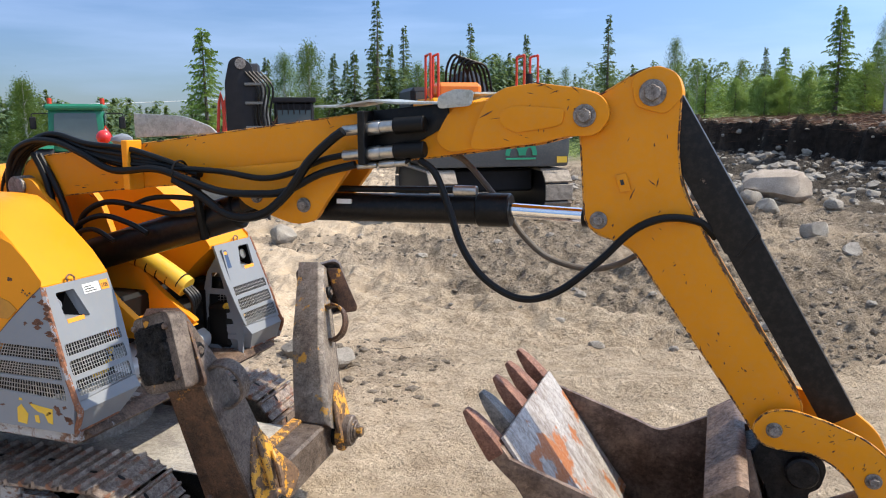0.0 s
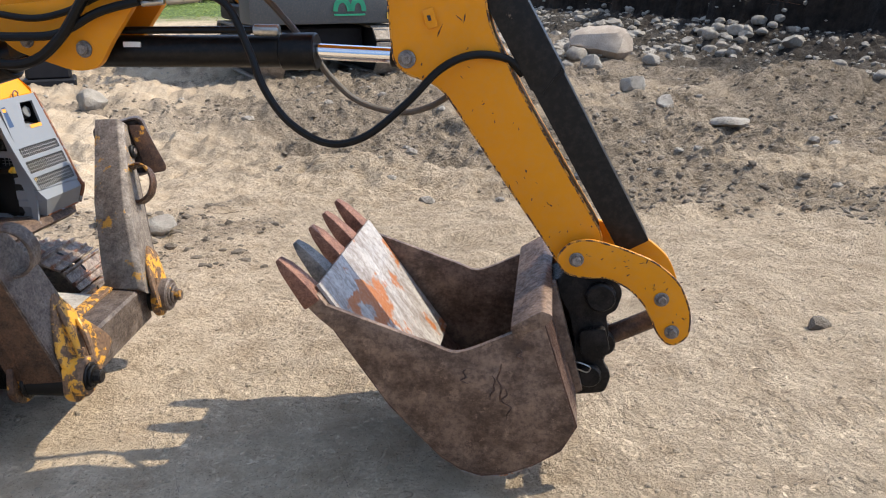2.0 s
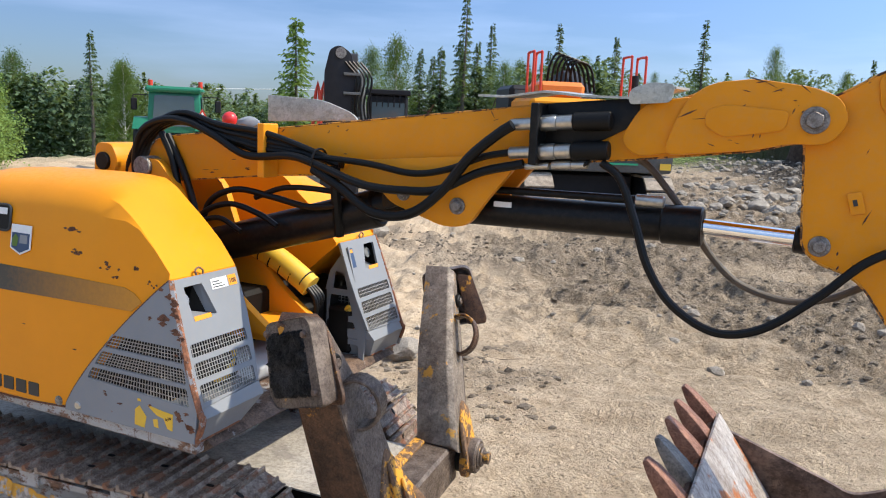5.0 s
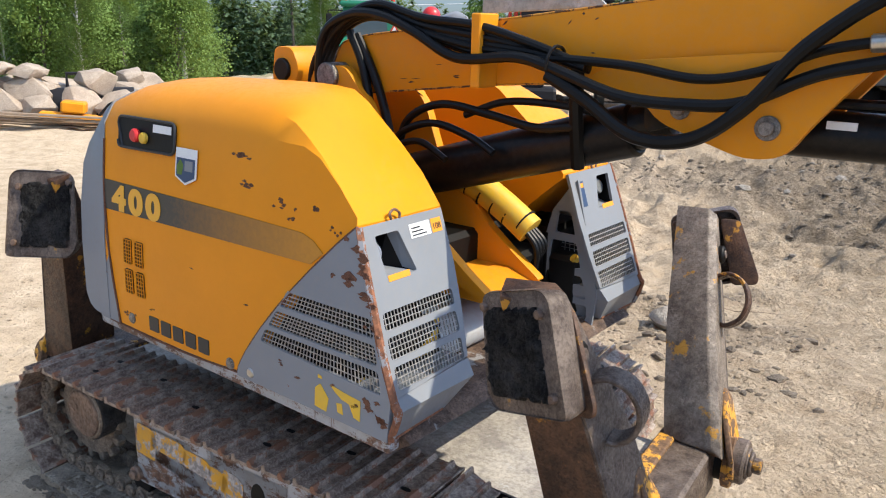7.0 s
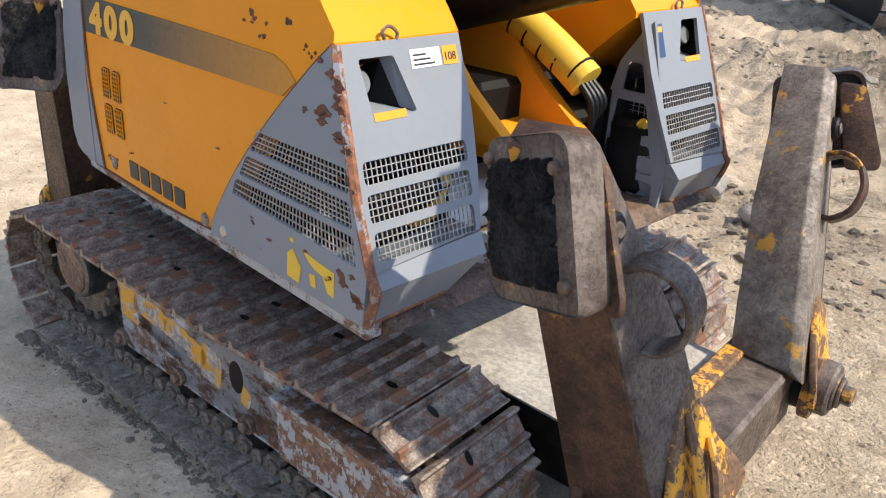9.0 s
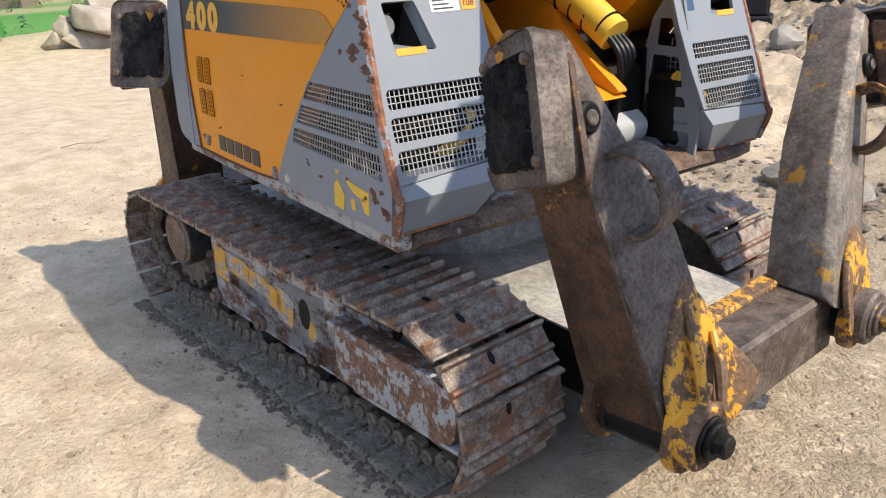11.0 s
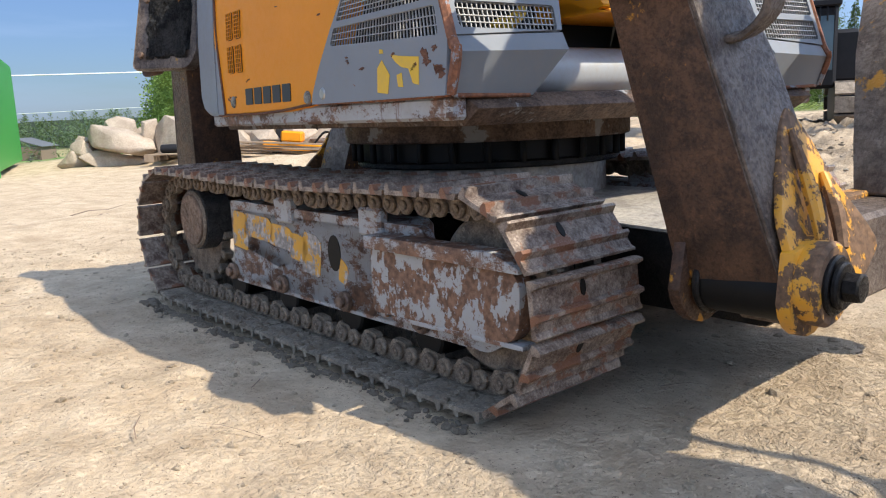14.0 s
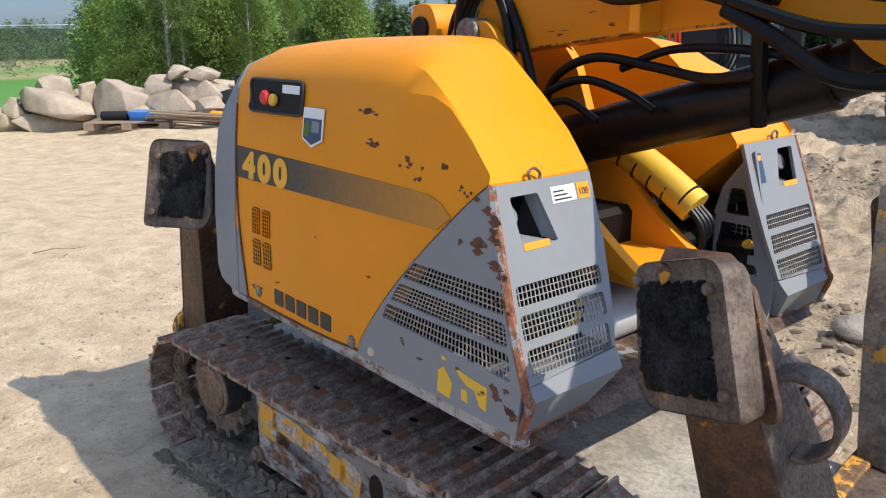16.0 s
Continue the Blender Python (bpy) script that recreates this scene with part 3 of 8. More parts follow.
def angular(seed, n=15, worn=0.035):
    """A blasted block of about one metre: the hull of a few points, its edges worn."""
    rng = random.Random(seed)
    bm = bmesh.new()
    for _ in range(n):
        d = Vector((rng.gauss(0, 1), rng.gauss(0, 1), rng.gauss(0, 1))).normalized()
        bm.verts.new(d * rng.uniform(0.46, 0.58))
    r = bmesh.ops.convex_hull(bm, input=bm.verts[:])
    bmesh.ops.delete(bm, geom=list({g for g in r["geom_interior"] + r["geom_unused"] if isinstance(g, bmesh.types.BMVert)}), context="VERTS")
    bmesh.ops.dissolve_limit(bm, angle_limit=radians(12), verts=bm.verts[:], edges=bm.edges[:])
    bevel(bm, worn, 2, 8)
    bmesh.ops.triangulate(bm, faces=bm.faces[:])
    bmesh.ops.subdivide_edges(bm, edges=[e for e in bm.edges if e.calc_length() > 0.16], cuts=1, use_grid_fill=True)
    off = Vector((rng.uniform(0, 90), rng.uniform(0, 90), 0))
    for v in bm.verts:
        v.co *= 1 + 0.05 * noise.noise(v.co * 3.2 + off) + 0.02 * noise.noise(v.co * 9 + off)
    return bm


def scatter_mesh(name, mat, places, shape, label, category="", smooth=False):
    """Many small pieces joined: places holds (x, y, z, size, seed)."""
    verts, faces = [], []
    for x, y, z, s, seed in places:
        v, f = shape(random.Random(seed), s)
        o = len(verts)
        verts += [(x + p[0], y + p[1], z + p[2]) for p in v]
        faces += [tuple(i + o for i in q) for q in f]
    me = bpy.data.meshes.new(name)
    me.from_pydata(verts, [], faces)
    me.materials.append(mat)
    if smooth:
        me.shade_smooth()
    return tagged(new(name, me), label, category or name, kind="stuff")


def pebble(rng, s):
    """A small uneven stone of twenty faces."""
    g = 1.618
    v = [(-1, g, 0), (1, g, 0), (-1, -g, 0), (1, -g, 0), (0, -1, g), (0, 1, g), (0, -1, -g), (0, 1, -g), (g, 0, -1), (g, 0, 1), (-g, 0, -1), (-g, 0, 1)]
    f = [(0, 11, 5), (0, 5, 1), (0, 1, 7), (0, 7, 10), (0, 10, 11), (1, 5, 9), (5, 11, 4), (11, 10, 2), (10, 7, 6), (7, 1, 8), (3, 9, 4), (3, 4, 2), (3, 2, 6), (3, 6, 8), (3, 8, 9), (4, 9, 5), (2, 4, 11), (6, 2, 10), (8, 6, 7), (9, 8, 1)]
    m = Euler((rng.uniform(0, 6), rng.uniform(0, 6), rng.uniform(0, 6))).to_matrix()
    k = Vector((1, rng.uniform(0.6, 1), rng.uniform(0.45, 0.8)))
    return [tuple(m @ (Vector(p) * (s / 2 / 1.9 * rng.uniform(0.75, 1.2))) * k) for p in v], f


def text_mesh(body, size, depth=0.001, bold=0.0):
    cu = bpy.data.curves.new("text", "FONT")
    cu.body, cu.size, cu.extrude, cu.offset = body, size, depth, bold
    ob = bpy.data.objects.new("text", cu)
    scene.collection.objects.link(ob)
    me = bpy.data.meshes.new_from_object(ob.evaluated_get(bpy.context.evaluated_depsgraph_get()))
    bpy.data.objects.remove(ob)
    return me


# ---- the ground ----


def smoothstep(a, b, x):
    t = np.clip((x - a) / (b - a), 0, 1)
    return t * t * (3 - 2 * t)


def fbm(x, y, scale, octaves=4, seed=0.0):
    """Cheap rolling relief out of turned sine waves, the same in numpy and for one number."""
    h, amp, f, a = 0.0, 1.0, scale, 0.7 + seed
    for i in range(octaves):
        h = h + amp * np.sin(f * (x * math.cos(a) + y * math.sin(a)) + 1.7 * i + seed + 1.3 * np.sin(f * 0.63 * (y * math.cos(a) - x * math.sin(a)) + 2.1 * i))
        amp, f, a = amp * 0.55, f * 1.97, a + 1.9
    return h


def vnoise(x, y, scale, seed):
    """Random values on a lattice, smoothly joined; 0 to 1."""
    u, v = x * scale + 17.3 * seed, y * scale - 9.1 * seed
    i, j = np.floor(u), np.floor(v)
    a, b = u - i, v - j
    a, b = a * a * (3 - 2 * a), b * b * (3 - 2 * b)

    def at(p, q):
        r = np.sin(p * 127.1 + q * 311.7 + seed * 74.7) * 43758.5453
        return r - np.floor(r)
    return (at(i, j) * (1 - a) + at(i + 1, j) * a) * (1 - b) + (at(i, j + 1) * (1 - a) + at(i + 1, j + 1) * a) * b


def crumble(x, y):
    """Broken soil: lumps and hollows at four sizes, about -1 to 1."""
    h = 0.0
    for scale, amp, seed in ((1.9, 0.26, 1), (4.3, 0.30, 2), (8.7, 0.26, 3), (14.0, 0.22, 4)):
        h = h + amp * (1 - 2.6 * np.abs(vnoise(x, y, scale, seed) - 0.5))
    return h - 0.38


def churned(x, y):
    """Where wheels and tracks have broken the crust: 0 to 1."""
    m = vnoise(x * 0.55, y, 0.75, 5) + 0.35 * (vnoise(x, y, 2.3, 6) - 0.5)
    return smoothstep(0.40, 0.62, m + 0.10 * smoothstep(6, 11, y)) * smoothstep(3.9, 6.6, y + 0.12 * x) * smoothstep(-6.0, -2.0, x + 0.5 * y) * smoothstep(38, 28, y)


RUTS = ((3.5, 0.16, 0.010, 0.5), (4.35, 0.10, 0.022, 0.7), (5.3, 0.10, 0.035, 1.0), (6.1, 0.02, 0.02, 0.8), (7.0, 0.10, 0.035, 1.0), (8.3, 0.05, -0.02, 1.0), (9.4, -0.05, 0.015, 0.9), (2.6, 0.30, 0.03, 0.45))


def bank_x(y):
    return np.where(y > 19, 12.6 - (y - 19) * 0.09, 12.6 + (19 - y) * 0.10) + 0.35 * np.sin(y * 0.9) + 0.25 * np.sin(y * 2.3 + 1)


def height(x, y):
    """The lie of the land."""
    x, y = np.asarray(x, float), np.asarray(y, float)
    far = np.hypot(x + 0.5, y - 3.0)
    calm = smoothstep(2.0, 9.0, far)
    h = 0.02 + 0.012 * fbm(x, y, 2.1, 4) * (0.5 + 0.8 * calm) + 0.006 * fbm(x, y, 13.0, 4, 2.0)
    churn = smoothstep(5.5, 9.0, y + 0.25 * x) * smoothstep(40, 30, y)
    h = h + churn * (0.05 * fbm(x, y, 1.9, 5, 4.0) + 0.040 * fbm(x, y, 6.5, 5, 7.0) + 0.016 * fbm(x, y, 19.0, 3, 3.0))
    h = h + churned(x, y) * (0.10 + 0.03 * smoothstep(8, 14, y)) * crumble(x, y)
    h = h + 0.016 * crumble(x, y) * smoothstep(-0.6, 1.2, x + 0.3 * y) * smoothstep(30, 12, y)
    # wheel ruts that sweep across the yard, with the marks of the lugs
    for at, tilt_, bow, deep in RUTS:
        d = y - at - tilt_ * (x - 1.5) - bow * (x - 1.5) ** 2 + 0.10 * (vnoise(x, y, 0.7, 8) - 0.5)
        kept = smoothstep(-0.8, 0.8, x) * smoothstep(14, 10, x) * deep
        on = kept * np.exp(-(d / 0.24) ** 4)
        h = h - 0.026 * on + 0.030 * kept * np.exp(-((np.abs(d) - 0.33) / 0.08) ** 2) * (0.3 + 1.0 * vnoise(x, y, 2.6, 10)) * (0.5 + 0.9 * vnoise(x, y, 9.0, 11))
    h = h - 0.10 * smoothstep(5, 8, y) * smoothstep(12, 9, y) + 0.1 * smoothstep(10, 16, y)
    q = -0.97 * x + 0.25 * y
    h = h - 3.6 * smoothstep(19.5, 44, q) - 1.2 * smoothstep(60, 170, q)
    up = bank_x(y)
    ragged = 0.30 * fbm(x, y, 1.4, 4, 1.0) + 0.5 * (vnoise(x, y, 1.9, 12) - 0.5) + 0.25 * (vnoise(x, y, 5.0, 13) - 0.5)
    lip = np.clip(1.34 + 0.022 * (y - 15), 0.9, 1.75)
    face = lip * smoothstep(0.0, 0.42, x - up + 0.38 * ragged) + 0.8 * smoothstep(1, 16, x - up) + 0.10 * crumble(x, y) * smoothstep(0.3, 1.0, x - up) * smoothstep(40, 20, x)
    h = h + face * smoothstep(-6, 6, y)
    h = h + 0.62 * smoothstep(-3.8, 0.2, x - up) * smoothstep(0.6, 0.0, x - up) * smoothstep(4, 12, y)
    h = h + 0.10 * crumble(x, y) * smoothstep(-6.5, -3.0, x - up) * smoothstep(0.3, -0.2, x - up) * smoothstep(7, 11, y)
    heap = np.exp(-(((x - 8.7) / 1.5) ** 2 + ((y - 11.6) / 1.0) ** 2))
    h = h + heap * (0.50 + 0.16 * crumble(x, y))
    h = h + 0.02 * (far > 60) * np.clip(far - 60, 0, 400) * smoothstep(-10, 60, y + 0.4 * x) * 0.6
    # low hills at the edge of the land
    h = h + 5 * smoothstep(190, 520, far)
    return h




def axis(lo, hi, step, ends, n, reach):
    inner = np.arange(lo, hi + step / 2, step)
    t = np.linspace(0, 1, n + 1)[1:]
    grow = lambda span: (np.expm1(5.2 * t) / math.expm1(5.2)) * span
    outer = np.arange(hi + reach[1], reach[0], reach[1])
    return np.concatenate([(lo - grow(lo - ends[0]))[::-1], inner, outer, outer[-1] + grow(ends[1] - outer[-1])])


gx = axis(-4.6, 6.6, 0.034, (-900, 900), 110, (17.5, 0.11))
gy = axis(1.0, 10.4, 0.034, (-900, 900), 100, (34.0, 0.14))
X, Y = np.meshgrid(gx, gy)
Z = height(X, Y)
rows, cols = X.shape
GX, GY = gx.tolist(), gy.tolist()


def H(x, y):
    """Height of the ground sheet at a place."""
    i = min(max(int(np.searchsorted(gx, x, "right")) - 1, 0), cols - 2)
    j = min(max(int(np.searchsorted(gy, y, "right")) - 1, 0), rows - 2)
    a, b = (x - GX[i]) / (GX[i + 1] - GX[i]), (y - GY[j]) / (GY[j + 1] - GY[j])
    return float((Z[j, i] * (1 - a) + Z[j, i + 1] * a) * (1 - b) + (Z[j + 1, i] * (1 - a) + Z[j + 1, i + 1] * a) * b)


idx = np.arange(rows * cols).reshape(rows, cols)
quads = np.stack([idx[:-1, :-1], idx[:-1, 1:], idx[1:, 1:], idx[1:, :-1]], -1).reshape(-1, 4)
gm = bpy.data.meshes.new("ground")
gm.from_pydata(np.stack([X, Y, Z], -1).reshape(-1, 3).tolist(), [], quads.tolist())
gm.shade_smooth()
soil_at = gm.attributes.new("broken_soil", "FLOAT", "POINT")      # where the crust is broken up
soil_at.data.foreach_set("value", churned(X, Y).astype(np.float32).ravel())
gm.materials.append(GROUND)
ground = tagged(new("ground", gm), "dry sandy yard of churned pale soil with a dark earth bank", "ground", kind="structure")

# ---- the demolition robot ----
# Upper works: s runs forward along the arm, w across (minus is the operator's side), z up.
UPPER = pose(0, 0, 0, 0, 0, -19.5) @ Matrix.Translation((0, 3.06, 0))
UNDER = pose(0, 0, 0, 0, 0, -14.0) @ Matrix.Translation((0, 3.238, 0))
robot = thing("demolition_robot", "yellow and grey tracked demolition robot, chipped and rusty, standing on sand", "demolition robot", UPPER)
UNDER_IN = UPPER.inverted() @ UNDER


def bolt(parent, place, r=0.022, w0=-0.115, out=-1, label="zinc hex bolt with washer"):
    s, z = place
    bm = cyl((s, w0, z), (s, w0 + out * 0.008, z), r * 1.28, 24, 0.002)
    cyl((s, w0 + out * 0.008, z), (s, w0 + out * 0.024, z), r * 0.86, 6, 0.003, bm)
    return part("bolt", bm, BOLT, parent, label)


# body covers, one each side of the boom
COVER = [  # s, foot, side top, shoulder drop; the foot climbs along the seam with the grey nose
    (-4.03, 0.82, 1.24, 0.10), (-4.005, 0.775, 1.40, 0.06), (-3.965, 0.757, 1.48, 0.035), (-3.915, 0.752, 1.535, 0.015), (-3.85, 0.75, 1.57, 0.003), (-3.75, 0.75, 1.592, -0.005),
    (-3.55, 0.75, 1.60, -0.01), (-3.2, 0.755, 1.605, -0.012), (-3.05, 0.772, 1.605, -0.012), (-2.98, 0.885, 1.603, -0.011), (-2.90, 0.985, 1.598, -0.008), (-2.84, 1.05, 1.585, 0.012),
    (-2.77, 1.125, 1.562, 0.045), (-2.70, 1.195, 1.525, 0.064), (-2.61, 1.275, 1.45, 0.072), (-2.535, 1.338, 1.357, 0.074)]


def side_w(z):
    """How far out the cover's side stands at a height: it leans in towards the top."""
    return float(np.interp(z, (0.75, 1.05, 1.32, 1.56), (-0.764, -0.757, -0.736, -0.703)))


def bend(bm, sign=-1):
    """Lay what is drawn on the flat side (w = -0.757) on the leaning one."""
    for v in bm.verts:
        far_out = min(1.0, max(0.0, (abs(v.co.y) - 0.50) / 0.24))
        v.co.y -= sign * (side_w(v.co.z) + 0.757) * far_out
    return bm


def cover_section(s, foot, top, drop, side, inner, grow=0.0):
    flat = min(1.0, max(0.0, drop / 0.07)) if s > -3.4 else 0.0
    zs = [foot, foot + 0.012, max(foot + 0.02, min(1.05, top - 0.2)), max(foot + 0.03, min(1.32, top - 0.08)), max(foot + 0.04, top - 0.045 * (1 - flat))]
    pts = [(side_w(z) + (0.014 if i == 0 else 0.0), z) for i, z in enumerate(zs)]
    pts += [(-0.665 + (side_w(top) + 0.668) * flat, top + 0.022 * (1 - flat)), (-0.585 - 0.05 * flat, top + 0.056 - drop * 0.80), (-0.46, top + 0.072 - drop * 1.0), (inner, top + 0.076 - drop * 1.05), (inner, foot)]
    pts = [(w * (1 + grow), z + (grow * 0.8 if 4 < i < 9 else 0)) for i, (w, z) in enumerate(pts)]
    return [(s, -w if side > 0 else w, z) for w, z in pts]


def cover(side, rows, grow=0.0):
    bm = loft([cover_section(s, f, t, d, side, -0.37, grow) for s, f, t, d in rows])
    bm.verts.ensure_lookup_table()
    for e in bm.edges:      # the crease between side and front slope
        a, b = (v.index for v in e.verts)
        if abs(a - b) == 10 and a % 10 in (4, 5) and min(v.co.x for v in e.verts) > -2.93:
            e.smooth = False
    return bm


left_cover = part("side_cover", cover(-1, COVER[3:]), YELLOW, robot, "yellow engine cover with scratches and a faded dark stripe", sharp=36)
right_cover = part("side_cover", cover(1, COVER[3:]), YELLOW, robot, "yellow engine cover on the far side", sharp=36)

# grey rear ends of the covers
for side in (-1, 1):
    part("rear_end", cover(side, COVER[:4] + [(-3.86, 0.752, 1.567, 0.004)], 0.006), GREY, robot, "grey rear end of the cover, chipped", sharp=36)
part("rear_panel", box(-4.03, -3.97, -0.40, 0.40, 0.80, 1.38, 0.02), GREY, robot, "grey rear panel")
top_bm = loft([[(s, -0.375, t + 0.09), (s, 0.375, t + 0.09), (s, 0.375, 1.2), (s, -0.375, 1.2)] for s, t in ((-3.98, 1.42), (-3.85, 1.52), (-3.6, 1.575), (-3.42, 1.58))])
part("rear_hood", top_bm, YELLOW, robot, "yellow hood behind the boom")

# grey nose towers
ARC = [(-2.527, 1.352), (-2.59, 1.30), (-2.70, 1.20), (-2.82, 1.08), (-2.92, 0.97), (-3.00, 0.87), (-3.045, 0.80), (-3.05, 0.772)]


def slot(a, b, c, d, r=0.012):
    return rounded([a, b, c, d], r, 3)


def grille(corners, name, parent, mapper, pitch=0.0135, label="woven wire grille"):
    """Crossed wires over a slot; corners tl, tr, br, bl in the plate's plane; mapper gives places."""
    tl, tr, br, bl = (Vector(c) for c in corners)
    bm = bmesh.new()
    n = max(2, int((tr - tl).length / pitch))
    m = max(2, int((bl - tl).length / pitch))
    t = 0.0011

    def bar(p, q, lift):
        d = (q - p).normalized()
        k = Vector((-d.y, d.x)) * t
        ring = []
        for c in (p, q):
            ring.append([bm.verts.new(mapper(c.x + k.x * u, c.y + k.y * u, lift + v)) for u, v in ((-1, 0), (1, 0), (1, 0.003), (-1, 0.003))])
        for j in range(4):
            bm.faces.new((ring[0][j], ring[0][(j + 1) % 4], ring[1][(j + 1) % 4], ring[1][j]))
    for i in range(n + 1):
        f = i / n
        bar(tl.lerp(tr, f), bl.lerp(br, f), 0.0)
    for i in range(m + 1):
        f = i / m
        bar(tl.lerp(bl, f), tr.lerp(br, f), 0.002)
    return part(name, bm, WIRE, parent, label, smooth=False)


def tower(side):
    """The grey nose: a side panel and a raked front panel, both with grilles, and a lamp pocket."""
    m = Matrix.Diagonal((1, -side, 1, 1))          # drawn for the operator's side, mirrored for the other
    nose = part("nose_tower", box(0, 0.001, 0, 0.001, 0, 0.001, 0), GREY, robot, "grey front tower with mesh grilles, rust at its edges")
    w = -0.757
    out = ARC + [(-2.385, 0.772), (-2.372, 0.90)]
    sl = [((-2.80, 1.115), (-2.452, 1.115), (-2.440, 1.062), (-2.83, 1.062)), ((-2.845, 1.045), (-2.436, 1.045), (-2.424, 0.987), (-2.885, 0.987)), ((-2.90, 0.972), (-2.421, 0.972), (-2.408, 0.905), (-2.925, 0.925))]
    if side < 0:
        me = prof(out, w - 0.012, w, 0, [slot(*c) for c in sl], turn=m)
        part("side_panel", me, GREY, nose, "grey side panel with three slots")
        for c in sl:
            grille(c, "grille", nose, lambda s, z, d: m @ Vector((s, w - 0.0045 - d, z)))
        # black sheet in place of the shade seen through the side slots
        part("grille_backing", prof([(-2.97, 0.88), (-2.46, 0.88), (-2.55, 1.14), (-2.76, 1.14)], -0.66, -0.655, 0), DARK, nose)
    else:
        # the far tower is open on its inner side: a frame of bars
        wi = -0.435
        frame_out = [(-2.53, 1.30), (-2.50, 1.33), (-2.385, 0.90), (-2.40, 0.74), (-2.52, 0.735), (-2.66, 0.80), (-2.64, 1.05), (-2.60, 1.20)]
        gaps = [((-2.575, 1.20), (-2.52, 1.20), (-2.495, 1.11), (-2.585, 1.11)), ((-2.60, 1.08), (-2.488, 1.08), (-2.462, 0.98), (-2.61, 0.98)), ((-2.615, 0.95), (-2.455, 0.95), (-2.43, 0.86), (-2.62, 0.86)), ((-2.60, 0.835), (-2.425, 0.835), (-2.425, 0.775), (-2.53, 0.77))]
        part("inner_frame", prof(frame_out, wi, wi + 0.012, 0, [slot(*c) for c in gaps], turn=m), GREY, nose, "grey open frame of the tower's inner side")
        for c in gaps[1:3]:
            grille(c, "grille", nose, lambda s, z, d: m @ Vector((s, wi - 0.07 - d, z)), 0.016)
        me = prof(out, w - 0.012, w, 0.003, turn=m)
        part("side_panel", me, GREY, nose)
    # raked front: u runs across, v up the slope from the chin line to the top
    lo, hi = Vector((-2.372, 0, 0.90)), Vector((-2.527, 0, 1.352))
    upv = (hi - lo).normalized()
    nrm = Vector((upv.z, 0, -upv.x))

    def front(u, v, d):
        p = lo + upv * v + nrm * d
        return m @ Vector((p.x, u, p.z))
    L = (hi - lo).length
    face = [(-0.757, 0), (-0.425, 0.02), (-0.40, 0.16), (-0.385, 0.30), (-0.385, L), (-0.752, L), (-0.757, 0.30)]
    pocket = [(-0.705, 0.445), (-0.60, 0.445), (-0.555, 0.32), (-0.685, 0.315)]
    slots = [((-0.735, 0.235), (-0.425, 0.235), (-0.425, 0.185), (-0.735, 0.185)), ((-0.735, 0.165), (-0.43, 0.165), (-0.43, 0.103), (-0.735, 0.103)), ((-0.735, 0.083), (-0.435, 0.083), (-0.44, 0.018), (-0.735, 0.018))]
    bm = prof(face, -0.006, 0.006, 0, [rounded(pocket, 0.008, 3)] + [slot(*c) for c in slots])
    for v in bm.verts:
        v.co = front(v.co.x, v.co.z, v.co.y)
    part("front_panel", bm, GREY, nose, "grey raked front panel with a lamp pocket")
    for c in slots:
        grille(c, "grille", nose, lambda u, v, d: front(u, v, d - 0.004))
    # plain black shapes painted for the shade inside the hollow nose
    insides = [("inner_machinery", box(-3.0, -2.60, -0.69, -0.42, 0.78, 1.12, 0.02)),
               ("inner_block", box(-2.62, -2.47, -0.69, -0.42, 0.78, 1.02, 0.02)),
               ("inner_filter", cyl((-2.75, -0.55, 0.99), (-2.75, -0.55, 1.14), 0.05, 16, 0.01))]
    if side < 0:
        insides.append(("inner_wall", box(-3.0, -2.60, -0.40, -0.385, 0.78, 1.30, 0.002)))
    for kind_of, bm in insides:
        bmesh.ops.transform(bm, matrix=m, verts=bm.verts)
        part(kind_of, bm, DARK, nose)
    part("inner_pipe", tube([m @ Vector(p) for p in ((-2.56, -0.70, 0.86), (-2.50, -0.60, 0.93), (-2.47, -0.50, 0.95), (-2.50, -0.43, 1.02))], 0.018, 8, 4), SLEEVE, nose, "yellow pipe behind the grille")
    # lamp pocket walls and lamp
    pk = [(-0.712, 0.452), (-0.593, 0.452), (-0.548, 0.318), (-0.692, 0.308)]
    dp = [(-0.705, 0.44), (-0.61, 0.44), (-0.61, 0.36), (-0.70, 0.36)]
    bm = bmesh.new()
    bm.faces.new([bm.verts.new(front(u, v, d)) for (u, v), d in ((pk[2], 0.0), (pk[3], 0.0), (dp[3], -0.085), (dp[2], -0.085))])
    bm.faces.new([bm.verts.new(front(u, v, d)) for (u, v), d in ((pk[1], -0.003), (pk[2], -0.003), ((-0.567, 0.337), -0.035), ((-0.598, 0.446), -0.035))])
    part("lamp_pocket", bm, GREY, nose, "grey sloped sill and wall of the lamp pocket", smooth=False)
    # deep walls and back are painted black for the pocket's shade
    bm = bmesh.new()
    a = [bm.verts.new(front(u, v, -0.003)) for u, v in pk]
    b = [bm.verts.new(front(u, v, -0.087)) for u, v in dp]
    for i in (3, 0):
        bm.faces.new((a[i], a[(i + 1) % 4], b[(i + 1) % 4], b[i]))
    bm.faces.new(b)
    bm.faces.new([bm.verts.new(front(u, v, d)) for (u, v), d in (((-0.598, 0.446), -0.035), ((-0.567, 0.337), -0.035), (dp[2], -0.087), (dp[1], -0.087))])
    part("pocket_lining", bm, DARK, nose, "lamp pocket inside with its shade painted black", smooth=False)
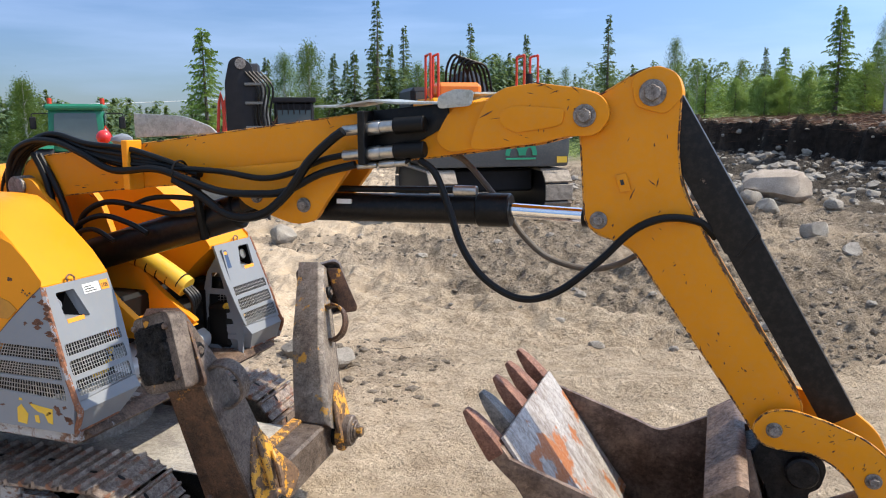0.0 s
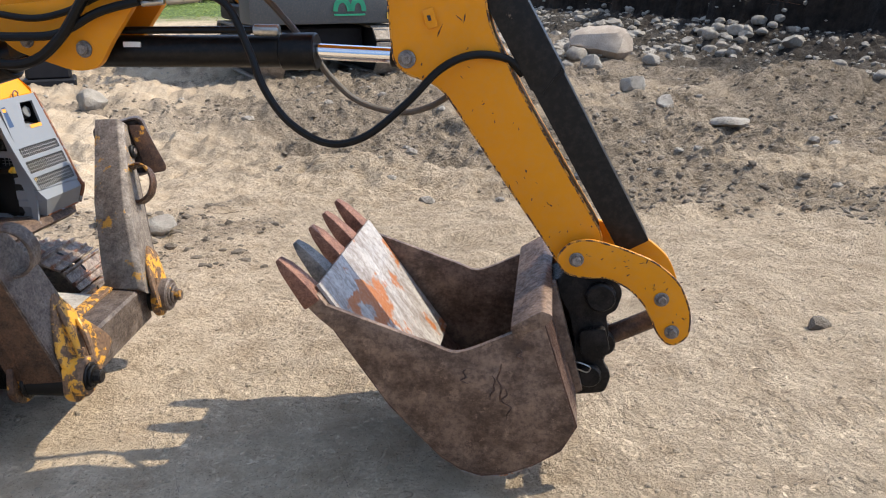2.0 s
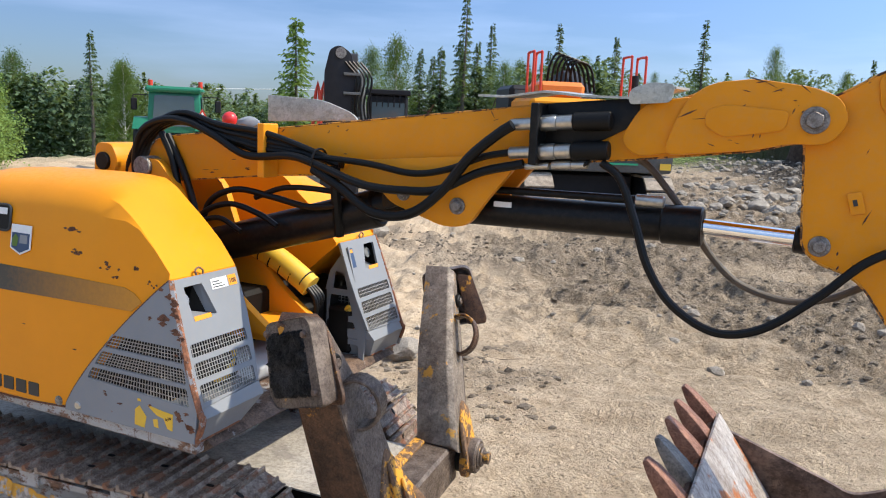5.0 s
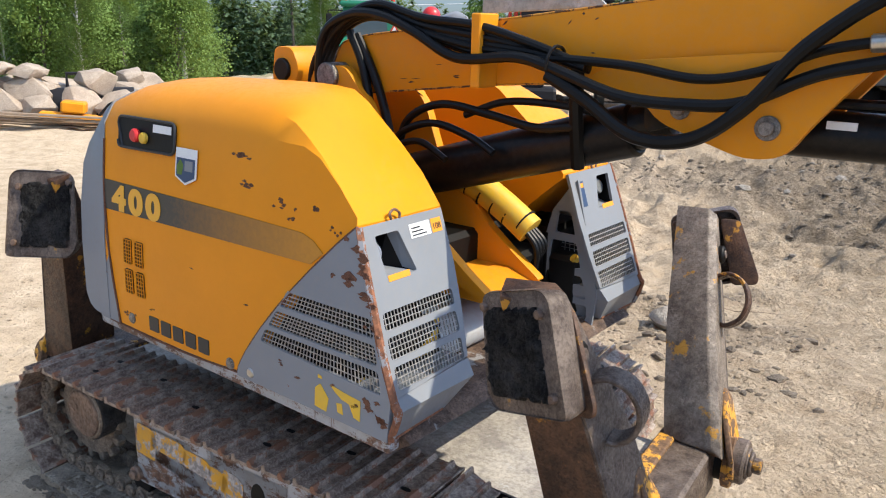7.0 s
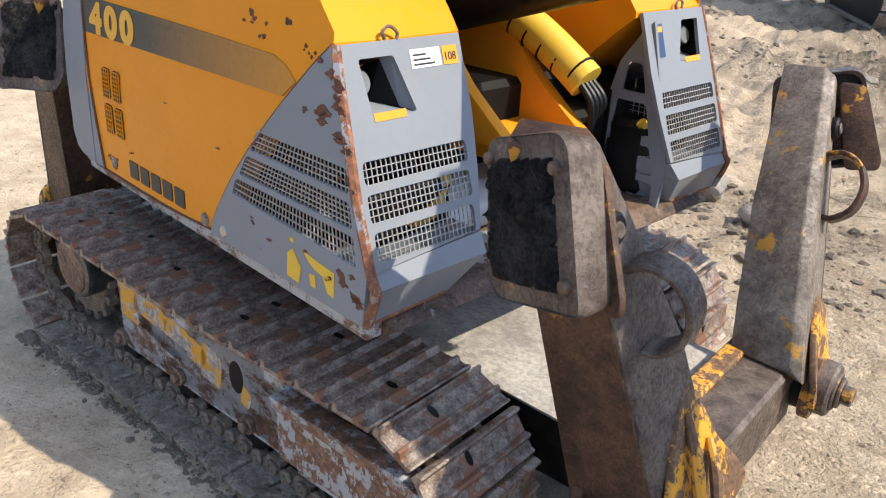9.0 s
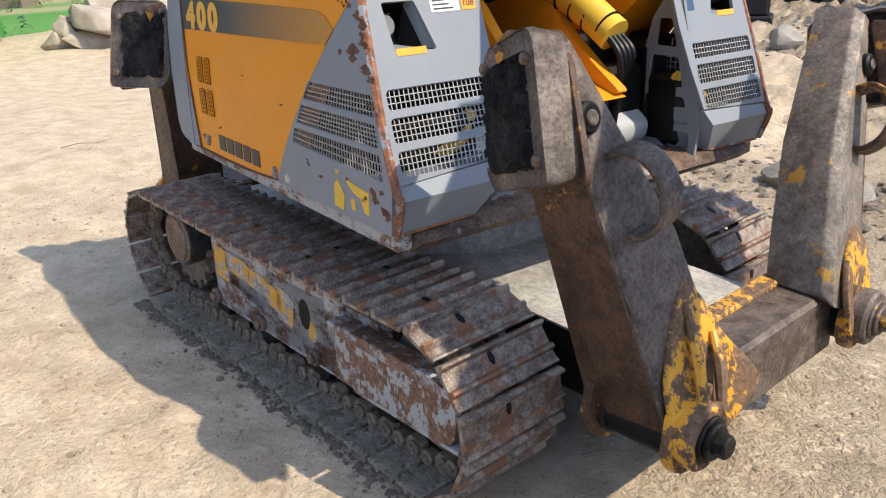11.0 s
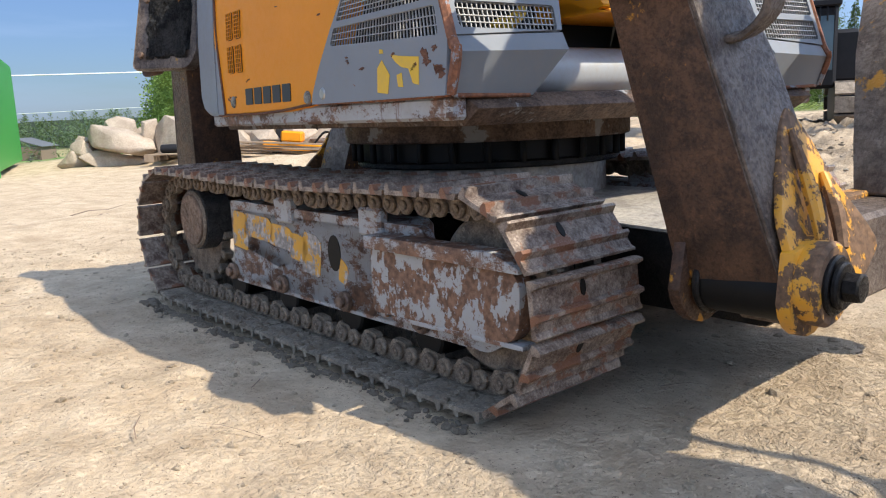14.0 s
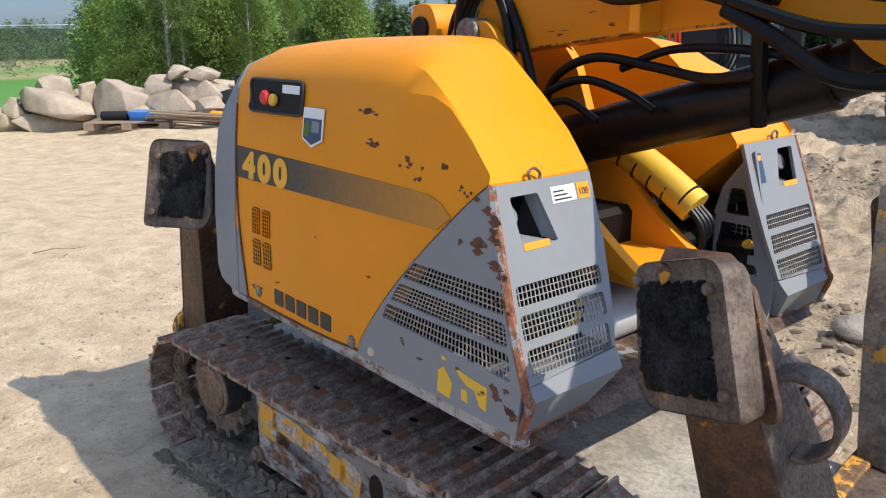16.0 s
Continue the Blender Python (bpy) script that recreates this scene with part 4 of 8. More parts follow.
    lamp = part("work_lamp", cyl(front(-0.665, 0.405, -0.12), front(-0.665, 0.40, -0.035), 0.033, 20), DARK, nose, "round work lamp in its pocket")
    part("lens", cyl(front(-0.665, 0.40, -0.036), front(-0.665, 0.40, -0.030), 0.028, 20, 0.002), LENS, lamp)
    # chin
    chin = [[(-2.372, -0.757, 0.90), (-2.372, -0.425, 0.915), (-2.52, -0.42, 0.915), (-2.52, -0.757, 0.90)],
            [(-2.352, -0.757, 0.865), (-2.340, -0.435, 0.872), (-2.52, -0.42, 0.87), (-2.52, -0.757, 0.865)],
            [(-2.383, -0.752, 0.772), (-2.40, -0.50, 0.768), (-2.52, -0.44, 0.768), (-2.52, -0.752, 0.772)]]
    bm = loft([[m @ Vector(p) for p in r] for r in chin])
    part("chin", bm, GREY, nose, "grey chin plate with rusty scrapes", sharp=20)
    # rusty corner seam and eye on top
    lug = tube([front(-0.605, L + 0.002, 0.004), front(-0.61, L + 0.018, 0.008), front(-0.59, L + 0.028, 0.010), front(-0.57, L + 0.014, 0.008), front(-0.572, L, 0.004)], 0.0042, 6, 4)
    part("lifting_eye", lug, RUST, nose, "small rusty lifting eye")
    # stickers
    def sticker(name, u0, u1, v0, v1, mat, label, d=0.0075):
        bm = prof([(u0, v0), (u1, v0), (u1, v1), (u0, v1)], d - 0.001, d, 0)
        for v in bm.verts:
            v.co = front(v.co.x, v.co.z, v.co.y)
        return part(name, bm, mat, nose, label, smooth=False)
    if side < 0:
        s1 = sticker("type_plate", -0.545, -0.455, 0.410, 0.452, WHITE, "white type plate with fine print")
        for i in range(3):
            bm = prof([(-0.538, 0.416 + i * 0.0105), (-0.475 - 0.012 * (i % 3), 0.416 + i * 0.0105), (-0.475 - 0.012 * (i % 3), 0.420 + i * 0.0105), (-0.538, 0.420 + i * 0.0105)], 0.0078, 0.0084, 0)
            for v in bm.verts:
                v.co = front(v.co.x, v.co.z, v.co.y)
            part("print_bar", bm, INK, s1, smooth=False)
        s2 = sticker("noise_label", -0.448, -0.402, 0.410, 0.452, ORANGE_LABEL, "orange noise level label")
        me = text_mesh("108", 0.026, 0.0004)
        me.materials.append(INK)
        rot = Matrix((( *m.to_3x3() @ Vector((0, 1, 0)), 0), (*(m.to_3x3() @ upv), 0), (*(m.to_3x3() @ nrm), 0), (0, 0, 0, 1))).transposed()
        part("number", me, INK, s2, "black printed number", m=Matrix.Translation(front(-0.446, 0.420, 0.0085)) @ rot)
        sticker("warning_label", -0.675, -0.585, 0.312, 0.330, ORANGE_LABEL, "orange warning label at the pocket's foot")
    else:
        s1 = sticker("warning_label", -0.475, -0.425, 0.34, 0.44, BLUE_LABEL, "navy and yellow warning label")
        bm = prof([(-0.47, 0.415), (-0.43, 0.415), (-0.43, 0.432), (-0.47, 0.432)], 0.0078, 0.0084, 0)
        for v in bm.verts:
            v.co = front(v.co.x, v.co.z, v.co.y)
        part("label_band", bm, ORANGE_LABEL, s1, smooth=False)
        sticker("warning_label", -0.675, -0.585, 0.312, 0.330, ORANGE_LABEL, "orange warning label at the pocket's foot")
    for o in nose.children_recursive:
        if o.name.split(".")[0] in ("side_panel", "front_panel", "grille", "rusty_edge"):
            for v in o.data.vertices:
                far_out = min(1.0, max(0.0, (abs(v.co.y) - 0.50) / 0.24))
                v.co.y -= side * (side_w(v.co.z) + 0.757) * far_out
    return nose


left_tower, right_tower = tower(-1), tower(1)
for side, tw in ((-1, left_tower), (1, right_tower)):
    part("rusty_edge", bend(tube([(-2.530, 0.757 * side, 1.352), (-2.45, 0.759 * side, 1.125), (-2.372, 0.759 * side, 0.90), (-2.352, 0.759 * side, 0.865), (-2.383, 0.754 * side, 0.775)], 0.0125, 6, 3), side), EDGE, tw, "rust-eaten front edge")
    part("rusty_edge", tube([(-3.04, 0.762 * side, 0.776), (-2.72, 0.763 * side, 0.772), (-2.39, 0.757 * side, 0.774)], 0.006, 6, 3), EDGE, tw)
    part("rusty_edge", tube([(-2.385, 0.75 * side, 0.772), (-2.402, 0.51 * side, 0.768)], 0.006, 6, 1), EDGE, tw)

# things on the operator's side cover
WS = -0.757


def on_side(name, pts, mat, label="", lift=0.003, thick=0.004, parent=None, b=0.0):
    return part(name, bend(prof(pts, WS - lift, WS - lift + thick, b)), mat, parent or left_cover, label, smooth=False)


k = Nodes("fading_stripe")
sx = k.n.new("ShaderNodeSeparateXYZ")
k.l.new(k.co, sx.inputs[0])
fade = k.step(k.math("ADD", sx.outputs[0], k.math("MULTIPLY", k.math("SUBTRACT", k.noise(60, 2), 0.5), 0.25)), -3.42, -2.66)
STRIPE = k.done(k.mix(fade, (0.038, 0.036, 0.032), (0.50, 0.21, 0.013)), 0.45)
on_side("stripe", [(-3.93, 1.20), (-2.71, 1.215), (-2.66, 1.255), (-2.70, 1.285), (-2.75, 1.30), (-3.0, 1.305), (-3.925, 1.313)], STRIPE, "dark stripe fading forward into the yellow")
for i, digit in enumerate("400"):
    me = text_mesh(digit, 0.135, 0.0006, 0.008)
    me.materials.append(STRIPE_YELLOW)
    part("model_digit", me, STRIPE_YELLOW, left_cover, "yellow model digit on the dark stripe", m=Matrix.Translation((-3.79 + 0.112 * i, side_w(1.212) - 0.0045, 1.212)) @ pose(0, 0, 0, 85.6, 0, 0) @ Matrix.Diagonal((1.25, 0.9, 1, 1)))
for i in range(5):   # maker's name as plain bars
    s = -3.58 + i * 0.076
    on_side("name_bar", rounded([(s, 0.787), (s + 0.06, 0.787), (s + 0.06, 0.842), (s, 0.842)], 0.004, 2), INK, "worn dark lettering block" if i == 0 else "")
for i in range(2):
    for j in range(2):
        s, z = -3.725 + i * 0.075, 0.90 + j * 0.115
        v = on_side("vent", rounded([(s, z), (s + 0.052, z), (s + 0.052, z + 0.095), (s, z + 0.095)], 0.01, 2), DARK, "small black louvred vent", 0.002, 0.003)
        grille(((s + 0.002, z + 0.093), (s + 0.05, z + 0.093), (s + 0.05, z + 0.002), (s + 0.002, z + 0.002)), "vent_mesh", v, lambda a, b, d: Vector((a, side_w(b) - 0.0035 - d, b)), 0.013, "yellow vent bars").data.materials[0] = YELLOW
for s, z in ((-3.10, 0.793), (-3.70, 0.80)):
    b_ = part("cover_bolt", cyl((s, WS + 0.002, z), (s, WS - 0.012, z), 0.021, 18, 0.004), BOLT, left_cover, "rusty cover fastener")
part("cover_bolt", cyl((-2.98, WS - 0.01, 0.80), (-2.98, WS - 0.022, 0.80), 0.017, 18, 0.004), ZINC, left_tower)
part("cover_seam", tube([(s, side_w(z) - 0.004, z) for s, z in ARC], 0.007, 6, 3), EDGE_DARK, left_cover, "rust-edged seam between yellow and grey")
part("lower_rail", box(-3.96, -2.40, -0.752, -0.70, 0.715, 0.77, 0.008), GREY_FRAME, robot, "rusty grey lower rail of the upper works")
part("lower_rail", box(-3.96, -2.40, 0.70, 0.752, 0.715, 0.77, 0.008), GREY_FRAME, robot)
for scrap in ([(-2.675, 0.79), (-2.625, 0.785), (-2.615, 0.83), (-2.65, 0.868), (-2.672, 0.85)], [(-2.61, 0.878), (-2.55, 0.870), (-2.485, 0.864), (-2.487, 0.80), (-2.512, 0.805), (-2.53, 0.84), (-2.56, 0.845), (-2.585, 0.858)],
              [(-2.66, 0.884), (-2.642, 0.884), (-2.645, 0.893), (-2.66, 0.895)], [(-2.578, 0.80), (-2.555, 0.798), (-2.56, 0.832), (-2.582, 0.828)]):
    part("tape_scrap", bend(prof(scrap, WS - 0.0135, WS - 0.0125, 0)), SLEEVE, left_tower, "scrap of yellow reflective tape", smooth=False)
rng = random.Random(9)


def chip(s0, z0, size, stretch, n=1):
    size *= 0.55
    for _ in range(n * 2):
        c = (s0 + rng.gauss(0, size * 3.2), z0 + rng.gauss(0, size * 1.1))
        pts = [(c[0] + size * stretch * math.cos(a) * rng.uniform(0.4, 1.1), c[1] + size * math.sin(a) * rng.uniform(0.3, 1.1)) for a in (6.28 * i / 7 for i in range(7))]
        part("paint_chip", bend(prof(pts, WS - 0.0012, WS + 0.002, 0)), EDGE_DARK, left_cover, smooth=False)


for s0, z0, size, stretch, n in ((-3.02, 1.40, 0.012, 2.2, 4), (-2.84, 1.37, 0.012, 1.5, 4), (-2.80, 1.33, 0.008, 2, 3), (-3.05, 1.49, 0.010, 3, 5), (-3.16, 1.21, 0.004, 4, 1), (-2.70, 1.38, 0.012, 1.2, 3), (-3.86, 1.02, 0.008, 1, 2), (-3.72, 0.81, 0.011, 1.6, 4), (-3.55, 0.87, 0.006, 2, 2), (-3.87, 1.22, 0.012, 1.2, 4), (-3.0, 1.02, 0.004, 5, 2), (-3.3, 1.08, 0.003, 6, 2), (-2.62, 1.33, 0.010, 1.0, 3)):
    chip(s0, z0, size, stretch, n)
for s0, z0, size, stretch in ((-2.535, 1.30, 0.022, 1.0), (-2.50, 1.24, 0.018, 1.2), (-2.53, 1.20, 0.020, 1.5), (-2.47, 1.16, 0.020, 1.8), (-2.60, 1.21, 0.008, 1.0), (-2.44, 1.09, 0.014, 1.0), (-2.44, 0.86, 0.018, 1.0), (-2.50, 0.84, 0.012, 1.4), (-2.42, 0.81, 0.02, 1.0), (-2.75, 0.86, 0.006, 2.5), (-2.83, 0.88, 0.005, 2.0), (-2.60, 0.88, 0.006, 1.0)):
    for _ in range(3):
        c0, c1, big_ = s0 + rng.gauss(0, size * 0.8), z0 + rng.gauss(0, size * 0.9), size * rng.uniform(0.5, 1.1)
        pts = [(c0 + big_ * stretch * math.cos(a) * rng.uniform(0.35, 1.25), c1 + big_ * 0.7 * math.sin(a) * rng.uniform(0.3, 1.2)) for a in (6.283 * i / 13 for i in range(13))]
        part("rust_patch", bend(prof(pts, WS - 0.0135, WS - 0.012, 0)), EDGE_DARK, left_tower, smooth=False)
rear_seam = [(-3.785, 0.756), (-3.80, 0.84), (-3.82, 0.95), (-3.842, 1.12), (-3.855, 1.30), (-3.86, 1.46)]
on_side("rear_end_strip", rear_seam + [(-3.93, 1.44), (-3.93, 0.756)], GREY, "grey rear edge strip, chipped", 0.002, 0.004)
part("cover_seam", tube([(s, side_w(z) - 0.003, z) for s, z in rear_seam], 0.0045, 6, 3), EDGE_DARK, left_cover, "rust-edged rear seam")
part("cover_seam", tube([(-3.86, -0.763, 0.757), (-3.4, -0.764, 0.756), (-3.06, -0.764, 0.775)], 0.0042, 6, 4), EDGE_DARK, left_cover, "rusty lower seam of the cover")
# control hatch, leaning with the cover
LEAN_SIDE = Matrix.Translation((0, -0.7450, 1.28)) @ pose(0, 0, 0, -7.9, 0, 0)
hatch = part("control_hatch", prof(rounded([(-3.755, 0.165), (-3.50, 0.165), (-3.40, 0.17), (-3.40, 0.275), (-3.755, 0.275)], 0.025, 4), -0.004, 0.004, 0), DARK, left_cover, "dark control recess with a red stop button", m=LEAN_SIDE)
part("hatch_rim", tube([(s, -0.004, z) for s, z in rounded([(-3.755, 0.165), (-3.40, 0.17), (-3.40, 0.275), (-3.755, 0.275)], 0.025, 4)] + [(-3.72, -0.004, 0.165)], 0.005, 6, 1), INK, hatch)
part("stop_button", cyl((-3.62, -0.006, 0.215), (-3.62, -0.03, 0.215), 0.024, 18, 0.006), REDCAP, hatch, "red emergency stop button")
part("stop_collar", cyl((-3.575, -0.004, 0.21), (-3.575, -0.022, 0.21), 0.02, 18), SLEEVE, hatch, "yellow collar")
part("print_plate", prof([(-3.53, 0.235), (-3.42, 0.235), (-3.42, 0.262), (-3.53, 0.262)], -0.006, -0.0045, 0), WHITE, hatch, smooth=False)
shield = part("safety_sticker", prof([(-3.40, 0.12), (-3.32, 0.088), (-3.24, 0.12), (-3.24, 0.248), (-3.40, 0.248)], -0.004, -0.001, 0), WHITE, left_cover, "white and navy safety sticker with a pointed foot", m=LEAN_SIDE @ Matrix.Translation((-3.33, 0, 0.14)) @ Matrix.Diagonal((0.74, 1, 0.76, 1)) @ Matrix.Translation((3.32, 0, -0.168)), smooth=False)
part("sticker_field", prof([(-3.39, 0.125), (-3.32, 0.098), (-3.25, 0.125), (-3.25, 0.205), (-3.39, 0.205)], -0.005, -0.0041, 0), BLUE_LABEL, shield, smooth=False)
part("sticker_mark", prof(rounded([(-3.38, 0.13), (-3.345, 0.13), (-3.335, 0.175), (-3.36, 0.20), (-3.385, 0.17)], 0.008, 2), -0.0058, -0.0051, 0), SHRUB, shield, smooth=False)
part("sticker_mark", prof([(-3.325, 0.15), (-3.265, 0.15), (-3.265, 0.195), (-3.325, 0.195)], -0.0058, -0.0051, 0), GREY, shield, smooth=False)

# slew ring, turntable floor and grey bumper between the towers
part("turntable_floor", prof([(-3.95, 0.70), (-2.42, 0.70), (-2.36, 0.74), (-2.42, 0.775), (-3.95, 0.775)], -0.70, 0.70, 0.01), FLOOR_RUST, robot, "rusty brown floor plate of the upper works")
ring = part("slew_ring", cyl((-3.21, 0, 0.56), (-3.21, 0, 0.70), 0.465, 48, 0.01), DARK, robot, "black greasy slewing ring")
for i in range(28):
    a = 2 * math.pi * i / 28
    part("ring_bolt", cyl((-3.21 + 0.485 * math.cos(a), 0.485 * math.sin(a), 0.575), (-3.21 + 0.485 * math.cos(a), 0.485 * math.sin(a), 0.642), 0.013, 6, 0.002), DARK, ring)
part("ring_lip", cyl((-3.21, 0, 0.640), (-3.21, 0, 0.702), 0.515, 48, 0.006), FLOOR_RUST, ring, "rusty lip above the ring")
part("ring_foot", cyl((-3.21, 0, 0.44), (-3.21, 0, 0.57), 0.43, 48, 0.01), CHASSIS, ring, "dusty grey pedestal of the ring")
part("ring_lip", cyl((-3.21, 0, 0.555), (-3.21, 0, 0.580), 0.475, 48, 0.006), COUPLER, ring, "black lower ring flange")
bump = prof(rounded([(-2.95, 0.75), (-2.66, 0.75), (-2.58, 0.80), (-2.57, 0.86), (-2.64, 0.91), (-2.95, 0.91)], 0.05, 5), -0.40, 0.40, 0.01)
part("front_bumper", bump, BUMPER, robot, "dusty grey rounded casting between the towers")
# black block and wall put the interior's shade into their colour
part("inner_machinery", box(-3.3, -2.75, -0.33, 0.40, 0.78, 1.15, 0.02), DARK, robot, "plain black block painted for the shade inside the upper works")
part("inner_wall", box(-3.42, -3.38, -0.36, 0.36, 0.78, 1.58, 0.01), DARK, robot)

# boom foot casting: two curved yellow cheeks
cheek = rounded([(-2.46, 1.00), (-2.60, 0.985), (-2.80, 1.02), (-3.3, 1.02), (-3.38, 1.60), (-3.30, 1.74), (-3.15, 1.74), (-3.02, 1.60), (-2.95, 1.42), (-2.84, 1.31), (-2.79, 1.27), (-2.70, 1.17), (-2.58, 1.08)], 0.03, 3)
for w in (-0.17, 0.13):
    part("boom_foot_cheek", prof(cheek, w, w + 0.04, 0.006), ARM_YELLOW, robot, "curved yellow boom foot cheek")
part("boom_foot_floor", prof([(-2.47, 0.985), (-3.3, 0.985), (-3.3, 1.03), (-2.6, 1.03)], -0.17, 0.17, 0.006), ARM_YELLOW, robot)

# boom
BOOM = rounded([(-3.30, 1.70), (-3.26, 1.63), (-3.10, 1.645), (-2.56, 1.705), (-2.16, 1.735), (-1.40, 1.825), (-1.07, 1.86), (-0.64, 1.915), (-0.54, 1.945), (-0.44, 1.955), (-0.395, 2.02),
                (-0.42, 2.085), (-0.50, 2.115), (-0.67, 2.14), (-0.78, 2.125), (-0.88, 2.075), (-1.37, 2.04), (-2.55, 1.905), (-3.10, 1.85), (-3.24, 1.82)], [0.03] * 5 + [0.02] * 4 + [0.04] * 3 + [0.03] * 8, 3)
boom = part("boom", prof(BOOM, -0.10, 0.10, 0.010), ARM_YELLOW, robot, "long yellow boom with black scuffs")
for w in (-0.135, 0.10):
    lug = rounded([(-2.20, 1.74), (-2.02, 1.70), (-1.96, 1.64), (-1.72, 1.565), (-1.62, 1.58), (-1.57, 1.66), (-1.45, 1.81), (-1.43, 1.86), (-2.10, 1.80)], [0.02, 0.05, 0.05, 0.06, 0.05, 0.05, 0.03, 0.01, 0.01], 4)
    part("cylinder_lug", prof(lug, w, w + 0.035, 0.005), ARM_YELLOW, boom, "yellow lug plate under the boom")
    fork = rounded([(-0.93, 1.885), (-0.64, 1.92), (-0.54, 1.945), (-0.43, 1.945), (-0.38, 2.02), (-0.41, 2.09), (-0.49, 2.12), (-0.66, 2.143), (-0.79, 2.128), (-0.86, 2.08), (-0.90, 1.99)], [0.05, 0.02, 0.02, 0.06, 0.06, 0.05, 0.03, 0.03, 0.04, 0.04, 0.04], 4)
    part("fork_plate", prof(fork, w + (-0.008 if w < 0 else 0.008), w + 0.035 + (-0.008 if w < 0 else 0.008), 0.006), ARM_YELLOW, boom, "welded yellow fork plate")
    if w < 0:
        part("weld_doubler", prof(rounded([(-1.08, 1.93), (-1.02, 1.875), (-0.85, 1.905), (-0.82, 2.09), (-1.01, 2.055)], 0.05, 4), -0.122, -0.10, 0.008), ARM_YELLOW, boom, "welded yellow doubler plate")
        part("wear_strip", prof(rounded([(-0.80, 1.99), (-0.74, 1.955), (-0.56, 1.985), (-0.55, 2.045), (-0.74, 2.06), (-0.80, 2.04)], 0.02, 3), -0.152, -0.14, 0.004), ARM_YELLOW, boom)
for c, r in (((-0.478, 2.02), 0.033), ((-1.90, 1.682), 0.022), ((-1.668, 1.652), 0.025)):
    w0 = -0.145 if r > 0.03 else -0.137
    bolt(boom, c, r, w0)
    part("pin", cyl((c[0], -0.13, c[1]), (c[0], 0.14, c[1]), r * 0.9, 16), BOLT, boom)
strap = part("hose_strap", box(-2.565, -2.530, -0.20, -0.10, 1.70, 1.925, 0.004), ARM_YELLOW, boom, "yellow strap over the hoses")
part("pivot_pin", cyl((-3.23, -0.19, 1.70), (-3.23, 0.2, 1.70), 0.05, 20), BOLT, boom)
part("foot_bracket", prof(rounded([(-3.52, 1.66), (-3.40, 1.64), (-3.36, 1.72), (-3.40, 1.80), (-3.50, 1.80)], 0.03, 3), -0.20, -0.02, 0.008), ARM_YELLOW, robot, "yellow bracket with a black pin at the boom foot")
part("foot_pin", cyl((-3.45, -0.215, 1.715), (-3.45, -0.15, 1.715), 0.042, 20), DARK, robot)
# black hose saddle with quick couplings
saddle = part("hose_saddle", prof([(-1.36, 1.83), (-1.15, 1.855), (-1.15, 1.92), (-1.02, 1.99), (-1.02, 2.075), (-1.36, 2.045)], -0.112, -0.10, 0.003), BLACK, boom, "black painted saddle on the boom")
part("saddle_plate", box(-1.375, -1.345, -0.21, -0.10, 1.83, 2.045, 0.004), BLACK, saddle)
for z, r, s0, s1 in ((1.985, 0.030, -1.46, -1.10), (1.885, 0.030, -1.46, -1.10), (1.84, 0.016, -1.40, -1.18)):
    tilt_ = 0.06
    q = part("coupling", cyl((s0, -0.165, z - 0.02), (s0 + 0.09, -0.165, z - 0.012), r * 0.72, 16, 0.003), ZINC, saddle, "zinc hydraulic quick coupling")
    bm = cyl((s0 + 0.10, -0.165, z - 0.011), (s0 + 0.17, -0.165, z - 0.005), r, 6, 0.003)
    cyl((s0 + 0.17, -0.165, z - 0.005), (s0 + 0.23, -0.165, z), r * 0.85, 18, 0.003, bm)
    part("coupling_nut", bm, ZINC, q)
    part("coupling_sleeve", cyl((s0 + 0.23, -0.165, z), (s1, -0.165, z + 0.008), r * 1.1, 18, 0.004), DARK, q)
guard = part("top_guard", loft([[(s, -0.15, z), (s, 0.16, z + 0.01), (s, 0.16, z + 0.018), (s, -0.15, z + 0.008)] for s, z in ((-1.60, 2.062), (-1.50, 2.06), (-1.35, 2.082), (-1.22, 2.070), (-1.05, 2.068), (-0.98, 2.085), (-0.90, 2.105))]), GUARDSHEET, boom, "bent bare sheet guard on top of the boom")
part("guard_flap", prof(rounded([(-1.05, 2.05), (-0.91, 2.06), (-0.90, 2.12), (-0.98, 2.125), (-1.05, 2.10)], 0.02, 3), -0.16, -0.155, 0.001), GUARDSHEET, boom, "bent bare sheet flap")
part("boom_shield", prof(rounded([(-2.745, 1.93), (-2.26, 1.95), (-2.30, 1.985), (-2.45, 2.035), (-2.745, 2.05)], [0.005, 0.02, 0.04, 0.05, 0.005], 4), 0.105, 0.117, 0.003), GUARDSHEET, boom, "pale bare steel shield standing on the boom")

# cylinders of the boom
c1 = part("boom_cylinder", cyl((-2.98, 0, 1.34), (-2.08, 0, 1.60), 0.082, 28, 0.01), BLACK, robot, "thick black boom cylinder")
part("cylinder_head", cyl((-2.12, 0, 1.588), (-1.98, 0, 1.645), 0.068, 24, 0.012), BLACK, c1)
part("cylinder_eye", prof(rounded([(-2.02, 1.60), (-1.92, 1.635), (-1.85, 1.68), (-1.90, 1.73), (-2.03, 1.69)], 0.03, 4), -0.09, 0.09, 0.008), BLACK, c1)
c2 = part("stick_cylinder", cyl((-1.70, 0, 1.632), (-0.80, 0, 1.643), 0.062, 28, 0.008), BLACK, robot, "black stick cylinder with a label")
part("cylinder_head", cyl((-0.93, 0, 1.641), (-0.79, 0, 1.643), 0.070, 28, 0.006), BLACK, c2)
part("side_pipe", tube([(-1.62, -0.03, 1.715), (-1.1, -0.03, 1.722), (-0.95, -0.03, 1.722)], 0.014, 10, 3), BLACK, c2)
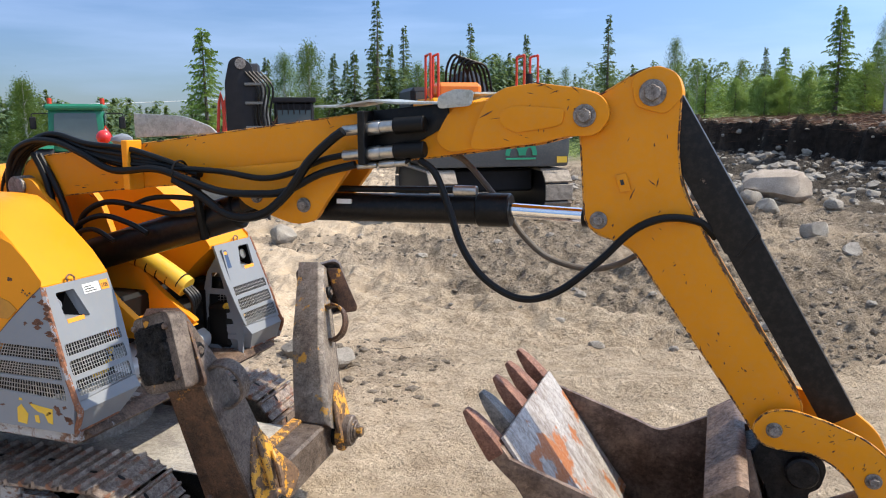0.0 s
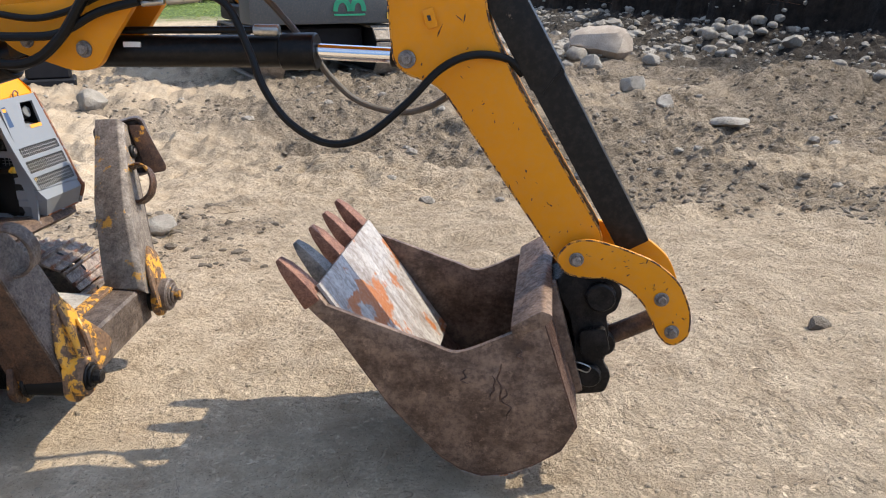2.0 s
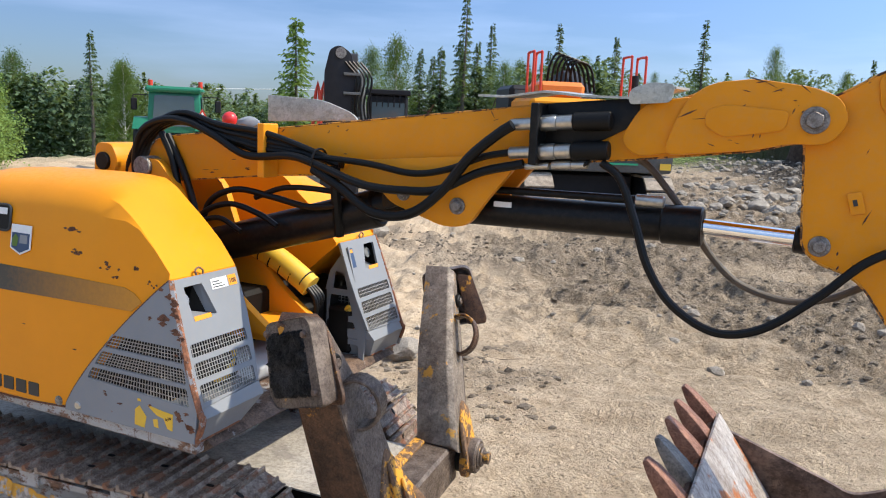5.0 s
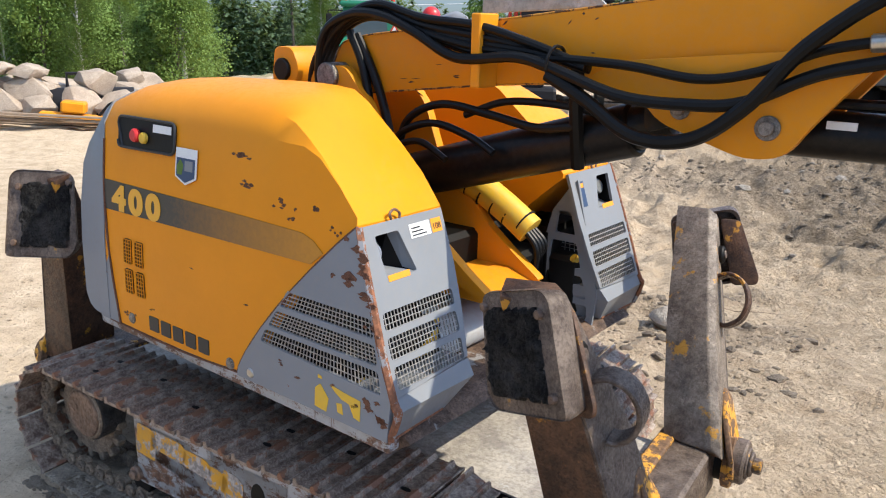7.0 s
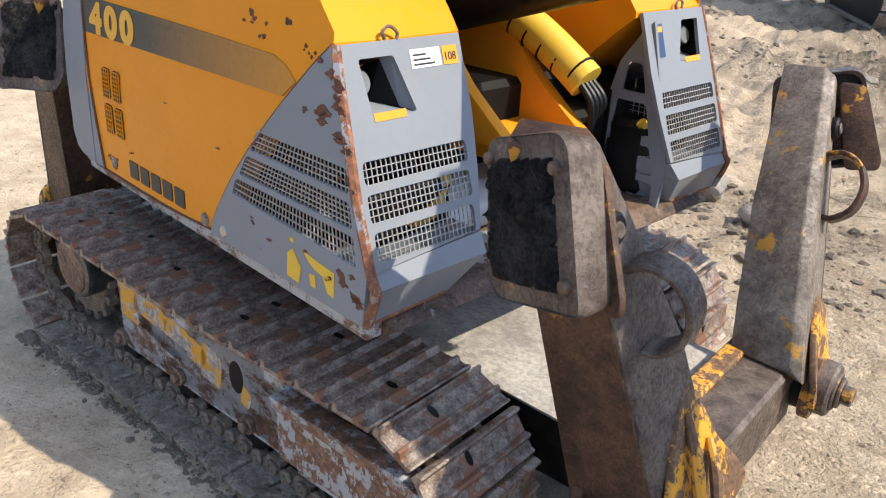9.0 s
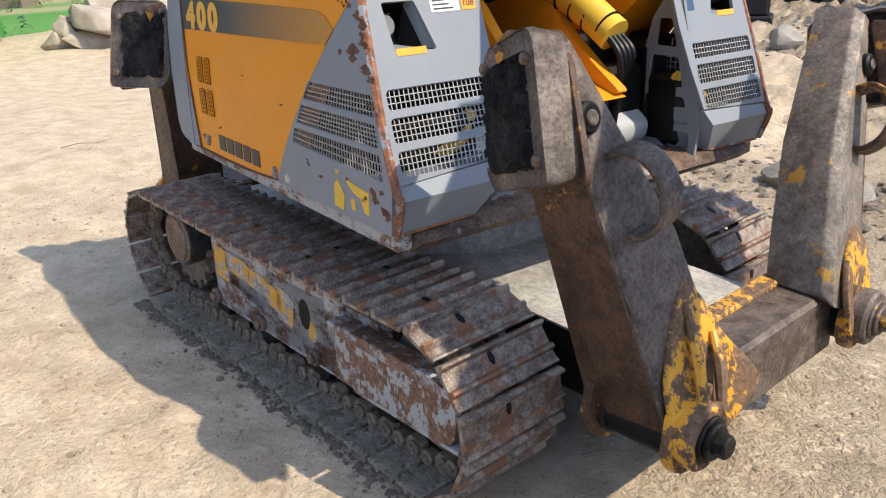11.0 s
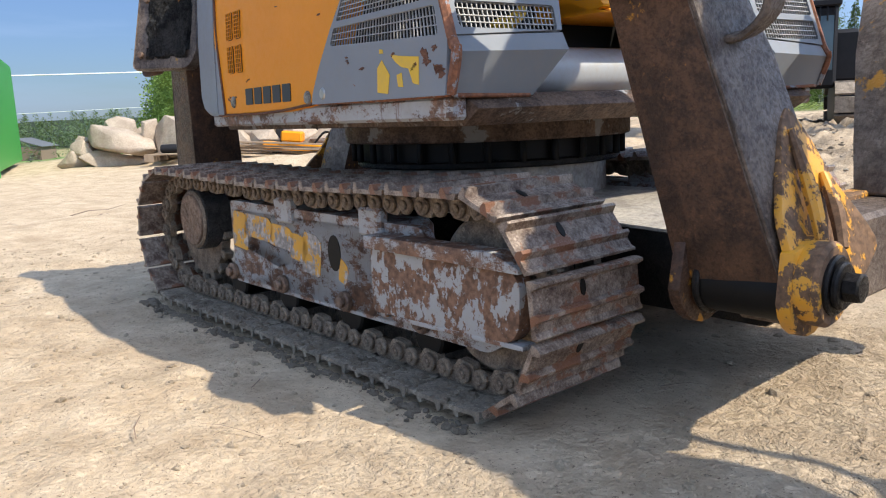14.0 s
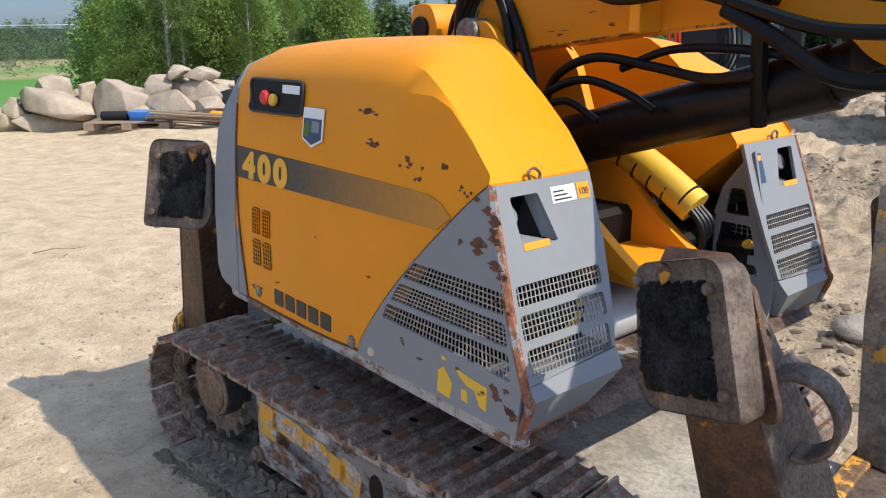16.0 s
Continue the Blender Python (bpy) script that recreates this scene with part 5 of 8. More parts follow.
part("pipe_fitting", cyl((-1.02, -0.05, 1.722), (-0.92, -0.05, 1.722), 0.022, 12), ZINC, c2)
part("label", box(-1.55, -1.48, -0.064, -0.055, 1.655, 1.675, 0), WHITE, c2)
part("piston_rod", cyl((-0.79, 0, 1.643), (-0.46, 0, 1.630), 0.030, 24, 0.002), CHROME, c2, "bright chrome piston rod")
part("rod_eye", cyl((-0.50, 0, 1.632), (-0.44, 0, 1.628), 0.046, 20, 0.006), BLACK, c2)

# stick
STICK = rounded([(-0.40, 2.11), (-0.30, 2.175), (-0.23, 2.195), (-0.165, 2.165), (-0.14, 2.11), (-0.145, 1.90), (-0.125, 1.75), (0.015, 1.485), (0.33, 0.975), (0.30, 0.85), (0.17, 0.85), (0.135, 0.91),
                 (-0.30, 1.535), (-0.43, 1.575), (-0.475, 1.62), (-0.485, 1.75), (-0.50, 1.95), (-0.53, 2.02), (-0.49, 2.07)], [0.04, 0.04, 0.04, 0.04, 0.03, 0.05, 0.08, 0.1, 0.03, 0.05, 0.05, 0.05, 0.08, 0.05, 0.04, 0.05, 0.03, 0.03, 0.03], 4)
stick = part("stick", prof(STICK, -0.10, 0.10, 0.009), ARM_YELLOW, robot, "yellow stick with nicked edges")
part("stick_cheek", prof(rounded([(-0.32, 2.16), (-0.23, 2.20), (-0.155, 2.17), (-0.13, 2.09), (-0.19, 2.02), (-0.30, 2.05)], 0.03, 4), -0.108, 0.108, 0.006), ARM_YELLOW, stick)
for s, z, r in ((-0.24, 2.10, 0.038), (-0.423, 1.628, 0.026)):
    bolt(stick, (s, z), r, -0.108 if r > 0.03 else -0.10)
part("clip_plate", prof([(-0.365, 1.80), (-0.345, 1.735), (-0.305, 1.745), (-0.325, 1.81)], -0.112, -0.10, 0.003, turn=None), ARM_YELLOW, stick, "small welded yellow clip")
part("clip_notch", prof([(-0.347, 1.782), (-0.341, 1.763), (-0.329, 1.766), (-0.335, 1.785)], -0.1135, -0.111, 0), INK, stick, smooth=False)
# black tool cylinder in its square guard
a, b = Vector((-0.205, 0, 2.075)), Vector((0.445, 0, 0.945))
d = (b - a).normalized()
n = Vector((-d.z, 0, d.x))
gd = []
for t_, half in ((-0.03, 0.045), (0.02, 0.068), (0.6, 0.070), (0.605, 0.064), (1.32, 0.060)):
    p = a + d * t_
    gd.append([(p + n * half * i + Vector((0, w, 0))) for i, w in ((-1, -0.085), (1, -0.085), (1, 0.085), (-1, 0.085))])
bm = bevel(loft(gd), 0.010, 2)
tool = part("tool_cylinder_guard", bm, GUARD, robot, "square black guard of the tool cylinder, scratched")
part("guard_cap", cyl((-0.24, -0.095, 2.10), (-0.24, 0.095, 2.10), 0.062, 24, 0.006), GUARD, tool)
part("guard_seam", prof([(0.143, 1.60), (0.150, 1.588), (0.085, 1.50), (0.078, 1.512)], -0.088, -0.084, 0), BLACK, tool)
# bent yellow links
LINKP = rounded([(0.155, 0.90), (0.20, 0.965), (0.28, 0.98), (0.40, 0.95), (0.53, 0.90), (0.625, 0.82), (0.675, 0.70), (0.675, 0.60), (0.61, 0.555), (0.555, 0.61), (0.52, 0.70), (0.45, 0.785), (0.35, 0.835), (0.27, 0.825), (0.19, 0.84)], 0.05, 4)
for w in (-0.165, 0.135):
    lk = part("bucket_link", prof(LINKP, w, w + 0.03, 0.006), ARM_YELLOW, robot, "bent yellow bucket link")
    if w < 0:
        for c in ((0.232, 0.90), (0.56, 0.755), (0.61, 0.622)):
            bolt(lk, c, 0.022, w)
for c in ((0.232, 0.90), (0.56, 0.755), (0.61, 0.622)):
    part("link_pin", cyl((c[0], -0.15, c[1]), (c[0], 0.15, c[1]), 0.028, 16), BOLT, robot)
part("link_strut", cyl((0.60, 0, 0.625), (0.36, 0, 0.50), 0.040, 18, 0.006), LEG, robot, "worn tube strut to the coupler")
part("link_strut_eye", cyl((0.36, -0.06, 0.50), (0.36, 0.06, 0.50), 0.055, 18, 0.006), COUPLER, robot)
# coupler
cp = part("tool_coupler", prof(rounded([(0.19, 0.84), (0.27, 0.86), (0.37, 0.84), (0.42, 0.76), (0.40, 0.68), (0.36, 0.66), (0.38, 0.58), (0.36, 0.46), (0.40, 0.40), (0.38, 0.32), (0.25, 0.30), (0.22, 0.40), (0.25, 0.52), (0.22, 0.66), (0.16, 0.76)], 0.025, 3), -0.13, -0.095, 0.006), COUPLER, robot, "black greasy tool coupler")
part("coupler_plate", prof(rounded([(0.19, 0.84), (0.27, 0.86), (0.37, 0.84), (0.42, 0.76), (0.40, 0.68), (0.36, 0.46), (0.40, 0.40), (0.38, 0.32), (0.25, 0.30), (0.22, 0.66), (0.16, 0.76)], 0.025, 3), 0.095, 0.13, 0.006), COUPLER, cp)
for s, z, r, w1 in ((0.335, 0.745, 0.058, 0.17), (0.30, 0.55, 0.045, 0.15), (0.31, 0.40, 0.05, 0.16)):
    part("coupler_pin", cyl((s, -w1, z), (s, w1, z), r, 20, 0.008), COUPLER, cp)
part("coupler_hook", prof(rounded([(0.26, 0.60), (0.36, 0.62), (0.385, 0.52), (0.33, 0.47), (0.27, 0.50)], 0.02, 3), -0.165, -0.13, 0.006), COUPLER, cp)
part("coupler_bar", box(0.0, 0.0 + 0.26, -0.10, 0.10, 0.78, 0.81, 0.006), COUPLER, cp, m=Matrix.Translation((0.22, 0, 0.78)) @ pose(0, 0, 0, 0, -22, 0) @ Matrix.Translation((-0.16, 0, -0.78)))
part("retaining_wire", tube([(0.24, -0.17, 0.47), (0.27, -0.185, 0.475), (0.31, -0.18, 0.455), (0.30, -0.175, 0.43), (0.26, -0.18, 0.445)], 0.003, 5, 5), ZINC, cp)

# dark nicked edges and scuffs on the arm plates
NICKED = painted("nicked_paint_edge", (0.62, 0.25, 0.012), rust=0.66, under=(0.05, 0.025, 0.014), size=22)
SCUFF = steel("dark_scuff", (0.035, 0.018, 0.011), (0.12, 0.05, 0.025), rough=0.6, metal=0.0, size=50)


def nicks(parent, outline, w, r=0.0042):
    ring_ = [(s, w, z) for s, z in outline]
    part("nicked_edge", tube(ring_ + [ring_[0]], r, 6, 1, cap=False), NICKED, parent, "edge with the paint knocked off")


nicks(stick, STICK, -0.0965)
nicks(boom, BOOM, -0.0965, 0.0036)
for o in [o for o in robot.children if o.name.startswith("bucket_link")][:1]:
    nicks(o, LINKP, -0.1615)
rng = random.Random(77)


def scuffs(parent, w, spots):
    for s0, z0, length, slope, n in spots:
        for _ in range(n):
            c_ = Vector((s0 + rng.gauss(0, 0.05), z0 + rng.gauss(0, 0.02)))
            slope_ = slope + rng.gauss(0, 0.5)
            d_ = Vector((math.cos(slope_), math.sin(slope_))) * length * rng.uniform(0.15, 0.8)
            e_ = Vector((-d_.y, d_.x)).normalized() * rng.uniform(0.0012, 0.0042)
            pts = [c_ - d_ * 0.5, c_ - d_ * 0.1 + e_ * rng.uniform(0.3, 1), c_ + d_ * 0.2 + e_ * 0.6, c_ + d_ * 0.5, c_ + d_ * 0.1 - e_ * rng.uniform(0.3, 1.0), c_ - d_ * 0.2 - e_ * 0.7]
            part("scuff", prof([tuple(p) for p in pts], w - 0.0012, w + 0.002, 0), SCUFF, parent, smooth=False)


scuffs(boom, -0.10, ((-2.60, 1.88, 0.05, 0.1, 3), (-1.75, 1.99, 0.09, 0.1, 4), (-1.55, 2.0, 0.06, 0.2, 3), (-2.05, 1.80, 0.06, 0.1, 4), (-1.62, 1.83, 0.08, 0.1, 4), (-2.2, 1.90, 0.025, 0.8, 4), (-1.2, 1.87, 0.05, 0.2, 3), (-2.9, 1.70, 0.07, 0.1, 4), (-2.7, 1.74, 0.05, 0.15, 3)))
scuffs(boom, -0.143, ((-0.66, 2.03, 0.05, 1.2, 4), (-0.58, 2.07, 0.02, 1.4, 3), (-0.72, 1.945, 0.04, 0.2, 3), (-0.62, 1.96, 0.02, 1.4, 2), (-0.85, 2.03, 0.10, 0.75, 2), (-0.70, 2.125, 0.07, -0.1, 4), (-0.55, 2.105, 0.06, -0.2, 4)))
scuffs(stick, -0.10, ((-0.30, 1.93, 0.025, 1.4, 3), (-0.22, 1.78, 0.09, 1.9, 3), (-0.40, 1.60, 0.03, 0.8, 3), (-0.06, 1.40, 0.02, 2.0, 3), (0.10, 1.10, 0.02, 1.8, 5), (-0.15, 1.45, 0.02, 1.0, 4), (0.02, 1.2, 0.025, 2.2, 5), (0.2, 1.0, 0.02, 1.5, 5), (-0.25, 1.56, 0.05, 2.15, 3), (0.0, 1.13, 0.06, 2.15, 4)))
for o in [o for o in robot.children if o.name.startswith("bucket_link")][:1]:
    scuffs(o, -0.165, ((0.40, 0.89, 0.03, 0.6, 8), (0.57, 0.80, 0.025, 1.0, 8), (0.64, 0.68, 0.02, 1.4, 7), (0.30, 0.93, 0.03, 0.2, 6)))

# hoses


def hose(pts, r, parent=robot, mat=HOSE, label="black hydraulic hose", seg=10):
    return part("hose", tube(pts, r, seg, 7), mat, parent, label)


def sz(points, w):
    if not isinstance(w, (list, tuple)):
        w = [w] * len(points)
    return [(s, np.interp(i / (len(points) - 1), np.linspace(0, 1, len(w)), w), z) for i, (s, z) in enumerate(points)]


hose(sz([(-1.12, 1.85), (-1.05, 1.80), (-0.985, 1.66), (-0.93, 1.52), (-0.84, 1.40), (-0.70, 1.33), (-0.56, 1.36), (-0.41, 1.48), (-0.29, 1.60), (-0.18, 1.648), (-0.06, 1.635), (0.0, 1.575)], [-0.17, -0.22, -0.22, -0.16, -0.06]), 0.0145, boom)
hose(sz([(-1.06, 1.87), (-1.0, 1.84), (-0.92, 1.75), (-0.83, 1.635), (-0.765, 1.535), (-0.66, 1.44), (-0.50, 1.395), (-0.37, 1.425), (-0.26, 1.49), (-0.16, 1.53)], [0.02, 0.06, 0.12, 0.06]), 0.0125, boom, HOSE_OLD, "dusty hose loop")
hose(sz([(-1.44, 1.965), (-1.50, 1.925), (-1.60, 1.84), (-1.71, 1.705), (-1.84, 1.612), (-2.0, 1.605), (-2.15, 1.69), (-2.28, 1.755)], -0.205), 0.020, boom)
hose(sz([(-1.44, 1.87), (-1.56, 1.845), (-1.70, 1.79), (-1.85, 1.765), (-2.05, 1.79), (-2.27, 1.80), (-2.50, 1.80), (-2.70, 1.84), (-2.90, 1.90)], -0.17), 0.013, boom)
hose(sz([(-1.40, 1.83), (-1.56, 1.79), (-1.72, 1.715), (-1.86, 1.70), (-2.05, 1.71), (-2.27, 1.775), (-2.40, 1.80), (-2.62, 1.79), (-2.80, 1.865), (-2.95, 1.915), (-3.10, 1.92), (-3.24, 1.86), (-3.29, 1.72), (-3.27, 1.55)], [-0.18, -0.21, -0.19, -0.16]), 0.0165, boom)
rng = random.Random(5)
for i in range(6):
    o = 0.022 * i
    j = rng.uniform(-0.012, 0.012)
    hose(sz([(-2.18, 1.77 + j), (-2.34, 1.80 + 0.3 * o), (-2.55, 1.80 + 0.7 * o + j), (-2.78, 1.855 + 0.5 * o), (-2.98, 1.905 + 0.35 * o + j), (-3.13, 1.895 + 0.2 * o), (-3.23 - 0.3 * o, 1.82), (-3.27 - 0.6 * o, 1.70), (-3.27 - 0.5 * o, 1.52)], [-0.14 - 0.012 * (i % 3), -0.17 - 0.012 * (i % 2), -0.12 - 0.02 * (i % 3), -0.16]), 0.0135, boom, HOSE, "black hose of the bundle")
hose(sz([(-2.66, 1.60), (-2.50, 1.655), (-2.30, 1.66), (-2.13, 1.64)], -0.09), 0.012)
hose(sz([(-2.98, 1.25), (-2.95, 1.45), (-2.90, 1.57), (-2.75, 1.63), (-2.55, 1.61), (-2.38, 1.585), (-2.24, 1.60)], -0.10), 0.014)
hose(sz([(-3.0, 1.22), (-2.99, 1.40), (-2.93, 1.51), (-2.78, 1.565), (-2.62, 1.535), (-2.52, 1.49)], -0.12), 0.013)
hose(sz([(-3.02, 1.20), (-3.0, 1.36), (-2.94, 1.46), (-2.82, 1.50), (-2.70, 1.45)], -0.14), 0.012)
hose(sz([(-2.99, 1.25), (-3.02, 1.44), (-3.06, 1.60), (-3.10, 1.75), (-3.16, 1.86)], -0.13), 0.016)
hose(sz([(-2.93, 1.25), (-2.95, 1.40), (-3.0, 1.58), (-3.06, 1.72), (-3.14, 1.85)], -0.115), 0.016)
part("cylinder_strap", tube([(-2.24, -0.10, 1.78), (-2.235, -0.105, 1.66), (-2.24, -0.06, 1.47)], 0.022, 8, 4), HOSE, boom, "black rubber flap")
part("hose_band", tube([(-2.275 + 0.004 * math.sin(a), -0.17 + 0.055 * math.cos(a), 1.785 + 0.05 * math.sin(a)) for a in (i * math.pi / 5 for i in range(11))], 0.005, 5, 2), BLACK, boom, "cable tie round the hoses")
sl = part("hose_sleeve", tube([(-2.84, 0.16, 1.33), (-2.74, 0.17, 1.285), (-2.64, 0.18, 1.225), (-2.555, 0.19, 1.165)], 0.056, 18, 5), SLEEVE, robot, "yellow spiral hose sleeve")
for i in range(5):
    p = Vector((-2.80 + i * 0.055, 0.164 + 0.006 * i, 1.312 - i * 0.031))
    d = Vector((0.85, 0.05, -0.50)).normalized()
    part("sleeve_gap", cyl(p - d * 0.003, p + d * 0.003, 0.0575, 18, 0), DARK, sl)
for i in range(4):
    hose([(-2.57, 0.17 + 0.02 * i, 1.17), (-2.52, 0.18 + 0.02 * i, 1.10), (-2.53 - 0.02 * i, 0.19 + 0.015 * i, 0.98), (-2.56, 0.2, 0.85)], 0.011)
part("machinery_block", box(-2.95, -2.62, 0.20, 0.42, 0.80, 1.05, 0.02), DARK, robot)
part("beacon", cyl((-3.27, 0.46, 1.64), (-3.27, 0.46, 1.93), 0.018, 10), GREY, robot)
bc = bmesh.new()
bmesh.ops.create_uvsphere(bc, u_segments=18, v_segments=10, radius=0.040)
bmesh.ops.translate(bc, vec=(-3.27, 0.46, 1.925), verts=bc.verts)
part("beacon_dome", bc, REDCAP, robot, "red dome on the far cover")
part("beacon_cap", lump(0.055, 4, (1.2, 1, 0.7)), GREY, robot, "grey cap beside the red dome", m=Matrix.Translation((-3.14, 0.46, 1.905)))

# ---- undercarriage ----
IDLER, SPROCKET, ZC, RAD = -2.115, -3.80, 0.305, 0.25


def shoe_mesh(mat, slots=(-0.02,)):
    """One track shoe: plate with three grousers, along x; outer face up at z = 0; bolt slots are ovals painted black
    for their inner shade.
    """
    p, hw = 0.060, 0.18
    o = [(-p, -0.010), (-p, 0.004), (-p + 0.005, 0.019), (-p + 0.012, 0.019), (-p + 0.021, 0.002), (0.008, 0.001), (0.014, 0.015), (0.022, 0.015), (0.030, 0.001), (p - 0.012, 0.0), (p, 0.006), (p + 0.004, 0.003), (p, -0.010)]
    bm = prof(o, -hw, hw, 0)
    for w in slots:
        for s in (-0.022,):
            join(bm, prof([(s + 0.019 * math.cos(a), w + 0.009 * math.sin(a)) for a in (i * math.pi / 5 for i in range(10))], -0.0035, 0.004, 0, turn=Matrix(((1, 0, 0, 0), (0, 0, 1, 0), (0, -1, 0, 0), (0, 0, 0, 1)))))
    me = mesh_of(bm, "shoe", mat)
    me.materials.append(DARK)
    for p_ in me.polygons:
        if abs(p_.center.x + 0.022) < 0.021 and any(abs(p_.center.y - w) < 0.011 for w in slots) and p_.center.z > -0.0045:
            p_.material_index = 1
    return me


def link_mesh():
    """A pair of chain links with their bolt heads."""
    bm = bmesh.new()
    for w in (-0.075, 0.05):
        o = rounded([(-0.07, -0.022), (-0.066, -0.072), (-0.012, -0.078), (0.0, -0.056), (0.055, -0.058), (0.07, -0.02), (0.05, -0.012), (-0.05, -0.012)], 0.01, 2)
        join(bm, prof(o, w, w + 0.025, 0))
        for s in (-0.038, 0.032):
            e = -1 if w < 0 else 1
            cyl((s, w + (0 if w < 0 else 0.025), -0.046), (s, w + (0 if w < 0 else 0.025) + e * 0.014, -0.046), 0.025, 12, 0.003, bm)
            cyl((s, w + (0 if w < 0 else 0.025) + e * 0.012, -0.046), (s, w + (0 if w < 0 else 0.025) + e * 0.020, -0.046), 0.013, 8, 0.002, bm)
    return mesh_of(bm, "link", LINK)


SHOE_ME, MUD_ME, LINK_ME = [shoe_mesh(SHOE), shoe_mesh(SHOE, (0.05,)), shoe_mesh(SHOE, ()), shoe_mesh(SHOE, (-0.06, 0.05))], shoe_mesh(MUD_SHOE, ()), link_mesh()
straight = IDLER - SPROCKET
loop = 2 * straight + 2 * math.pi * RAD
COUNT = 37


def on_loop(u):
    """Place and turn of the chain at u metres along it."""
    u %= loop
    if u < straight:
        sag = -0.014 * math.sin(math.pi * u / straight) ** 2
        return SPROCKET + u, ZC + RAD + sag, 0.0
    u -= straight
    if u < math.pi * RAD:
        a = u / RAD
        return IDLER + RAD * math.sin(a), ZC + RAD * math.cos(a), a
    u -= math.pi * RAD
    if u < straight:
        return IDLER - u, ZC - RAD, math.pi
    a = (u - straight) / RAD
    return SPROCKET - RAD * math.sin(a), ZC - RAD * math.cos(a), math.pi + a


for side in (-1, 1):
    w = side * 0.598
    track = part("track", box(-3.40, -2.45, w - 0.078, w + 0.078, 0.16, 0.45, 0.02), GREY_FRAME, robot, "rusty grey track frame with yellow paint remains" if side < 0 else "rusty track frame on the far side", m=UNDER_IN)
    fo = w + side * 0.078
    body = prof(rounded([(-3.40, 0.17), (-2.10, 0.17), (-2.01, 0.225), (-2.0, 0.39), (-2.30, 0.395), (-2.335, 0.45), (-3.40, 0.46)], 0.02, 3), fo, fo - side * 0.03, 0.004, [[(-2.742 + 0.034 * math.cos(a), 0.340 + 0.055 * math.sin(a)) for a in (i * math.pi / 8 for i in range(16))]])
    part("side_plate", body, GREY_FRAME, track, "painted side plate with an oval hole")
    # black disc over the hole, the dark inside put into its colour
    part("oval_opening", prof([(-2.742 + 0.033 * math.cos(a), 0.340 + 0.054 * math.sin(a)) for a in (i * math.pi / 10 for i in range(20))], fo + side * 0.002, fo - side * 0.012, 0), DARK, track, "black disc painted as the dark of the oval hole", smooth=False)
    part("recoil_guard", prof(rounded([(-2.50, 0.215), (-1.99, 0.225), (-1.96, 0.26), (-1.955, 0.36), (-1.98, 0.395), (-2.50, 0.395)], 0.02, 3), fo, fo + side * 0.045, 0.010), GUARD_RUST, track, "rusted recoil guard")
    part("guard_strap", box(-2.515, -2.485, fo, fo + side * 0.012, 0.19, 0.43, 0.003), GREY_FRAME, track)
    part("guard_lip", prof([(-2.50, 0.39), (-1.94, 0.39), (-1.94, 0.403), (-2.02, 0.43), (-2.50, 0.425)], fo, fo + side * 0.065, 0.005), GREY_FRAME, track)
    part("guard_lip", prof([(-2.42, 0.205), (-1.95, 0.215), (-1.95, 0.228), (-2.42, 0.218)], fo, fo + side * 0.045, 0.004), GREY_FRAME, track)
    for s in (-3.01, -2.54):
        part("top_pad", box(s - 0.05, s + 0.05, w - 0.06, fo + side * 0.018, 0.41, 0.49, 0.008), GREY_FRAME, track, "slide pad under the upper chain")
    if side < 0:
        for (s0, z0, s1, z1) in ((-3.40, 0.30, -3.27, 0.42), (-3.31, 0.345, -3.10, 0.415), (-3.13, 0.33, -2.97, 0.395), (-3.0, 0.30, -2.89, 0.375), (-2.93, 0.265, -2.81, 0.385), (-2.73, 0.262, -2.67, 0.325)):
            part("paint_patch", prof(rounded([(s0, z0), (s1 - 0.02, z0 - 0.012), (s1, z1 - 0.025), (s1 - 0.03, z1), (s0 + 0.02, z1 + 0.006)], 0.012, 2), fo - 0.0015, fo - 0.0005, 0), PATCH, track, "remains of yellow paint", smooth=False)
    for s in (-3.40, -3.05, -2.69, -2.337):
        rl = part("roller", cyl((s, w - 0.07, 0.165), (s, w + 0.07, 0.165), 0.058, 20, 0.006), DARK, track)
        cap = cyl((s, fo, 0.205), (s, fo + side * 0.02, 0.205), 0.030, 18, 0.004)
        cyl((s, fo + side * 0.02, 0.205), (s, fo + side * 0.034, 0.205), 0.018, 8, 0.003, cap)
        part("roller_cap", cap, RUST, rl, "rusty roller bolt")
    hs = SPROCKET + 0.095
    hub = part("drive_motor", cyl((hs, w - side * 0.02, 0.368), (hs, w + side * 0.088, 0.368), 0.118, 32, 0.008), DRUM, track, "oily black drive motor drum")
    part("motor_rim", cyl((hs, w + side * 0.080, 0.368), (hs, w + side * 0.094, 0.368), 0.112, 32, 0.006), LINK, hub)
    part("motor_face", cyl((hs, w + side * 0.090, 0.368), (hs, w + side * 0.100, 0.368), 0.098, 32, 0.004), RUST, hub, "round rusty motor cover")
    bm = bmesh.new()
    for i in range(15):
        a = 2 * math.pi * i / 15
        box(0.165, 0.205, -0.02, 0.02, -0.016, 0.016, 0.004, bm)
        bmesh.ops.rotate(bm, cent=(0, 0, 0), matrix=Matrix.Rotation(2 * math.pi / 15, 3, "Y"), verts=bm.verts)
    cyl((0, -0.02, 0), (0, 0.02, 0), 0.175, 32, 0.004, bm)
    part("sprocket", bm, LINK, track, m=Matrix.Translation((SPROCKET, w, ZC)))
    bm = cyl((IDLER, w - 0.045, ZC), (IDLER, w + 0.045, ZC), 0.195, 36, 0.01)
    cyl((IDLER, w - 0.09, ZC), (IDLER, w + 0.09, ZC), 0.06, 20, 0.006, bm)
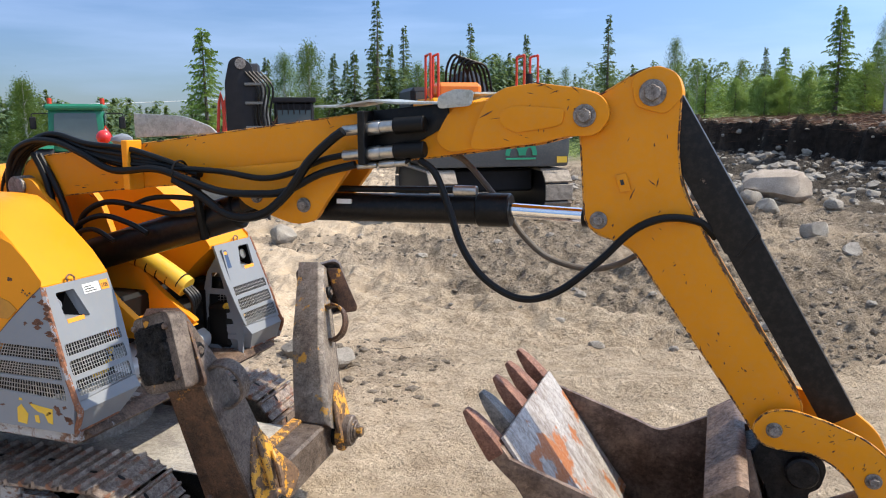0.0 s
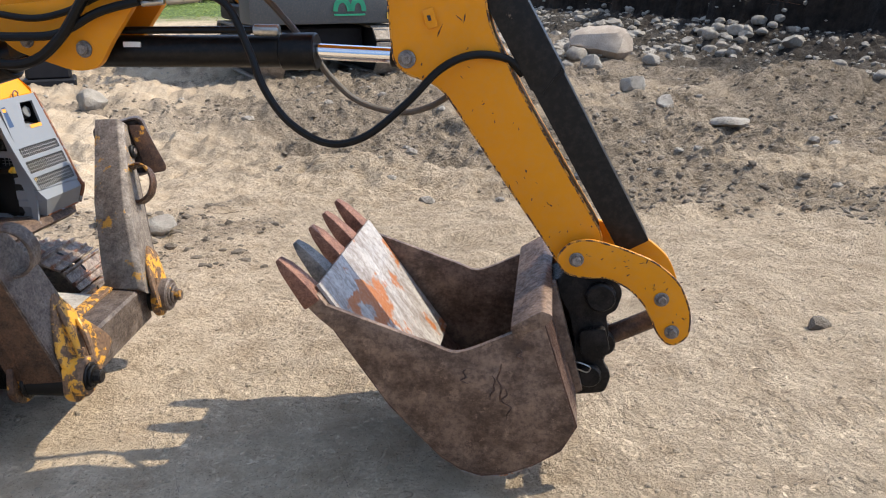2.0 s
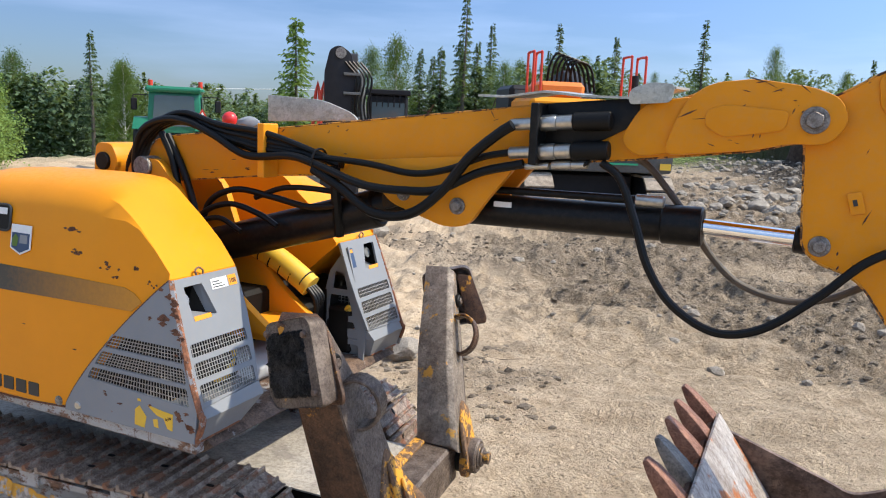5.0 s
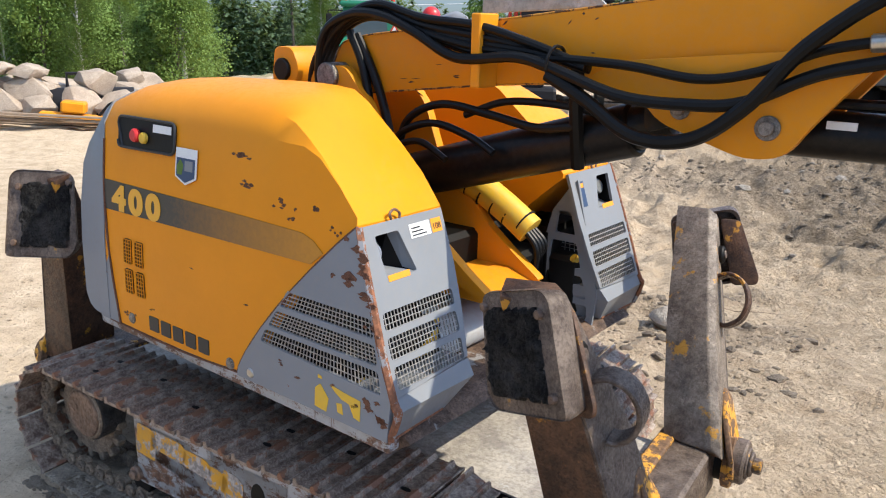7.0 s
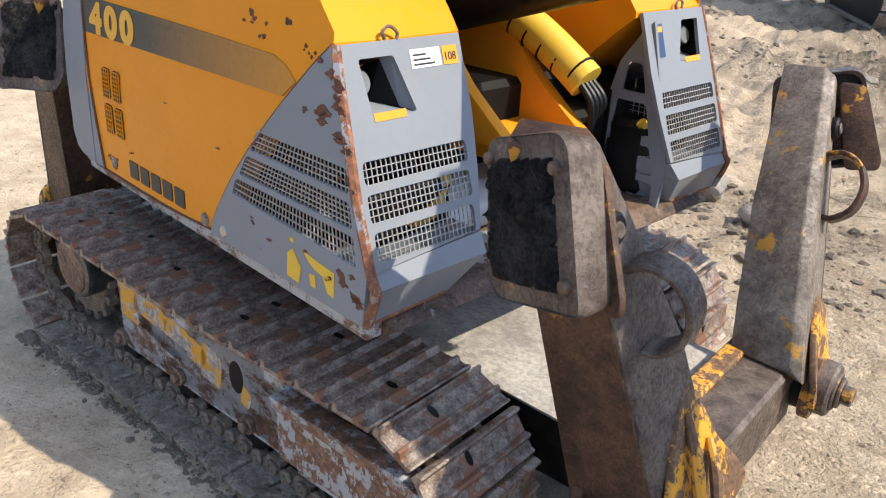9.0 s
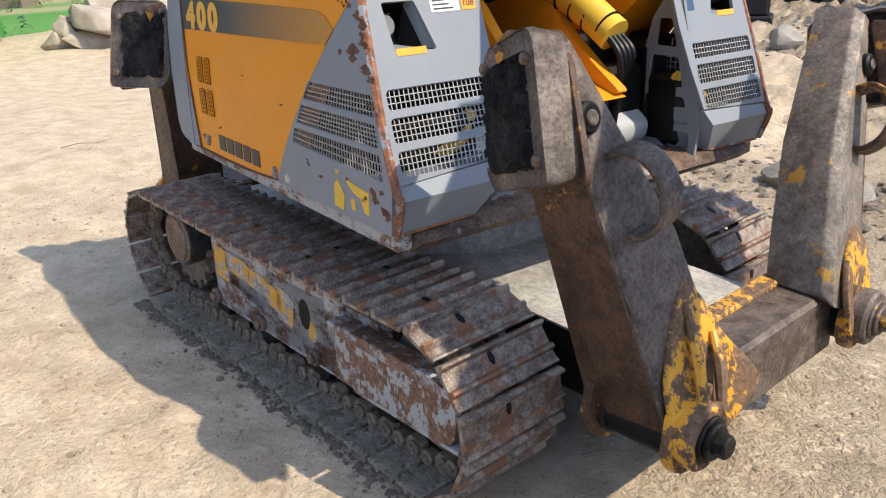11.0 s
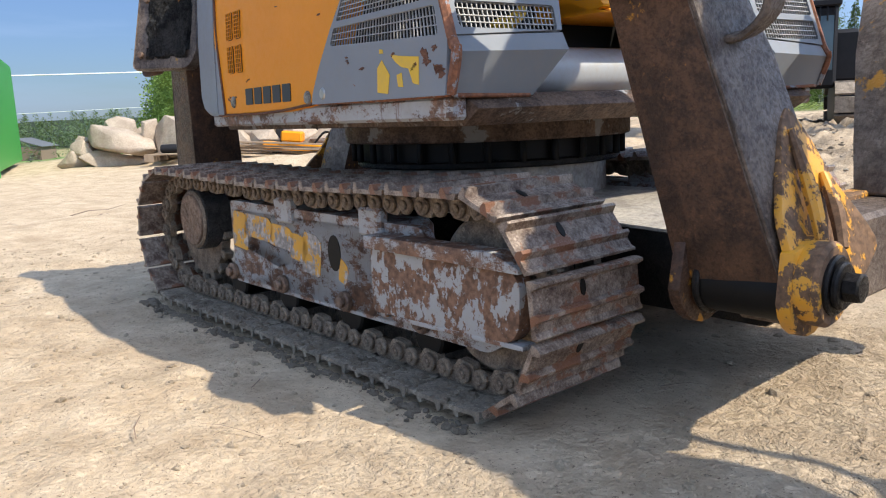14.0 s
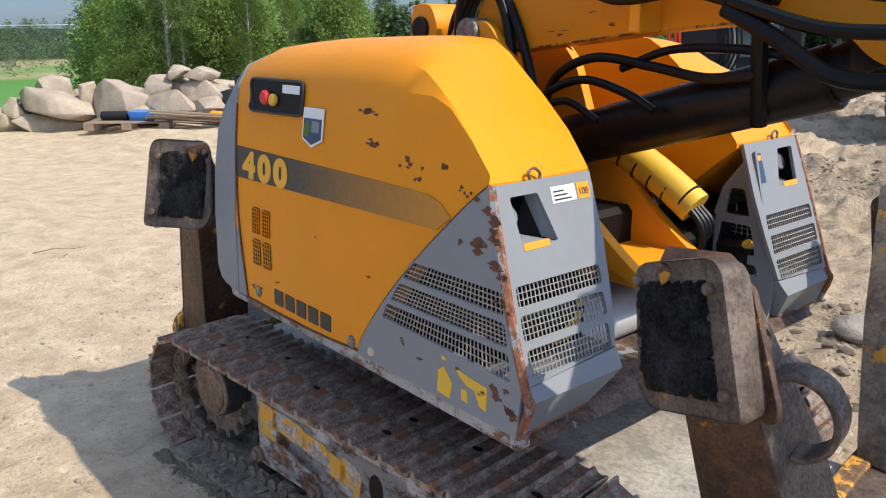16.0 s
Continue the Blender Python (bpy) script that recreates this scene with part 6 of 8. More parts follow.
    part("idler", bm, LINK, track, "worn front idler wheel")
    for i in range(COUNT):
        s, z, a = on_loop((i + 0.35) * loop / COUNT)
        m = Matrix.Translation((s, w, z)) @ Matrix.Rotation(a, 4, "Y")
        part("track_shoe", MUD_ME if z < 0.07 else SHOE_ME[0 if s > IDLER else (2, 3, 2, 1, 2, 0, 2)[i % 7]], SHOE, track, m=m)
        part("chain_link", LINK_ME, LINK, track, m=m)

# chassis and front frame are coloured near black for the shade on their sides
chassis = part("chassis", box(-3.62, -2.25, -0.40, 0.40, 0.20, 0.440, 0.02), COUPLER, robot, "chassis between the tracks, its shade painted near black", m=UNDER_IN)
part("deck_plate", box(-3.62, -2.29, -0.40, 0.40, 0.440, 0.449, 0.003), CHASSIS, chassis, "dusty deck plate between the tracks")
part("front_deck", prof([(-2.30, 0.24), (-1.62, 0.24), (-1.55, 0.30), (-1.60, 0.42), (-2.30, 0.445)], -0.30, 0.30, 0.01), COUPLER, chassis, "front frame with shade painted into its dark sides")
part("deck_plate", prof([(-2.29, 0.447), (-1.60, 0.422), (-1.60, 0.430), (-2.29, 0.455)], -0.31, 0.31, 0.002), CHASSIS, chassis, "pale dusty front deck plate")
part("front_beam", box(-1.66, -1.51, -0.36, 0.40, 0.27, 0.47, 0.012), LEG_BARE, chassis, "worn outrigger beam with scraped paint")
part("beam_rail", box(-1.70, -1.64, -0.38, 0.38, 0.42, 0.485, 0.006), LEG_YELLOW, chassis)
part("rear_beam", box(-4.44, -3.95, -0.40, 0.40, 0.27, 0.47, 0.012), LEG, chassis)
part("rear_deck", box(-3.98, -3.55, -0.28, 0.28, 0.25, 0.44, 0.012), CHASSIS, chassis)


def outrigger(side, end):
    """A folding leg hinged along the machine, leaning outward, with a rubber-faced foot at its top."""
    lean = {(-1, 1): 11.0, (1, 1): 24.0, (-1, -1): 4.6, (1, -1): 12.0}[side, end]
    s0 = (-1.60 if side < 0 else -1.585) if end > 0 else -4.20
    hinge = Matrix.Translation((s0, side * 0.44, 0.385)) @ Matrix.Diagonal((end, side, 1, 1)) @ pose(0, 0, 0, -lean, 0, 0)
    base = UNDER_IN @ hinge
    # the box of the leg tapers upwards; its front leans back, its inner side closes in
    rows_ = []
    for z, inner in ((0.0, -0.185), (0.14, -0.188), (0.42, -0.168), (0.745, -0.066), (0.885, -0.022)):
        xr, xf = -0.117 - 0.165 * z, 0.112 - 0.26 * z
        rows_.append([(xr, 0.053, z), (xf - 0.012, 0.044, z), (xf, 0.030, z), (xf + 0.004, inner, z), (xf - 0.03, inner - 0.012, z + 0.02), (-0.095 - 0.205 * z, inner + 0.012, z + 0.02)])
    bm = bevel(loft(rows_), 0.006, 2, 18)
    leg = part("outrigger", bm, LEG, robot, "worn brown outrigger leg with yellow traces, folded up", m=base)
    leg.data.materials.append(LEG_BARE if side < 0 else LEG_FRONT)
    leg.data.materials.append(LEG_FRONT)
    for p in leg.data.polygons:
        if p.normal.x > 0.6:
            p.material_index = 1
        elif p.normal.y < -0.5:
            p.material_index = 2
    for z in (0.20, 0.47):      # weld beads along the front edge
        part("weld_bead", tube([(0.112 - 0.26 * t_ - 0.004, 0.040, t_) for t_ in (z - 0.17, z - 0.06, z + 0.06, z + 0.16)], 0.005, 6, 3), LEG_BARE, leg)
    # foot: a bent pan round the leg's head, turned on its pin, with a torn rubber pad
    ex, ez = Vector((0.259, 0.081, 0.102)).normalized(), Vector((-0.08, -0.105, 0.275)).normalized()
    if end < 0:      # the rear feet hang more upright
        ex, ez = Vector((0.23, 0.155, 0.015)).normalized(), Vector((-0.01, -0.105, 0.275)).normalized()
    ey = ez.cross(ex).normalized()
    ez = ex.cross(ey)
    fm = Matrix(((ex.x, ey.x, ez.x, -0.1875), (ex.y, ey.y, ez.y, 0.0985), (ex.z, ey.z, ez.z, 0.7625), (0, 0, 0, 1)))
    if side > 0:
        fm = Matrix.Translation((0.035, 0.012, 0.01)) @ fm
    if end < 0:
        fm = Matrix.Translation((-0.01, 0.0, -0.015)) @ fm @ Matrix.Diagonal((0.97, 1, 1.14, 1))
    fo_ = rounded([(-0.112, -0.152), (0.150, -0.150), (0.128, 0.158), (-0.128, 0.152), (-0.148, -0.105)], [0.03, 0.02, 0.05, 0.035, 0.03], 5)
    foot = part("foot_plate", prof(fo_, -0.016, 0.0, 0.005), LEG_BARE, leg, "bent-edged steel foot plate", m=fm)
    wall = []
    for x, z in fo_:
        k = 1 - 0.05
        wall.append([(x, 0.004, z), (x * 1.015, -0.014, z * 1.015), (x * k, -0.070, z * k), (x * k - 0.010 * (1 if x > 0 else -1), -0.066, z * k - 0.008 * (1 if z > 0 else -1)), (x * 0.955, -0.014, z * 0.955)])
    bm = bmesh.new()
    rings_ = [[bm.verts.new(p) for p in r] for r in wall]
    for i in range(len(rings_)):
        if max(wall[i][0][0], wall[i - 1][0][0]) < -0.09 and wall[i][0][2] > -0.10:
            continue
        for j in range(5):
            bm.faces.new((rings_[i - 1][j], rings_[i - 1][(j + 1) % 5], rings_[i][(j + 1) % 5], rings_[i][j]))
    part("plate_rim", bm, LEG_BARE, foot, "worn folded rim of the foot plate")
    part("foot_ear", prof(rounded([(0.06, -0.15), (0.155, -0.160), (0.165, -0.13), (0.125, 0.10), (0.05, 0.12)], 0.02, 3), -0.085, -0.070, 0.004), LEG, foot)
    bm = bmesh.new()
    nx, nz = 24, 30
    grid = []
    for i in range(nx + 1):
        col_ = []
        for j in range(nz + 1):
            z = -0.118 + 0.235 * j / nz
            x = -0.122 + 0.212 * i / nx + 0.012 * (0.5 - j / nz) + (0.03 if z < -0.09 and i == 0 else 0)
            e = min(i, nx - i, j * 0.8, (nz - j) * 0.8)
            d_ = 0.014 + 0.009 * noise.noise(Vector((x * 22, z * 22, lean))) + 0.008 * noise.noise(Vector((x * 60, z * 60, lean))) + 0.004 * noise.noise(Vector((x * 150, z * 150, lean)))
            ragged = 0.7 + 1.3 * noise.noise(Vector((x * 45, z * 45, 3.0 + lean))) + 1.8 * max(0.0, noise.noise(Vector((x * 9, z * 9, lean))))
            col_.append(bm.verts.new((x + 0.004 * noise.noise(Vector((z * 50, lean, 1))), d_ if e > ragged else -0.004, z)))
        grid.append(col_)
    for i in range(nx):
        for j in range(nz):
            bm.faces.new((grid[i][j], grid[i + 1][j], grid[i + 1][j + 1], grid[i][j + 1]))
    bmesh.ops.solidify(bm, geom=bm.faces[:], thickness=0.006)
    part("rubber_pad", bm, RUBBER, foot, "torn black rubber pad", sharp=50)
    for x, z in ((0.092, 0.098), (0.112, -0.10), (-0.115, 0.115)):
        part("foot_bolt", cyl((x, -0.03, z), (x, 0.013, z), 0.0135, 6, 0.003), RUST, foot, "rusty hexagon bolt")
    # foot pin through the head of the leg
    c_pin = Vector((0.112 - 0.26 * 0.735, 0.002, 0.735))
    part("foot_pin", cyl(c_pin - Vector((0.01, 0, 0)), c_pin + Vector((0.020, 0, 0.004)), 0.034, 24, 0.006), DARK, leg, "black pin end")
    part("foot_pin_core", cyl(c_pin + Vector((0.018, 0, 0.004)), c_pin + Vector((0.026, 0, 0.006)), 0.017, 16, 0.003), LEG_BARE, leg)
    # lifting loop of flat bar welded to the front
    path = spline([(-0.062, -0.045, 0.640), (-0.01, -0.055, 0.658), (0.042, -0.062, 0.636), (0.072, -0.064, 0.575), (0.062, -0.060, 0.508), (0.02, -0.052, 0.470), (-0.012, -0.045, 0.468)], 5)
    ring_ = []
    for i, p in enumerate(path):
        dd = (path[min(i + 1, len(path) - 1)] - path[max(i - 1, 0)]).normalized()
        nn_ = Vector((dd.z, 0, -dd.x)) * 0.0075
        ring_.append([p + Vector((0, w, 0)) + nn_ * e for w, e in ((-0.033, -1), (0.033, -1), (0.033, 1), (-0.033, 1))])
    part("lifting_loop", bevel(loft(ring_), 0.004, 1), LEG_BARE if side < 0 else LEG, leg, "worn flat steel lifting loop")
    # hinge: end cheeks, tube and pin
    swap = Matrix(((0, 1, 0, 0), (1, 0, 0, 0), (0, 0, 1, 0), (0, 0, 0, 1)))
    for x, mat, r in ((-0.118, LEG, 0.105), (0.105, LEG_YELLOW, 0.095)):
        o = [(-0.012 + r * math.cos(a), -0.012 + r * math.sin(a)) for a in (math.pi * (1.0 + i / 10) for i in range(11))]
        bm = prof(o + [(0.052, 0.08), (-0.10, 0.08)], x, x + 0.028, 0.004)
        bmesh.ops.transform(bm, matrix=swap, verts=bm.verts)
        part("hinge_cheek", bm, mat, leg, "scraped hinge cheek")
    part("hinge_tube", cyl((-0.09, -0.012, -0.02), (0.105, -0.012, -0.02), 0.066, 28, 0.006), DARK, leg, "black hinge tube")
    part("tube_flange", cyl((-0.082, -0.012, -0.02), (-0.066, -0.012, -0.02), 0.076, 28, 0.004), COUPLER, leg)
    part("hinge_boss", cyl((0.12, -0.012, 0), (0.175, -0.012, 0), 0.082, 32, 0.008), LEG_YELLOW if side < 0 else LEG_BARE, leg, "scraped round hinge boss")
    pin = cyl((0.17, -0.012, 0), (0.184, -0.012, 0), 0.058, 24, 0.004)
    cyl((0.183, -0.012, 0), (0.196, -0.012, 0), 0.046, 24, 0.004, pin)
    cyl((0.194, -0.012, 0), (0.226, -0.012, 0), 0.029, 8, 0.004, pin)
    part("hinge_pin", pin, COUPLER if side < 0 else LEG_BARE, leg, "worn hinge pin with washers")
    # ribbed yellow gusset from the foot of the leg towards the beam
    g = [(0.048, -0.06), (0.050, 0.05), (0.030, 0.13), (-0.10, 0.285), (-0.150, 0.318), (-0.186, 0.24), (-0.205, 0.15), (-0.262, 0.05), (-0.285, -0.02), (-0.22, -0.055), (-0.07, -0.075)]
    if side > 0 and end > 0:
        g = [(0.048, -0.06), (0.050, 0.10), (0.035, 0.22), (-0.06, 0.25), (-0.14, 0.12), (-0.16, 0.02), (-0.12, -0.05), (-0.05, -0.075)]
    bm = prof(rounded(g, 0.025, 3), 0.132, 0.150, 0.004)
    bmesh.ops.transform(bm, matrix=swap, verts=bm.verts)
    for v in bm.verts:      # it leans back with the leg
        v.co.x -= 0.36 * max(0.0, v.co.z)
    part("gusset", bm, LEG_YELLOW, leg, "yellow ribbed gusset plate")
    for y1, z1, y0 in (((-0.12, 0.27, -0.03), (-0.17, 0.17, -0.10)) if side < 0 or end < 0 else ()):
        part("gusset_rib", tube([(0.152 - 0.36 * z1, y1, z1), (0.160 - 0.18 * z1, (y0 + y1) / 2, z1 * 0.5 + 0.02), (0.154, y0, 0.04)], [0.008, 0.016, 0.012], 8, 4), LEG_YELLOW, leg)
    return leg


for side in (-1, 1):
    for end in (1, -1):
        outrigger(side, end)

# ---- the digging bucket ----
bucket = thing("digging_bucket", "rusty steel digging bucket with five teeth, resting on the sand", "excavator bucket", UPPER)
SIDE = rounded([(-0.73, 0.835), (-0.70, 0.80), (-0.27, 0.655), (-0.20, 0.625), (-0.13, 0.65), (0.115, 0.775), (0.25, 0.36), (0.20, 0.26), (0.10, 0.185), (0.0, 0.14), (-0.09, 0.125), (-0.17, 0.145), (-0.25, 0.195), (-0.44, 0.40), (-0.62, 0.665)],
               [0.005, 0.03, 0.05, 0.05, 0.05, 0.005, 0.03, 0.05, 0.06, 0.06, 0.06, 0.06, 0.05, 0.05, 0.05], 3)
B0, B1 = -0.475, 0.40
for w, lab in ((B0, "rusty bucket cheek with dark drip stains"), (B1 - 0.022, "rusty bucket cheek")):
    part("cheek_plate", prof(SIDE, w, w + 0.022, 0.004), RUST, bucket, lab)
shell = [(-0.735, 0.825), (-0.62, 0.655), (-0.44, 0.39), (-0.25, 0.188), (-0.17, 0.136), (-0.09, 0.115), (0.0, 0.13), (0.10, 0.176), (0.205, 0.252), (0.258, 0.36), (0.12, 0.775)]


def strip(pts, t, w0, w1):
    a = [Vector((s, 0, z)) for s, z in pts]
    nn = []
    for i, p in enumerate(a):
        dd = (a[min(i + 1, len(a) - 1)] - a[max(i - 1, 0)]).normalized()
        nn.append(Vector((-dd.z, 0, dd.x)))
    ring = [[(p.x, w0, p.z), (p.x, w1, p.z), (p.x + q.x * t, w1, p.z + q.z * t), (p.x + q.x * t, w0, p.z + q.z * t)] for p, q in zip(a, nn)]
    return loft(ring)


rng = random.Random(31)
for s0, z0, l in ((-0.03, 0.60, 0.16), (-0.06, 0.55, 0.10), (0.0, 0.50, 0.13), (-0.16, 0.57, 0.06), (0.04, 0.66, 0.05)):
    line_ = [(s0 + rng.gauss(0, 0.008), B0 - 0.0005, z0 - l * i / 5) for i in range(6)]
    part("drip_stain", tube(line_, [0.002, 0.004, 0.003, 0.004, 0.003, 0.001], 6, 3), RUST_IN, bucket, "dark oily drip stain")
part("shell", strip(shell, 0.02, B0 + 0.004, B1 - 0.004), RUST_IN, bucket, "dark rusty bucket shell")
part("cutting_plate", strip([(-0.725, 0.84), (-0.60, 0.665), (-0.42, 0.41), (-0.36, 0.33)], 0.012, B0 + 0.03, B1 - 0.03), SCRAPED, bucket, "scraped bright inner cutting plate with orange rust", m=Matrix.Translation((0.018, 0, 0.012)))
part("back_lip", prof(rounded([(0.02, 0.70), (0.135, 0.765), (0.15, 0.80), (0.11, 0.815), (0.0, 0.745)], 0.01, 2), B0 - 0.004, B1 + 0.004, 0.004), RUST, bucket, "thick rusty back lip")
part("back_rib", prof([(0.11, 0.80), (0.16, 0.80), (0.285, 0.36), (0.25, 0.34)], -0.20, -0.13, 0.004), RUST, bucket)
part("back_rib", prof([(0.11, 0.80), (0.16, 0.80), (0.285, 0.36), (0.25, 0.34)], 0.13, 0.20, 0.004), RUST, bucket)
part("heel_plate", strip([(-0.17, 0.128), (-0.09, 0.108), (0.0, 0.122), (0.06, 0.148)], -0.008, B0 + 0.02, B1 - 0.02), SCRAPED, bucket, "worn bright heel plate")
# worn pointed teeth on short welded shanks
for i in range(5):
    w = B0 + 0.035 + i * 0.2
    mat = TOOTH_GREY if i == 1 else TOOTH
    rows_ = []
    for s, z, t_, hw in ((-0.845, 0.948, 0.018, 0.020), (-0.815, 0.915, 0.040, 0.032), (-0.77, 0.862, 0.058, 0.039), (-0.735, 0.818, 0.068, 0.044), (-0.715, 0.79, 0.068, 0.045)):
        nx_, nz_ = 0.80 * t_ / 2, 0.60 * t_ / 2
        rows_.append([(s - nx_, w - hw, z - nz_), (s - nx_, w + hw, z - nz_), (s + nx_, w + hw, z + nz_), (s + nx_, w - hw, z + nz_)])
    tooth = part("tooth", bevel(loft(rows_), 0.006, 2), mat, bucket, "worn grey bucket tooth" if i == 1 else "rust-red bucket tooth")
    part("shank", prof(rounded([(-0.745, 0.785), (-0.70, 0.835), (-0.655, 0.775), (-0.60, 0.70), (-0.625, 0.675), (-0.69, 0.73)], 0.01, 2), w - 0.034, w + 0.034, 0.005), TOOTH_GREY if i % 2 else RUST, tooth, "welded tooth shank")
    part("tooth_pin", cyl((-0.715, w - 0.042, 0.803), (-0.715, w + 0.042, 0.803), 0.011, 10, 0.002), TOOTH, tooth)

# ---- stones and soil about the yard ----


def boulder(x, y, r, seed, squash=(1, 1, 0.7), label="pale granite boulder", mat=BOULDER, sink=0.3, lift=0.0, sub=3, group="", cuts=7, rough=0.35):
    if cuts > 8:
        bm = angular(seed, 14)
        bmesh.ops.transform(bm, matrix=Matrix.Diagonal((2 * r * squash[0], 2 * r * squash[1], 2 * r * squash[2], 1)), verts=bm.verts)
    else:
        bm = lump(r, seed, squash, sub, rough, cuts)
    ob = new("boulder", mesh_of(bm, "boulder", mat, True, 24))
    ob.matrix_basis = Matrix.Translation((x, y, H(x, y) + r * squash[2] * (1 - sink) * 0.8 + lift)) @ pose(0, 0, 0, 0, 0, seed * 47 % 360)
    return tagged(ob, label, "boulder", group)


boulder(7.6, 17.9, 0.78, 3, (1.05, 0.8, 0.62), "large pale flat-topped boulder on gravel", sink=0.25)
boulder(6.2, 12.85, 0.25, 5, (1, 0.9, 0.85), "round grey stone on the churned soil", COBBLE)
boulder(6.1, 17.9, 0.36, 6, (1.2, 1, 0.7), "pale stone beside the large boulder", COBBLE)
boulder(6.55, 15.6, 0.24, 7, (1.1, 1, 0.8), "pale round stone on gravel", COBBLE)
boulder(6.3, 9.9, 0.24, 8, (1.3, 0.9, 0.5), "flat grey stone on the soil", COBBLE)
boulder(5.95, 11.1, 0.19, 9, (1.5, 0.8, 0.6), "small pale stone on the soil", COBBLE)
boulder(3.08, 3.6, 0.075, 10, (1, 1, 0.8), "small dark stone in a dent of the sand", DARK_CLOD, sub=2, sink=0.75)
boulder(-1.25, 6.6, 0.16, 12, (1.2, 1, 0.7), "grey stone behind the robot", COBBLE)
boulder(-0.85, 6.2, 0.13, 14, (1.2, 1, 0.7), "grey stone behind the robot", COBBLE)
boulder(-2.6, 12.4, 0.22, 15, (1.1, 1, 0.8), "brown stone on the churned soil", COBBLE)
HEAP = (      # across, height above the yard, width, height of the blasted boulders along the ridge; turn
    ("long pale boulder lying aslant on the heap", 2.37, 0.42, 1.55, 0.62, 16), ("half-buried flat boulder under the heap", 2.21, 0.05, 1.45, 0.55, 0), ("upright angular boulder in the heap", 2.90, 0.55, 0.46, 0.78, 0),
    ("large pale angular boulder in the heap", 3.50, 0.45, 1.25, 0.95, 8), ("small grey boulder at the heap's end", 1.60, 0.44, 0.42, 0.30, 0), ("pale boulder at the heap's end", 1.49, 0.12, 0.75, 0.62, 0),
    ("dark-sided boulder in the heap", 1.71, 0.24, 0.60, 0.55, 0), ("angular pale boulder high on the heap", 4.31, 0.66, 0.64, 0.75, 30), ("pale slab on top of the heap", 4.65, 0.98, 0.58, 0.36, 0),
    ("pale slab on top of the heap", 5.11, 0.96, 0.76, 0.34, -10), ("large flat-faced boulder leaning on the heap", 4.56, 0.38, 0.95, 0.88, 12), ("angular grey boulder in the heap", 5.09, 0.58, 0.92, 0.66, -8),
    ("small angular boulder before the heap", 3.98, 0.24, 0.62, 0.5, 0), ("angular grey boulder in the heap", 5.22, 0.30, 0.70, 0.60, 0), ("angular pale boulder in the heap", 5.9, 0.35, 0.95, 0.8, 0),
    ("angular pale boulder in the heap", 6.6, 0.3, 0.9, 0.75, 0), ("angular grey boulder in the heap", 6.2, 0.75, 0.8, 0.6, 0), ("angular pale boulder in the heap", 7.3, 0.2, 0.7, 0.6, 0))
along, back = Vector((0.820, 0.572, 0)), Vector((-0.572, 0.820, 0))
for i, (lab, u, z, wd, ht, tilt_) in enumerate(HEAP):
    p = Vector((-16.6, 9.2, 0)) + along * u + back * (0.22 if z > 0.5 else 0.0)
    bm = angular(300 + i, 13 if i else 26, 0.03 if i else 0.07)
    bmesh.ops.transform(bm, matrix=Matrix.Diagonal((wd, max(0.55, 0.75 * wd), ht, 1)), verts=bm.verts)
    ob = new("boulder", mesh_of(bm, "boulder", BOULDER, True, 26))
    ob.matrix_basis = Matrix.Translation((p.x, p.y, z)) @ pose(0, 0, 0, 0, tilt_, 34.9)
    tagged(ob, lab, "boulder", "heaped boulders")
rng = random.Random(11)
for i in range(22):       # the heap's core and far side
    u, row = 1.6 + 0.28 * i + rng.uniform(-0.2, 0.2), rng.uniform(0.5, 1.3)
    p = Vector((-16.6, 9.2, 0)) + along * u + back * row
    hi = 0.30 if u < 4 else 0.48
    boulder(p.x, p.y, rng.uniform(0.36, 0.5), 140 + i, (rng.uniform(0.9, 1.3), 0.9, rng.uniform(0.7, 0.9)), "angular pale boulder at the back of the heap", sink=0.3, lift=hi * rng.uniform(0.2, 0.9), group="heaped boulders", cuts=11, rough=0.2)

rng = random.Random(2)
places = []
for _ in range(1500):      # stones below the bank
    y = rng.uniform(8, 40)
    x = float(bank_x(y)) + rng.gauss(-1.5, 1.3)
    places.append((x, y, H(x, y) + 0.02, rng.choice((0.06, 0.08, 0.10, 0.14, 0.19, 0.30)) * rng.uniform(0.7, 1.3), rng.random()))
for _ in range(420):      # rubble field ahead
    x, y = rng.gauss(6.0, 2.6), rng.gauss(20.5, 3.5)
    places.append((x, y, H(x, y) + 0.05, rng.choice((0.10, 0.16, 0.26, 0.45)) * rng.uniform(0.7, 1.3), rng.random()))
for _ in range(260):
    x, y = rng.uniform(-4, 12), rng.uniform(6.5, 17)
    places.append((x, y, H(x, y) + 0.01, rng.choice((0.04, 0.06, 0.1, 0.16)) * rng.uniform(0.7, 1.3), rng.random()))
places = [p for p in places if p[3] < 0.2 or p[1] > 16.5 or p[4] < 0.22]
STONES = [mesh_of(lump(0.5, 500 + i, (1.1, 0.95, 0.72), 3, 0.35, 5), "field_stone", COBBLE, True, 40) for i in range(7)]
large = sorted((p for p in places if p[3] > 0.2 and p[1] < 27), key=lambda p: p[1])[:120]
for i, (x, y, z, s_, _) in enumerate(large):
    st = new("field_stone", STONES[i % 7])
    st.matrix_basis = Matrix.Translation((x, y, z + 0.12 * s_)) @ pose(0, 0, 0, 0, 0, 67 * i % 360) @ Matrix.Scale(s_, 4)
    tagged(st, "grey field stone lying below the earth bank" if x > 9 else "grey field stone in the rubble beyond the yard", "stone", "stones below the bank")
places = [p for p in places if p not in large]
